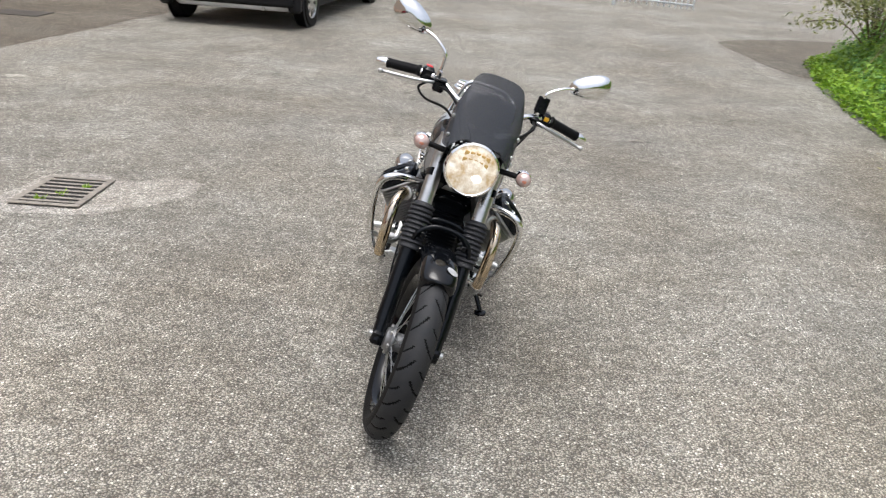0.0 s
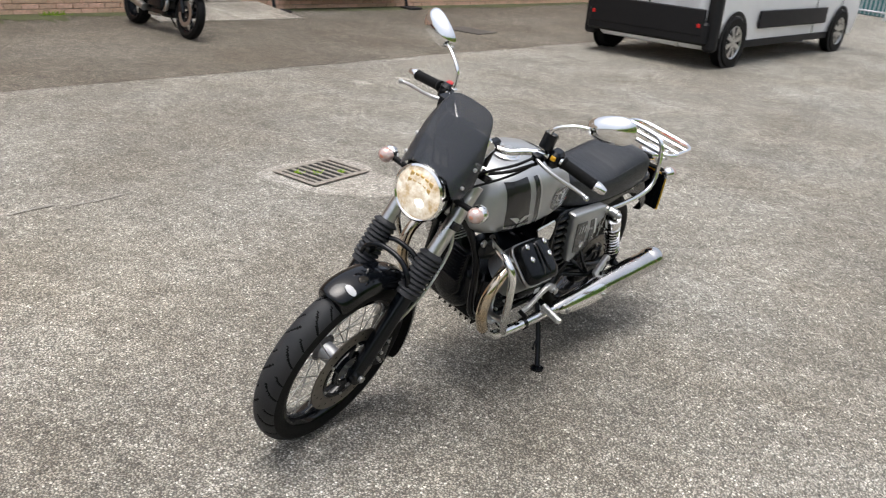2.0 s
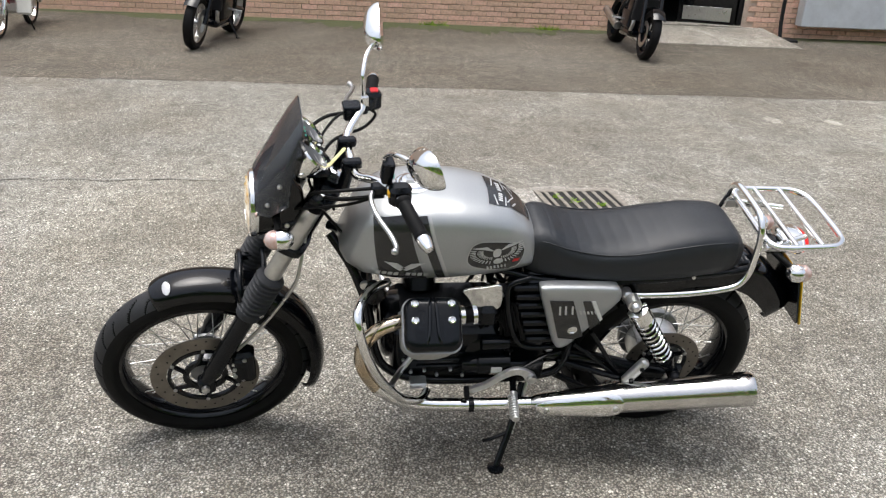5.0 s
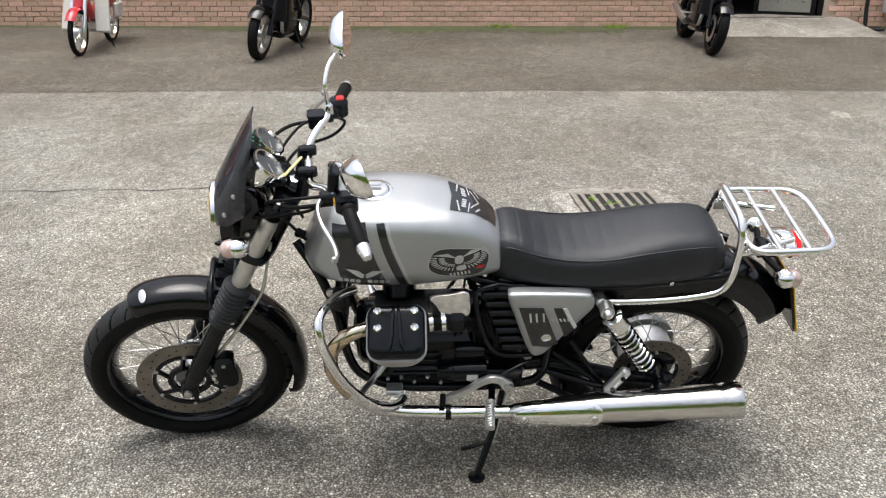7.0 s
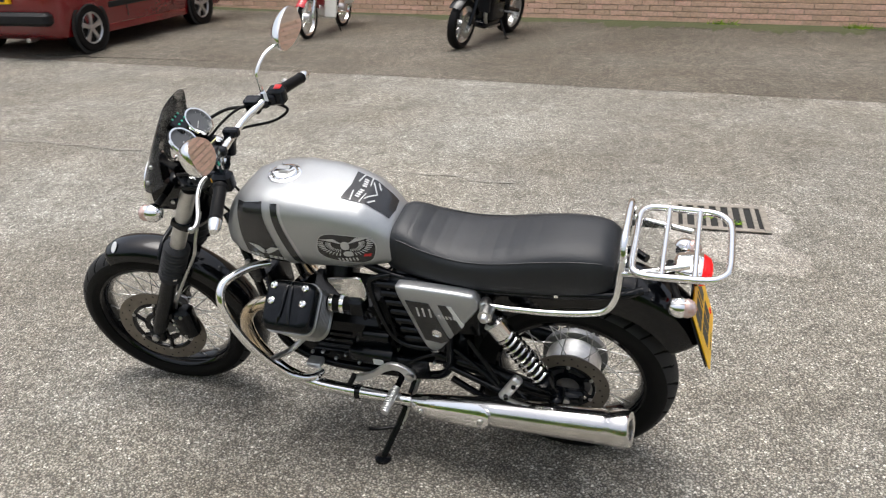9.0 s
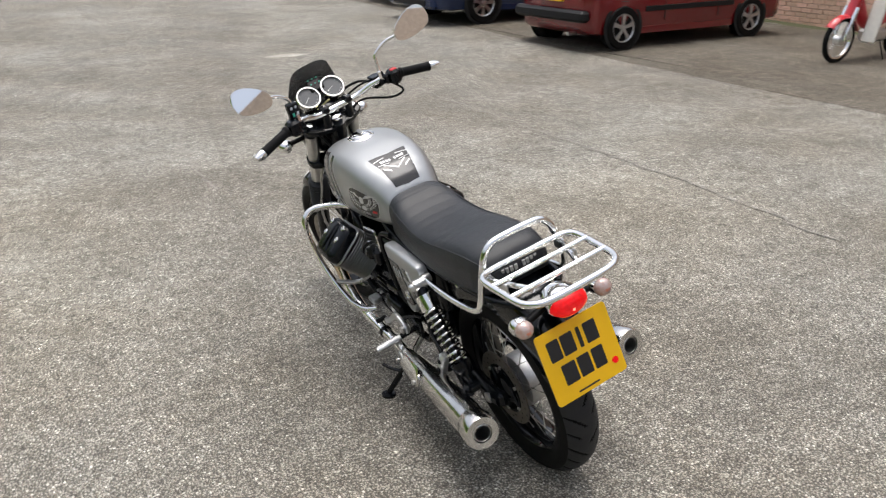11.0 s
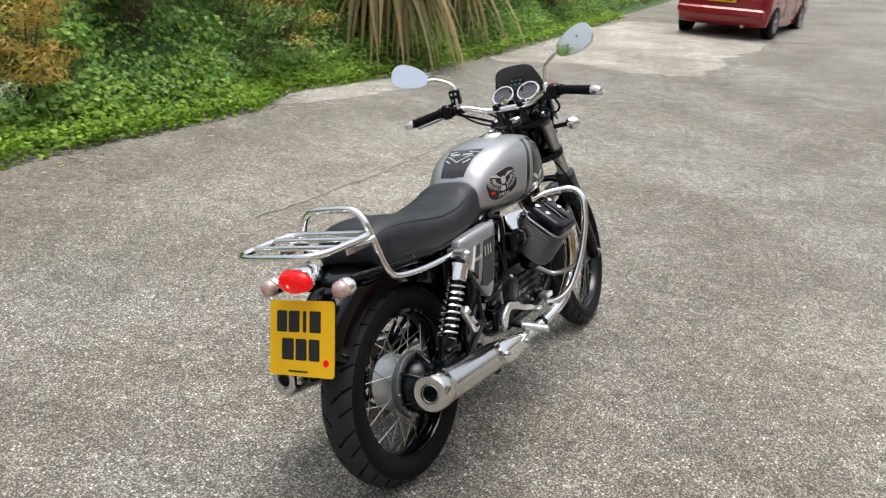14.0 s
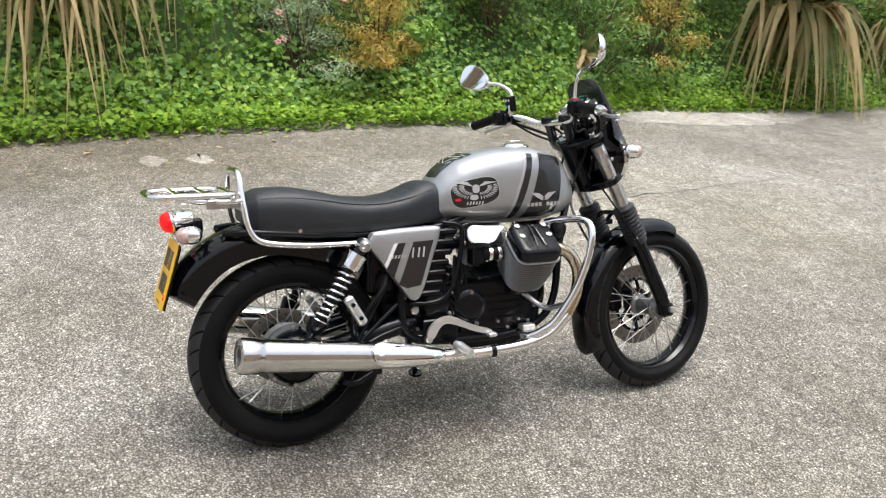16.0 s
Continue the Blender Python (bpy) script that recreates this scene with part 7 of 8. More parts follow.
def roadster(m, label, bodymat, rimmat, seed, lamp=True):
    """A modern parked motorcycle, x ahead from the rear axle's foot."""
    ob = thing("motorcycle", m, label, "motorcycle", "motorcycles along the wall")
    f, r = V(1.42, 0, 0.30), V(0, 0, 0.315)
    mag_wheel(ob, f, 0.30, 0.12, 5, rimmat)
    mag_wheel(ob, r, 0.315, 0.18, 5, rimmat)
    for s in (1, -1):
        part("fork_leg", tube(B(), [(1.42, s * 0.10, 0.30), (1.15, s * 0.10, 0.85)], 0.026, 12), M_SATIN, ob)
        part("brake_disc", lathe(B(), [(0, 0.10), (0, 0.155), (0.005, 0.155), (0.005, 0.10), (0, 0.10)], (1.42, s * 0.07, 0.30), (0, s, 0), 36, False), M_STEEL, ob, "steel brake disc")
        part("caliper", rbox(B(), (1.33, s * 0.085, 0.36), (0.07, 0.05, 0.11), 0.015), M_SATIN, ob)
        part("indicator", ball(B(), (1.14, s * 0.17, 0.82), 0.025, (1.3, 1, 0.8)), M_AMBER, ob, "amber indicator")
        part("swing_arm", tube(B(), [(0.42, s * 0.10, 0.40), (0, s * 0.11, 0.315)], 0.028, 10), M_SATIN, ob)
        part("footpeg", tube(B(), [(0.45, s * 0.12, 0.36), (0.45, s * 0.24, 0.36)], 0.012, 8), M_ALU, ob)
        part("grip", tube(B(), [(1.0, s * 0.20, 1.02), (0.95, s * 0.37, 1.0)], 0.016, 10), M_RUB, ob)
        part("mirror", xf(ball(B(), (0, 0, 0), 0.06, (0.3, 1.1, 0.7)), Matrix.Translation((0.98, s * 0.36, 1.2))), M_SATIN, ob)
        part("mirror_stem", tube(B(), [(0.99, s * 0.2, 1.02), (1.0, s * 0.27, 1.13), (0.985, s * 0.33, 1.19)], 0.007, 8, 3), M_SATIN, ob)
        part("frame_rail", tube(B(), [(1.05, s * 0.05, 0.80), (0.75, s * 0.14, 0.70), (0.45, s * 0.14, 0.50), (0.4, s * 0.13, 0.38)], 0.024, 10, 4), M_SATIN, ob)
    part("handlebar", tube(B(), [(1.0, 0.22, 1.02), (1.05, 0.08, 1.0), (1.05, -0.08, 1.0), (1.0, -0.22, 1.02)], 0.012, 10, 4), M_SATIN, ob)
    mg = B()
    rings = []
    for a in range(40, 175, 9):
        t = radians(a)
        rings.append([V(1.42 + (0.33 - 0.02 * u * u) * math.cos(t), 0.075 * u, 0.30 + (0.33 - 0.02 * u * u) * math.sin(t)) for u in (-1, -0.5, 0, 0.5, 1)] + [V(1.42 + (0.324 - 0.02 * u * u) * math.cos(t), 0.072 * u, 0.30 + (0.324 - 0.02 * u * u) * math.sin(t)) for u in (1, 0.5, 0, -0.5, -1)])
    ringloft(mg, rings)
    part("front_mudguard", mg, M_BLACK, ob)
    part("engine", rbox(rbox(B(), (0.72, 0, 0.40), (0.42, 0.30, 0.26), 0.06), (0.82, 0, 0.58), (0.24, 0.30, 0.22), 0.05), M_SATIN, ob, "dark engine")
    part("radiator", rbox(B(), (1.0, 0, 0.55), (0.05, 0.30, 0.30), 0.02), M_CARBLK, ob)
    part("belly_pan", rbox(B(), (0.75, 0, 0.25), (0.5, 0.26, 0.10), 0.05), bodymat, ob)
    for s in (1, -1):
        part("exhaust", tube(B(), [(0.98, s * 0.10, 0.50), (1.0, s * 0.11, 0.32), (0.85, s * 0.10, 0.22), (0.55, s * 0.10, 0.20)], 0.022, 10, 4), M_STEEL, ob)
    part("silencer", tube(B(), [(0.5, -0.15, 0.26), (0.2, -0.19, 0.34), (-0.05, -0.2, 0.40)], 0.05, 16, 4), M_STEEL, ob, "steel silencer")
    tk = B()
    rings = [[V(x, w * math.copysign(abs(math.cos(a)) ** 0.7, math.cos(a)), z0 + (z1 - z0) * (0.5 + 0.5 * math.copysign(abs(math.sin(a)) ** 0.7, math.sin(a)))) for a in (2 * math.pi * q / 20 for q in range(20))] for x, z0, z1, w in ((1.12, 0.80, 0.90, 0.06), (1.05, 0.74, 0.97, 0.12), (0.9, 0.72, 1.02, 0.15), (0.72, 0.72, 1.0, 0.14), (0.58, 0.74, 0.90, 0.10), (0.53, 0.76, 0.84, 0.06))]
    ringloft(tk, rings)
    part("fuel_tank", tk, bodymat, ob)
    se = B()
    rings = [[V(x, w * math.copysign(abs(math.cos(a)) ** 0.6, math.cos(a)), z0 + (z1 - z0) * (0.5 + 0.5 * math.copysign(abs(math.sin(a)) ** 0.6, math.sin(a)))) for a in (2 * math.pi * q / 18 for q in range(18))] for x, z0, z1, w in ((0.56, 0.76, 0.84, 0.09), (0.4, 0.73, 0.81, 0.14), (0.2, 0.74, 0.83, 0.14), (0.05, 0.78, 0.90, 0.12), (-0.2, 0.84, 0.93, 0.10), (-0.32, 0.87, 0.92, 0.06))]
    ringloft(se, rings)
    part("seat", se, M_SEAT, ob)
    part("headlamp", rbox(B(), (1.2, 0, 0.90), (0.12, 0.18, 0.18), 0.05), M_CARBLK, ob)
    part("lamp_glass", rbox(B(), (1.262, 0, 0.90), (0.02, 0.14, 0.14), 0.05), M_CLEAR, ob)
    part("tail", rbox(B(), (-0.28, 0, 0.80), (0.16, 0.10, 0.06), 0.03), M_REDB, ob)
    part("side_stand", tube(B(), [(0.55, 0.10, 0.30), (0.60, 0.25, 0.075)], 0.012, 8), M_SATIN, ob)
    ft = part("stand_foot", rbox(B(), (0.60, 0.262, 0.066), (0.06, 0.04, 0.012), 0.01), M_SATIN, ob)
    return ob


BL = pose(0, 0, 0, -9, 0, 0)
roadster(put(-8.6, 7.03, -6) @ BL, "black modern motorcycle parked beside the doorway", M_BLACK, M_SATIN, 1)
roadster(put(-8.7, 1.88, -12) @ BL, "black naked motorcycle with grey wheels by the wall", M_SATIN, M_STEEL, 2)

# red and cream moped
mp = thing("moped", put(-8.95, -0.60, 0) @ pose(0, 0, 0, -4, 0, 0), "red and cream step-through moped by the wall", "moped")
for c, nm in (((1.2, 0, 0.275), "front_wheel"), ((0, 0, 0.275), "rear_wheel")):
    w = part(nm, lathe(B(), [(-0.022, 0.225), (-0.033, 0.25), (-0.02, 0.27), (0, 0.276), (0.02, 0.27), (0.033, 0.25), (0.022, 0.225), (-0.022, 0.225)], c, (0, 1, 0), 44, False), M_TYRE, mp, "thin black tyre on a spoked wheel")
    part("rim", lathe(B(), [(-0.02, 0.226), (-0.016, 0.212), (0.016, 0.212), (0.02, 0.226), (-0.02, 0.226)], c, (0, 1, 0), 44, False), M_CHROME, w)
    part("hub", lathe(B(), [(-0.05, 0.03), (-0.045, 0.06), (0.045, 0.06), (0.05, 0.03)], c, (0, 1, 0), 24), M_ALU, w)
    sp = B()
    for i in range(24):
        a = 2 * math.pi * i / 24
        tube(sp, [V(*c) + V(0.055 * math.cos(a + 0.5), 0.04 * (-1) ** i, 0.055 * math.sin(a + 0.5)), V(*c) + V(0.214 * math.cos(a), 0, 0.214 * math.sin(a))], 0.0022, 5)
    part("spokes", sp, M_CHROME, w)
for s in (1, -1):
    part("fork_leg", tube(B(), [(1.2, s * 0.075, 0.275), (1.17, s * 0.075, 0.42), (1.07, s * 0.07, 0.66)], 0.026, 12, 3), M_CHROME, mp, "chrome fork cover")
    part("leg_shield", rbox(B(), (0, 0, 0), (0.05, 0.17, 0.55), 0.03, m=Matrix.Translation((0.86, s * 0.19, 0.52)) @ pose(0, 0, 0, 0, -18, s * 12)), M_CREAM, mp, "cream plastic leg shield")
    part("grip", tube(B(), [(0.93, s * 0.16, 0.98), (0.85, s * 0.33, 0.97)], 0.016, 10), M_RUB, mp)
    part("rear_shock", tube(B(), [(0.03, s * 0.13, 0.30), (0.1, s * 0.13, 0.58)], 0.026, 12), M_CHROME, mp)
    part("indicator", ball(B(), (1.05, s * 0.15, 0.80), 0.03), M_AMBER, mp)
part("fork_cover", tube(B(), [(1.09, 0, 0.55), (1.02, 0, 0.74), (0.95, 0, 0.92)], 0.07, 14, 3), M_MOPED, mp)
mg = B()
rings = []
for a in range(35, 170, 9):
    t = radians(a)
    rings.append([V(1.2 + (0.305 - 0.03 * u * u) * math.cos(t), 0.06 * u, 0.275 + (0.305 - 0.03 * u * u) * math.sin(t)) for u in (-1, -0.5, 0, 0.5, 1)] + [V(1.2 + (0.299 - 0.03 * u * u) * math.cos(t), 0.058 * u, 0.275 + (0.299 - 0.03 * u * u) * math.sin(t)) for u in (1, 0.5, 0, -0.5, -1)])
ringloft(mg, rings)
part("front_mudguard", mg, M_MOPED, mp)
part("headlamp", rbox(B(), (1.02, 0, 0.92), (0.14, 0.2, 0.16), 0.06), M_MOPED, mp)
part("lamp_glass", ball(B(), (1.09, 0, 0.92), 0.065, (0.4, 1, 1)), M_CLEAR, mp)
part("engine", rbox(B(), (0.55, 0, 0.30), (0.36, 0.2, 0.16), 0.06), M_ALU, mp, "grey engine")
part("frame_spine", tube(B(), [(0.98, 0, 0.72), (0.78, 0, 0.46), (0.5, 0, 0.47), (0.2, 0, 0.56)], 0.07, 14, 4), M_MOPED, mp)
part("rear_body", rbox(B(), (0.1, 0, 0.55), (0.5, 0.15, 0.2), 0.07), M_MOPED, mp)
part("seat", rbox(B(), (0.18, 0, 0.72), (0.62, 0.24, 0.10), 0.07), M_SEAT, mp)
part("rear_rack", rbox(B(), (-0.25, 0, 0.72), (0.3, 0.2, 0.02), 0.03), M_CHROME, mp)
part("side_box", rbox(B(), (0.15, 0.16, 0.45), (0.26, 0.06, 0.18), 0.04), M_CREAM, mp)
part("silencer", tube(B(), [(0.5, -0.12, 0.2), (0.2, -0.14, 0.22), (-0.2, -0.14, 0.27)], 0.036, 12, 3), M_CHROME, mp)
part("side_stand", tube(B(), [(0.5, 0.08, 0.25), (0.5, 0.19, 0.0)], 0.010, 8), M_SATIN, mp)

# ---- fence and site clutter at the end of the yard ----
fence = tagged(thing("fence", Matrix.Translation((0, 0, 0)), "grey metal railing fence at the end of the yard", "fence"), kind="")
FP = [(-9, 27.5), (-1.0, 23.6), (1.0, 20.6), (4.3, 18.4)]
for (x0, y0), (x1, y1) in zip(FP, FP[1:]):
    n = int(math.hypot(x1 - x0, y1 - y0) / 0.13)
    for i in range(n + 1):
        x, y = x0 + (x1 - x0) * i / n, y0 + (y1 - y0) * i / n
        if i % 16 == 0:
            part("post", rbox(B(), (x, y, 0.6), (0.07, 0.07, 1.2), 0.01), M_GREYM, fence)
        else:
            part("slat", rbox(B(), (x, y, 0.58), (0.03, 0.012, 0.98), 0.004), M_GREYM, fence)
    for z in (0.18, 1.0):
        part("rail", tube(B(), [(x0, y0, z), (x1, y1, z)], 0.022, 8), M_GREYM, fence)
for x, y, s_, mt, lb in ((-4.4, 26.5, (2.2, 0.5, 1.0), M_TEAL, "teal storage bin behind the railings"), (-0.2, 24.6, (2.0, 0.6, 0.9), M_ORGB, "grey storage crate behind the railings"), (2.4, 21.6, (1.6, 0.7, 1.3), M_ORGB, "grey metal cage at the end of the yard")):
    t = thing("storage_bin", put(x, y, -28), lb, "bin", "bins behind the railings")
    part("bin_body", rbox(B(), (0, 0, s_[2] / 2), s_, 0.04), mt, t)
    part("lid", rbox(B(), (0, 0, s_[2] + 0.03), (s_[0] + 0.05, s_[1] + 0.05, 0.06), 0.03), M_CARBLK, t)
# unseen wall, added to close the yard and the low sky behind it
part_wall = tagged(thing("unseen_end_wall", Matrix.Translation((0, 34, 0)), "plain unseen wall added to close the yard", "building"), kind="structure")
part("wall", rbox(B(), (0, 0, 3.0), (46, 0.4, 6.2), 0.02), M_MORTAR, part_wall)

# ---- planted bank beside the lane ----
rng = np.random.default_rng(7)
EDGE = [(-60, 7.5), (-30, 6.6), (-17, 5.0), (-12, 4.75), (-6.5, 4.55), (-3.4, 4.45), (-0.8, 4.75), (0.1, 4.35), (1.7, 4.3), (3.4, 4.2), (5.0, 3.95), (8.2, 4.05), (10, 4.3), (12.2, 4.8), (13.2, 7.6), (16.3, 11.0), (30, 15.0)]


def edge(y):
    return np.interp(y, [e[0] for e in EDGE], [e[1] for e in EDGE])


def bank_h(d, y):
    """Height of the bank d metres behind its edge."""
    base = 2.5 / (1 + np.exp(-(d - 1.25) * 2.6)) - 0.094
    return base + 0.18 * np.sin(y * 1.7 + d * 2) * np.clip(d, 0, 1) + 0.12 * np.sin(y * 3.9 + 1) * np.clip(d, 0, 1)


def gzv(y):
    return np.array([gz(0, v) for v in np.atleast_1d(y)])


yy = np.concatenate([np.linspace(-60, -18, 22), np.linspace(-17, 17, 120), np.linspace(18, 30, 8)])
dd = np.array([0, 0.15, 0.35, 0.6, 0.9, 1.2, 1.5, 1.9, 2.4, 3.2, 6.0, 9.0])
verts, faces = [], []
for y in yy:
    e, g = edge(y), gz(0, y)
    for d in dd:
        jig = 0.12 * math.sin(y * 5.1 + d * 7) * min(1, d)
        verts.append((e + d + jig * 0.5, y, g + (float(bank_h(d, y)) if d > 0.01 else -0.01)))
m_ = len(dd)
for i in range(len(yy) - 1):
    for j in range(m_ - 1):
        faces.append((i * m_ + j, i * m_ + j + 1, (i + 1) * m_ + j + 1, (i + 1) * m_ + j))
me = bpy.data.meshes.new("bank")
me.from_pydata(verts, [], faces)
me.materials.append(M_SOIL)
me.polygons.foreach_set("use_smooth", [True] * len(faces))
tagged(new("bank", me), "earth bank under the hedge", "bank", kind="structure")


def leaf_mesh(name, P, N, size, mat, label, category, lobes="ivy", kind="stuff", droop=0.3):
    """Many small folded leaves at points P facing N, joined into one mesh."""
    n = len(P)
    N = N / np.linalg.norm(N, axis=1)[:, None]
    ref = rng.normal(size=(n, 3))
    ref[:, 2] -= droop * 2
    T = ref - N * (ref * N).sum(1)[:, None]
    T /= np.linalg.norm(T, axis=1)[:, None]
    S = np.cross(N, T)
    if lobes == "ivy":
        shape = [(0, -0.35, 0.0), (0.42, -0.30, 0.05), (0.50, 0.12, 0.10), (0.22, 0.30, 0.04), (0, 0.72, -0.06), (-0.22, 0.30, 0.04), (-0.50, 0.12, 0.10), (-0.42, -0.30, 0.05)]
        tris = [(0, 1, 2), (0, 2, 3), (0, 3, 4), (0, 4, 5), (0, 5, 6), (0, 6, 7)]
    else:
        shape = [(0, -0.5, 0), (0.17, 0.0, 0.05), (0, 0.6, -0.08), (-0.17, 0.0, 0.05)]
        tris = [(0, 1, 2), (0, 2, 3)]
    sh = np.array(shape)
    sz = size * rng.uniform(0.6, 1.35, n)
    v = P[:, None, :] + sz[:, None, None] * (S[:, None, :] * sh[None, :, 0:1] + T[:, None, :] * sh[None, :, 1:2] + N[:, None, :] * sh[None, :, 2:3])
    k = len(shape)
    idx = (np.arange(n) * k)[:, None, None] + np.array(tris)[None]
    me = bpy.data.meshes.new(name)
    me.from_pydata(v.reshape(-1, 3).tolist(), [], idx.reshape(-1, 3).tolist())
    me.materials.append(mat)
    me.polygons.foreach_set("use_smooth", [True] * (n * len(tris)))
    return tagged(new(name, me), label, category, kind=kind)


def bank_points(n, y0, y1, d0, d1, lift=0.05, bias=1.0):
    y = rng.uniform(y0, y1, n)
    d = d0 + (d1 - d0) * rng.random(n) ** bias
    z = np.maximum(bank_h(d, y), 0.01)
    gr = (bank_h(d + 0.05, y) - z) / 0.05
    N = np.stack([-gr, rng.normal(0, 0.35, n), np.ones(n)], 1)
    N /= np.linalg.norm(N, axis=1)[:, None]
    P = np.stack([edge(y) + d, y, gzv(y) + z], 1) + N * (lift * rng.random(n))[:, None]
    N = N + rng.normal(0, 0.45, (n, 3)) + np.array([-0.35, 0, 0.25])
    return P, N


def clumps(n_clump, per, y0, y1, d0, d1, rad, lift):
    """Leafy tufts that stand out from the bank unevenly."""
    C, _ = bank_points(n_clump, y0, y1, d0, d1, lift)
    r = rad * rng.uniform(0.6, 1.4, n_clump)
    q = rng.normal(size=(n_clump, per, 3))
    q /= np.linalg.norm(q, axis=2)[:, :, None]
    P = C[:, None, :] + q * (r[:, None] * rng.random((n_clump, per)) ** 0.4)[:, :, None] * np.array([0.9, 1.1, 0.9])
    N = q + np.array([-0.3, 0, 0.35]) + rng.normal(0, 0.4, q.shape)
    return P.reshape(-1, 3), N.reshape(-1, 3)


P, N = bank_points(34000, -12, 12.4, -0.22, 0.6, 0.14, 1.0)
keep = rng.random(len(P)) < np.where(P[:, 1] < -2.5, 0.55, 1.0)
leaf_mesh("ground_ivy", P[keep], N[keep], 0.041, M_IVYB, "bright green ground ivy along the tarmac edge", "ivy")
P, N = bank_points(82000, -18, 12.4, 0.2, 2.5, 0.26, 0.85)
leaf_mesh("ivy", P, N, 0.042, M_IVY, "green ivy covering the bank", "ivy")
P, N = clumps(330, 150, -18, 10, 0.7, 2.6, 0.19, 0.42)
leaf_mesh("climbing_ivy", P, N, 0.046, M_IVY, "leafy green climber on the upper bank", "ivy")
P, N = clumps(520, 170, -20, 12, 0.9, 2.7, 0.20, 0.38)
leaf_mesh("hedge_foliage", P, N, 0.06, M_SHRUB, "dark green shrubs over the bank", "hedge", "long")
P, N = clumps(160, 90, -50, -16, 0.3, 2.8, 0.32, 0.3)
leaf_mesh("hedge_foliage", P, N, 0.13, M_SHRUB, "dark green hedge far along the lane", "hedge", "long")
P, N = clumps(60, 90, 10, 20, 0.1, 2.4, 0.30, 0.25)
leaf_mesh("hedge_foliage", P, N, 0.11, M_IVY, "green bushes at the end of the bank", "hedge", "long")


def shrub(x, y, h, rad, n, mat, leaf, label, tilt=0.0, lobes="long"):
    """A bush with stems and many small leaves."""
    g = gz(x, y)
    e = float(edge(y))
    base = g + (float(bank_h(x - e, y)) if x > e else 0) - 0.05
    ob = thing("shrub", Matrix.Translation((x, y, base)), label, "shrub")
    bm = B()
    pts = []
    for i in range(22):
        a = random.uniform(0, 2 * math.pi)
        up = random.uniform(0.12, 1.0)
        out = rad * random.uniform(0.35, 1.15) * (1.25 - 0.45 * up)
        tip = V(math.cos(a) * out - tilt, math.sin(a) * out, h * up)
        mid = tip * 0.5 + V(0, 0, h * 0.15)
        tube(bm, [(0, 0, 0), mid, tip], 0.008, 5, 3)
        pts += [mid + (tip - mid) * t for t in (0.3, 0.7, 1.0)]
    part("branchwork", bm, M_WOOD, ob)
    C = np.array([tuple(p) for p in pts])
    per = n // len(pts)
    q = rng.normal(size=(len(pts), per, 3))
    P = (C[:, None, :] + q * rad * np.array([0.2, 0.22, 0.09])).reshape(-1, 3)
    N = (q + np.array([-0.4, 0, 0.6])).reshape(-1, 3)
    lf = leaf_mesh("foliage", P, N, leaf, mat, "", "", lobes, "")
    lf.parent = ob
    return ob


shrub(4.9, 1.9, 1.15, 0.46, 5000, M_ORANGE, 0.045, "orange-tinted shrub on the ivy bank")
shrub(5.2, -1.5, 1.45, 0.5, 4000, M_ORANGE, 0.045, "golden leaved shrub above the bank")
sage = shrub(4.9, 2.65, 1.0, 0.42, 3200, M_SAGE, 0.04, "grey-green shrub with pink flowers on the bank")
for i in range(7):
    a = random.uniform(2.2, 4.1)
    bm = B()
    for k in range(5):
        ball(bm, (0.02 * math.cos(k * 1.26), 0.02 * math.sin(k * 1.26), 0), 0.013, (1, 1, 0.5))
    xf(bm, Matrix.Translation((0.45 * math.cos(a), 0.5 * math.sin(a), random.uniform(0.45, 0.95))) @ pose(0, 0, 0, random.uniform(-60, 60), random.uniform(-90, 0), 0))
    part("flower", bm, M_PINK, sage)
shrub(5.1, -0.6, 1.3, 0.6, 2600, M_SHRUB, 0.07, "dark evergreen shrub over the bank")
shrub(5.2, 0.6, 1.4, 0.6, 2600, M_SHRUB, 0.07, "dark evergreen shrub over the bank")
shrub(5.2, -6.6, 1.3, 0.7, 2600, M_SHRUB, 0.07, "dark evergreen shrub beyond the flax")
shrub(5.3, -9.5, 1.2, 0.7, 2200, M_ORANGE, 0.06, "brown tinted shrub far along the bank")
shrub(5.1, 11.3, 1.3, 0.7, 2600, M_FLAX, 0.07, "yellow-green bush at the end of the bank")


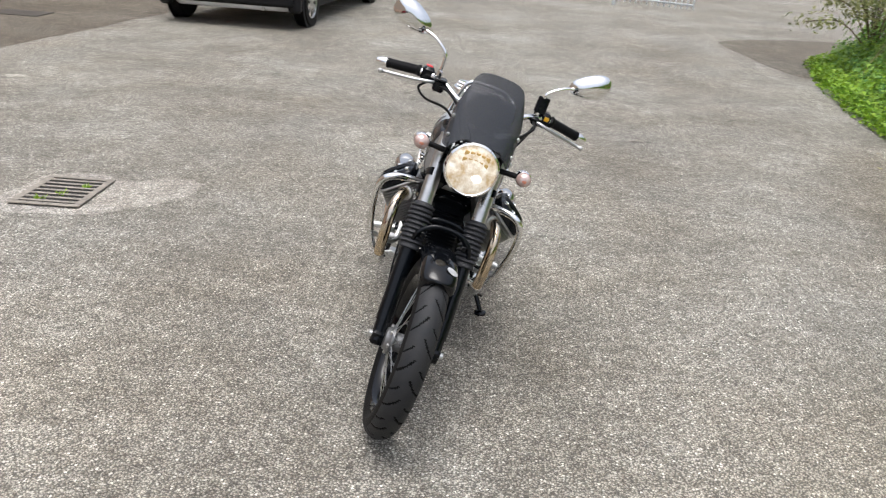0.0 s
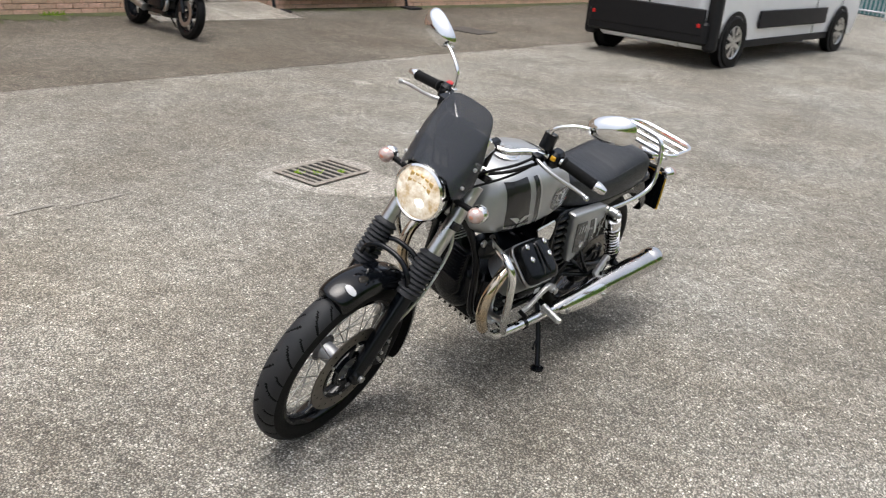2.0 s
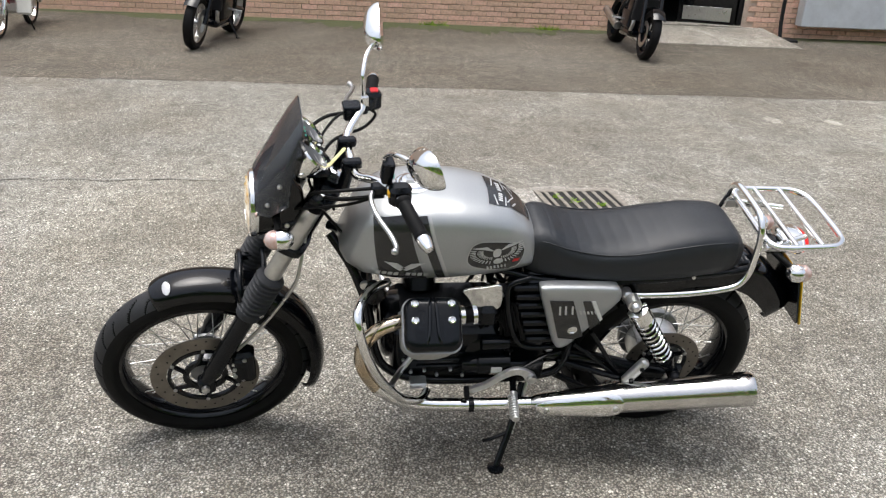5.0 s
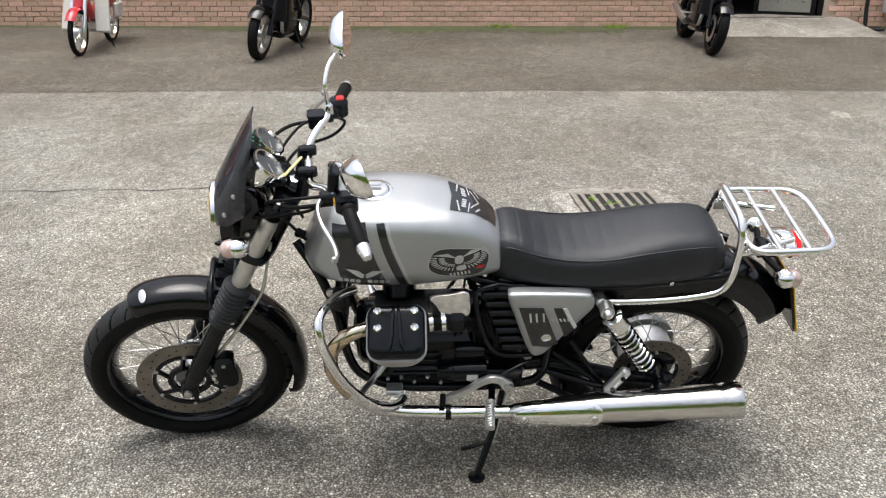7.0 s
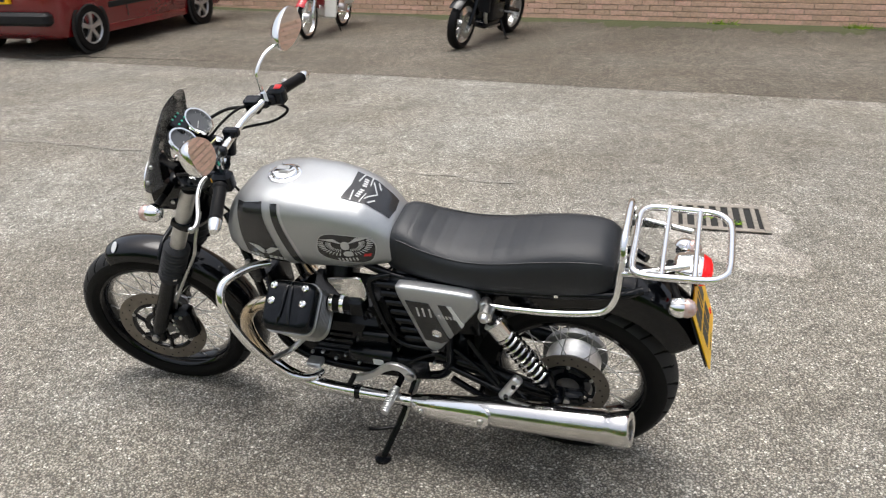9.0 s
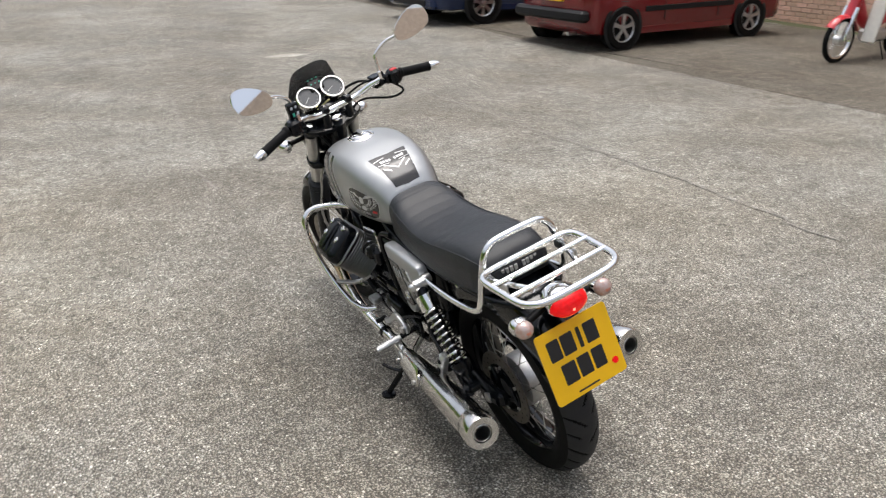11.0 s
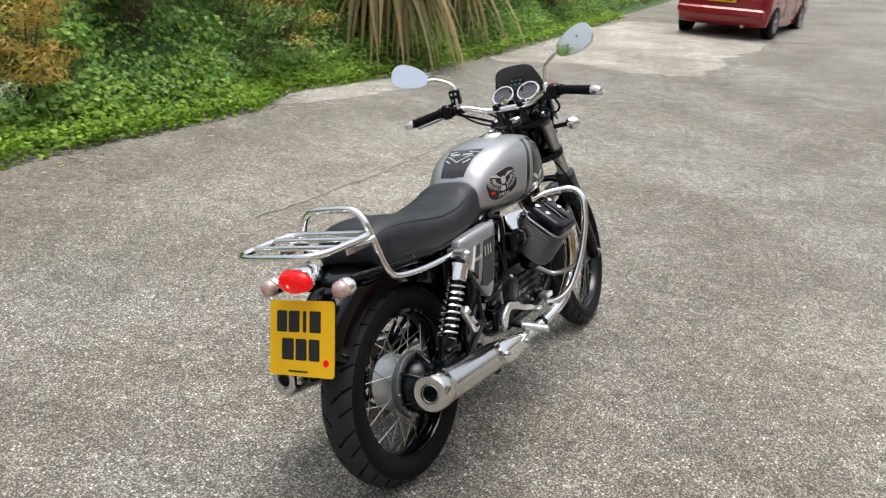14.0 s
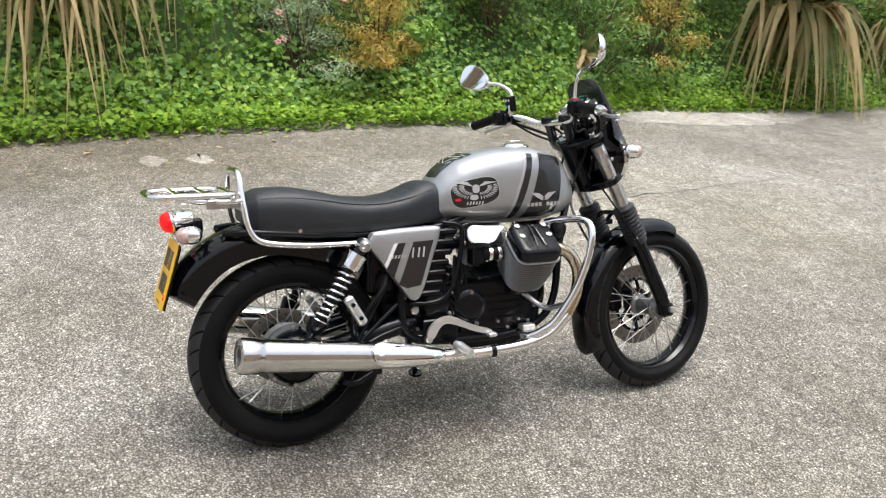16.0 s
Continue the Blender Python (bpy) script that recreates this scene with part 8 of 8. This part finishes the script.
def flax(x, y, z0, n, length, label, dead=0.45, lean=-0.25, thin=1.0):
    """A clump of long strap leaves that arch over, dead ones hanging."""
    ob = thing("flax_plant", Matrix.Translation((x, y, gz(x, y) + z0)), label, "flax plant", "flax on the bank")
    for nm, mat, cnt, droop in (("foliage", M_FLAX, int(n * (1 - dead)), 1.0), ("dead_foliage", M_STRAW, int(n * dead), 1.9)):
        bm = B()
        for i in range(cnt):
            a = random.uniform(0, 2 * math.pi)
            out = random.uniform(0.3, 0.85)
            dx, dy = math.cos(a) * out + lean, math.sin(a) * out
            ln = length * random.uniform(0.6, 1.1)
            w = random.uniform(0.012, 0.026) * thin
            side = V(-dy, dx, 0).normalized()
            org = V(random.gauss(0, 0.14), random.gauss(0, 0.2), 0)
            prev = None
            for k in range(8):
                t = k / 7
                p = org + V(dx * ln * t * 0.75, dy * ln * t * 0.75, ln * (0.95 * t - (0.55 * droop + 0.3 * out) * t * t * t if droop < 1.5 else 0.62 * t - 1.32 * t * t))
                ww = w * (1 - t ** 3) + 0.001
                tw = side * math.cos(t * 0.9) + V(0, 0, 1) * math.sin(t * 0.9) * 0.4
                cur = (bm.verts.new(p - tw * ww), bm.verts.new(p + V(0, 0, -ww * 0.35)), bm.verts.new(p + tw * ww))
                if prev:
                    bm.faces.new((prev[0], prev[1], cur[1], cur[0]))
                    bm.faces.new((prev[1], prev[2], cur[2], cur[1]))
                prev = cur
        part(nm, bm, mat, ob, "straw-coloured dead strap leaves" if mat is M_STRAW else "long green strap leaves")
    return ob


flax(5.0, -3.2, 1.05, 300, 1.75, "large flax clump with straw-coloured hanging dead leaves", 0.45, thin=2.1)
flax(5.1, -5.2, 0.85, 180, 1.4, "flax clump with straw-coloured leaves", 0.4)
flax(4.95, 4.45, 1.15, 170, 1.5, "flax clump with long dead leaves hanging over the ivy", 0.7, thin=1.1)
flax(5.0, 8.6, 0.5, 110, 1.2, "green flax clump near the yard edge", 0.25)
flax(5.3, 10.2, 0.6, 120, 1.3, "green flax clump at the end of the bank", 0.25)
flax(4.9, 3.55, 1.55, 44, 1.35, "thin flax with long dead straps arching over the ivy", 0.8, thin=0.85)
# fallen leaves
lv = B()
for i in range(340):
    y = random.uniform(-8, 7)
    x = float(edge(y)) - abs(random.gauss(0.05, 0.35))
    a, r = random.uniform(0, 6.28), random.uniform(0.012, 0.03)
    z = gz(0, y) + 0.008
    lv.faces.new([lv.verts.new((x + math.cos(a + t) * r * k, y + math.sin(a + t) * r * k, z + random.uniform(0, 0.008))) for t, k in ((0, 1.4), (1.6, 0.6), (3.1, 1.2), (4.7, 0.6))])
tagged(part("fallen_leaves", lv, M_STRAW), "dry fallen leaves along the bank", "leaves", kind="stuff")
tr = tagged(thing("trees_behind", Matrix.Translation((0, 0, 0)), "dark trees behind the planted bank", "trees"), kind="")
n_ = 4500
y = rng.uniform(-45, 22, n_)
x = edge(y) + rng.uniform(2.2, 4.5, n_)
z = rng.uniform(1.8, 4.6, n_)
P = np.stack([x, y, z - 0.5 * np.abs(np.sin(y * 0.7)) * (z > 4)], 1)
ob = leaf_mesh("crown", P, rng.normal(size=(n_, 3)) + np.array([-0.6, 0, 0.4]), 0.33, M_SHRUB, "", "", "long", "")
ob.parent = tr
tb = B()
for i in range(14):
    yb = -42 + i * 4.5
    xb = float(edge(yb)) + 3.4
    tube(tb, [(xb, yb, 1.5), (xb + random.gauss(0, 0.2), yb, 3.5), (xb + random.gauss(0, 0.4), yb + random.gauss(0, 0.4), 6.0)], 0.11, 8, 3)
part("trunk", tb, M_WOOD, tr)

# ---- bricks of the wall: the nearest as pieces of their own, the rest joined ----
BW, BH, GAP = 0.215, 0.065, 0.010


def brick_mesh():
    bm = B()
    vs = []
    for y, k in ((-0.02, 1.0), (0.008, 1.0), (0.011, 0.0)):
        i = 0.003 if k == 0 else 0
        vs.append([bm.verts.new((sx * (BW / 2 - i), y, sz * (BH / 2 - i))) for sx, sz in ((-1, -1), (1, -1), (1, 1), (-1, 1))])
    for a, b in zip(vs, vs[1:]):
        for i in range(4):
            bm.faces.new((a[i], a[(i + 1) % 4], b[(i + 1) % 4], b[i]))
    bm.faces.new(vs[-1])
    me = bpy.data.meshes.new("brick")
    bmesh.ops.recalc_face_normals(bm, faces=bm.faces)
    bm.to_mesh(me)
    bm.free()
    me.materials.append(M_BRICK)
    return me


bmesh_brick = brick_mesh()
vbase = [tuple(v.co) for v in bmesh_brick.vertices]
fbase = [tuple(p.vertices) for p in bmesh_brick.polygons]
vs, fs_, count = [], [], 0
for row in range(22):
    z = 0.035 + row * (BH + GAP)
    off = (row % 2) * 0.1125
    for i in range(int(L / (BW + GAP))):
        a = 0.12 + off + i * (BW + GAP)
        if a > L - 0.1 or (DOOR0 - 0.12 < a < DOOR1 + 0.12):
            continue
        jx, jy = random.uniform(-0.002, 0.002), random.uniform(-0.002, 0.0015)
        yw = WALL_A.y + WD.y * a
        if 3.3 < yw < 8.3 and row < 13 and count < 290:
            ob = new("brick", bmesh_brick)
            ob.parent = wall
            ob.matrix_basis = Matrix.Translation((a + jx, jy - 0.008, z)) @ pose(0, 0, 0, 0, random.uniform(-0.4, 0.4), 0)
            count += 1
        else:
            k = len(vs)
            vs += [(x + a + jx, y + jy - 0.008, q + z) for x, y, q in vbase]
            fs_ += [tuple(k + j for j in f) for f in fbase]
me = bpy.data.meshes.new("brickwork")
me.from_pydata(vs, [], fs_)
me.materials.append(M_BRICKJ)
ob = new("brickwork", me)
ob.parent = wall
ob["kind"] = "stuff"
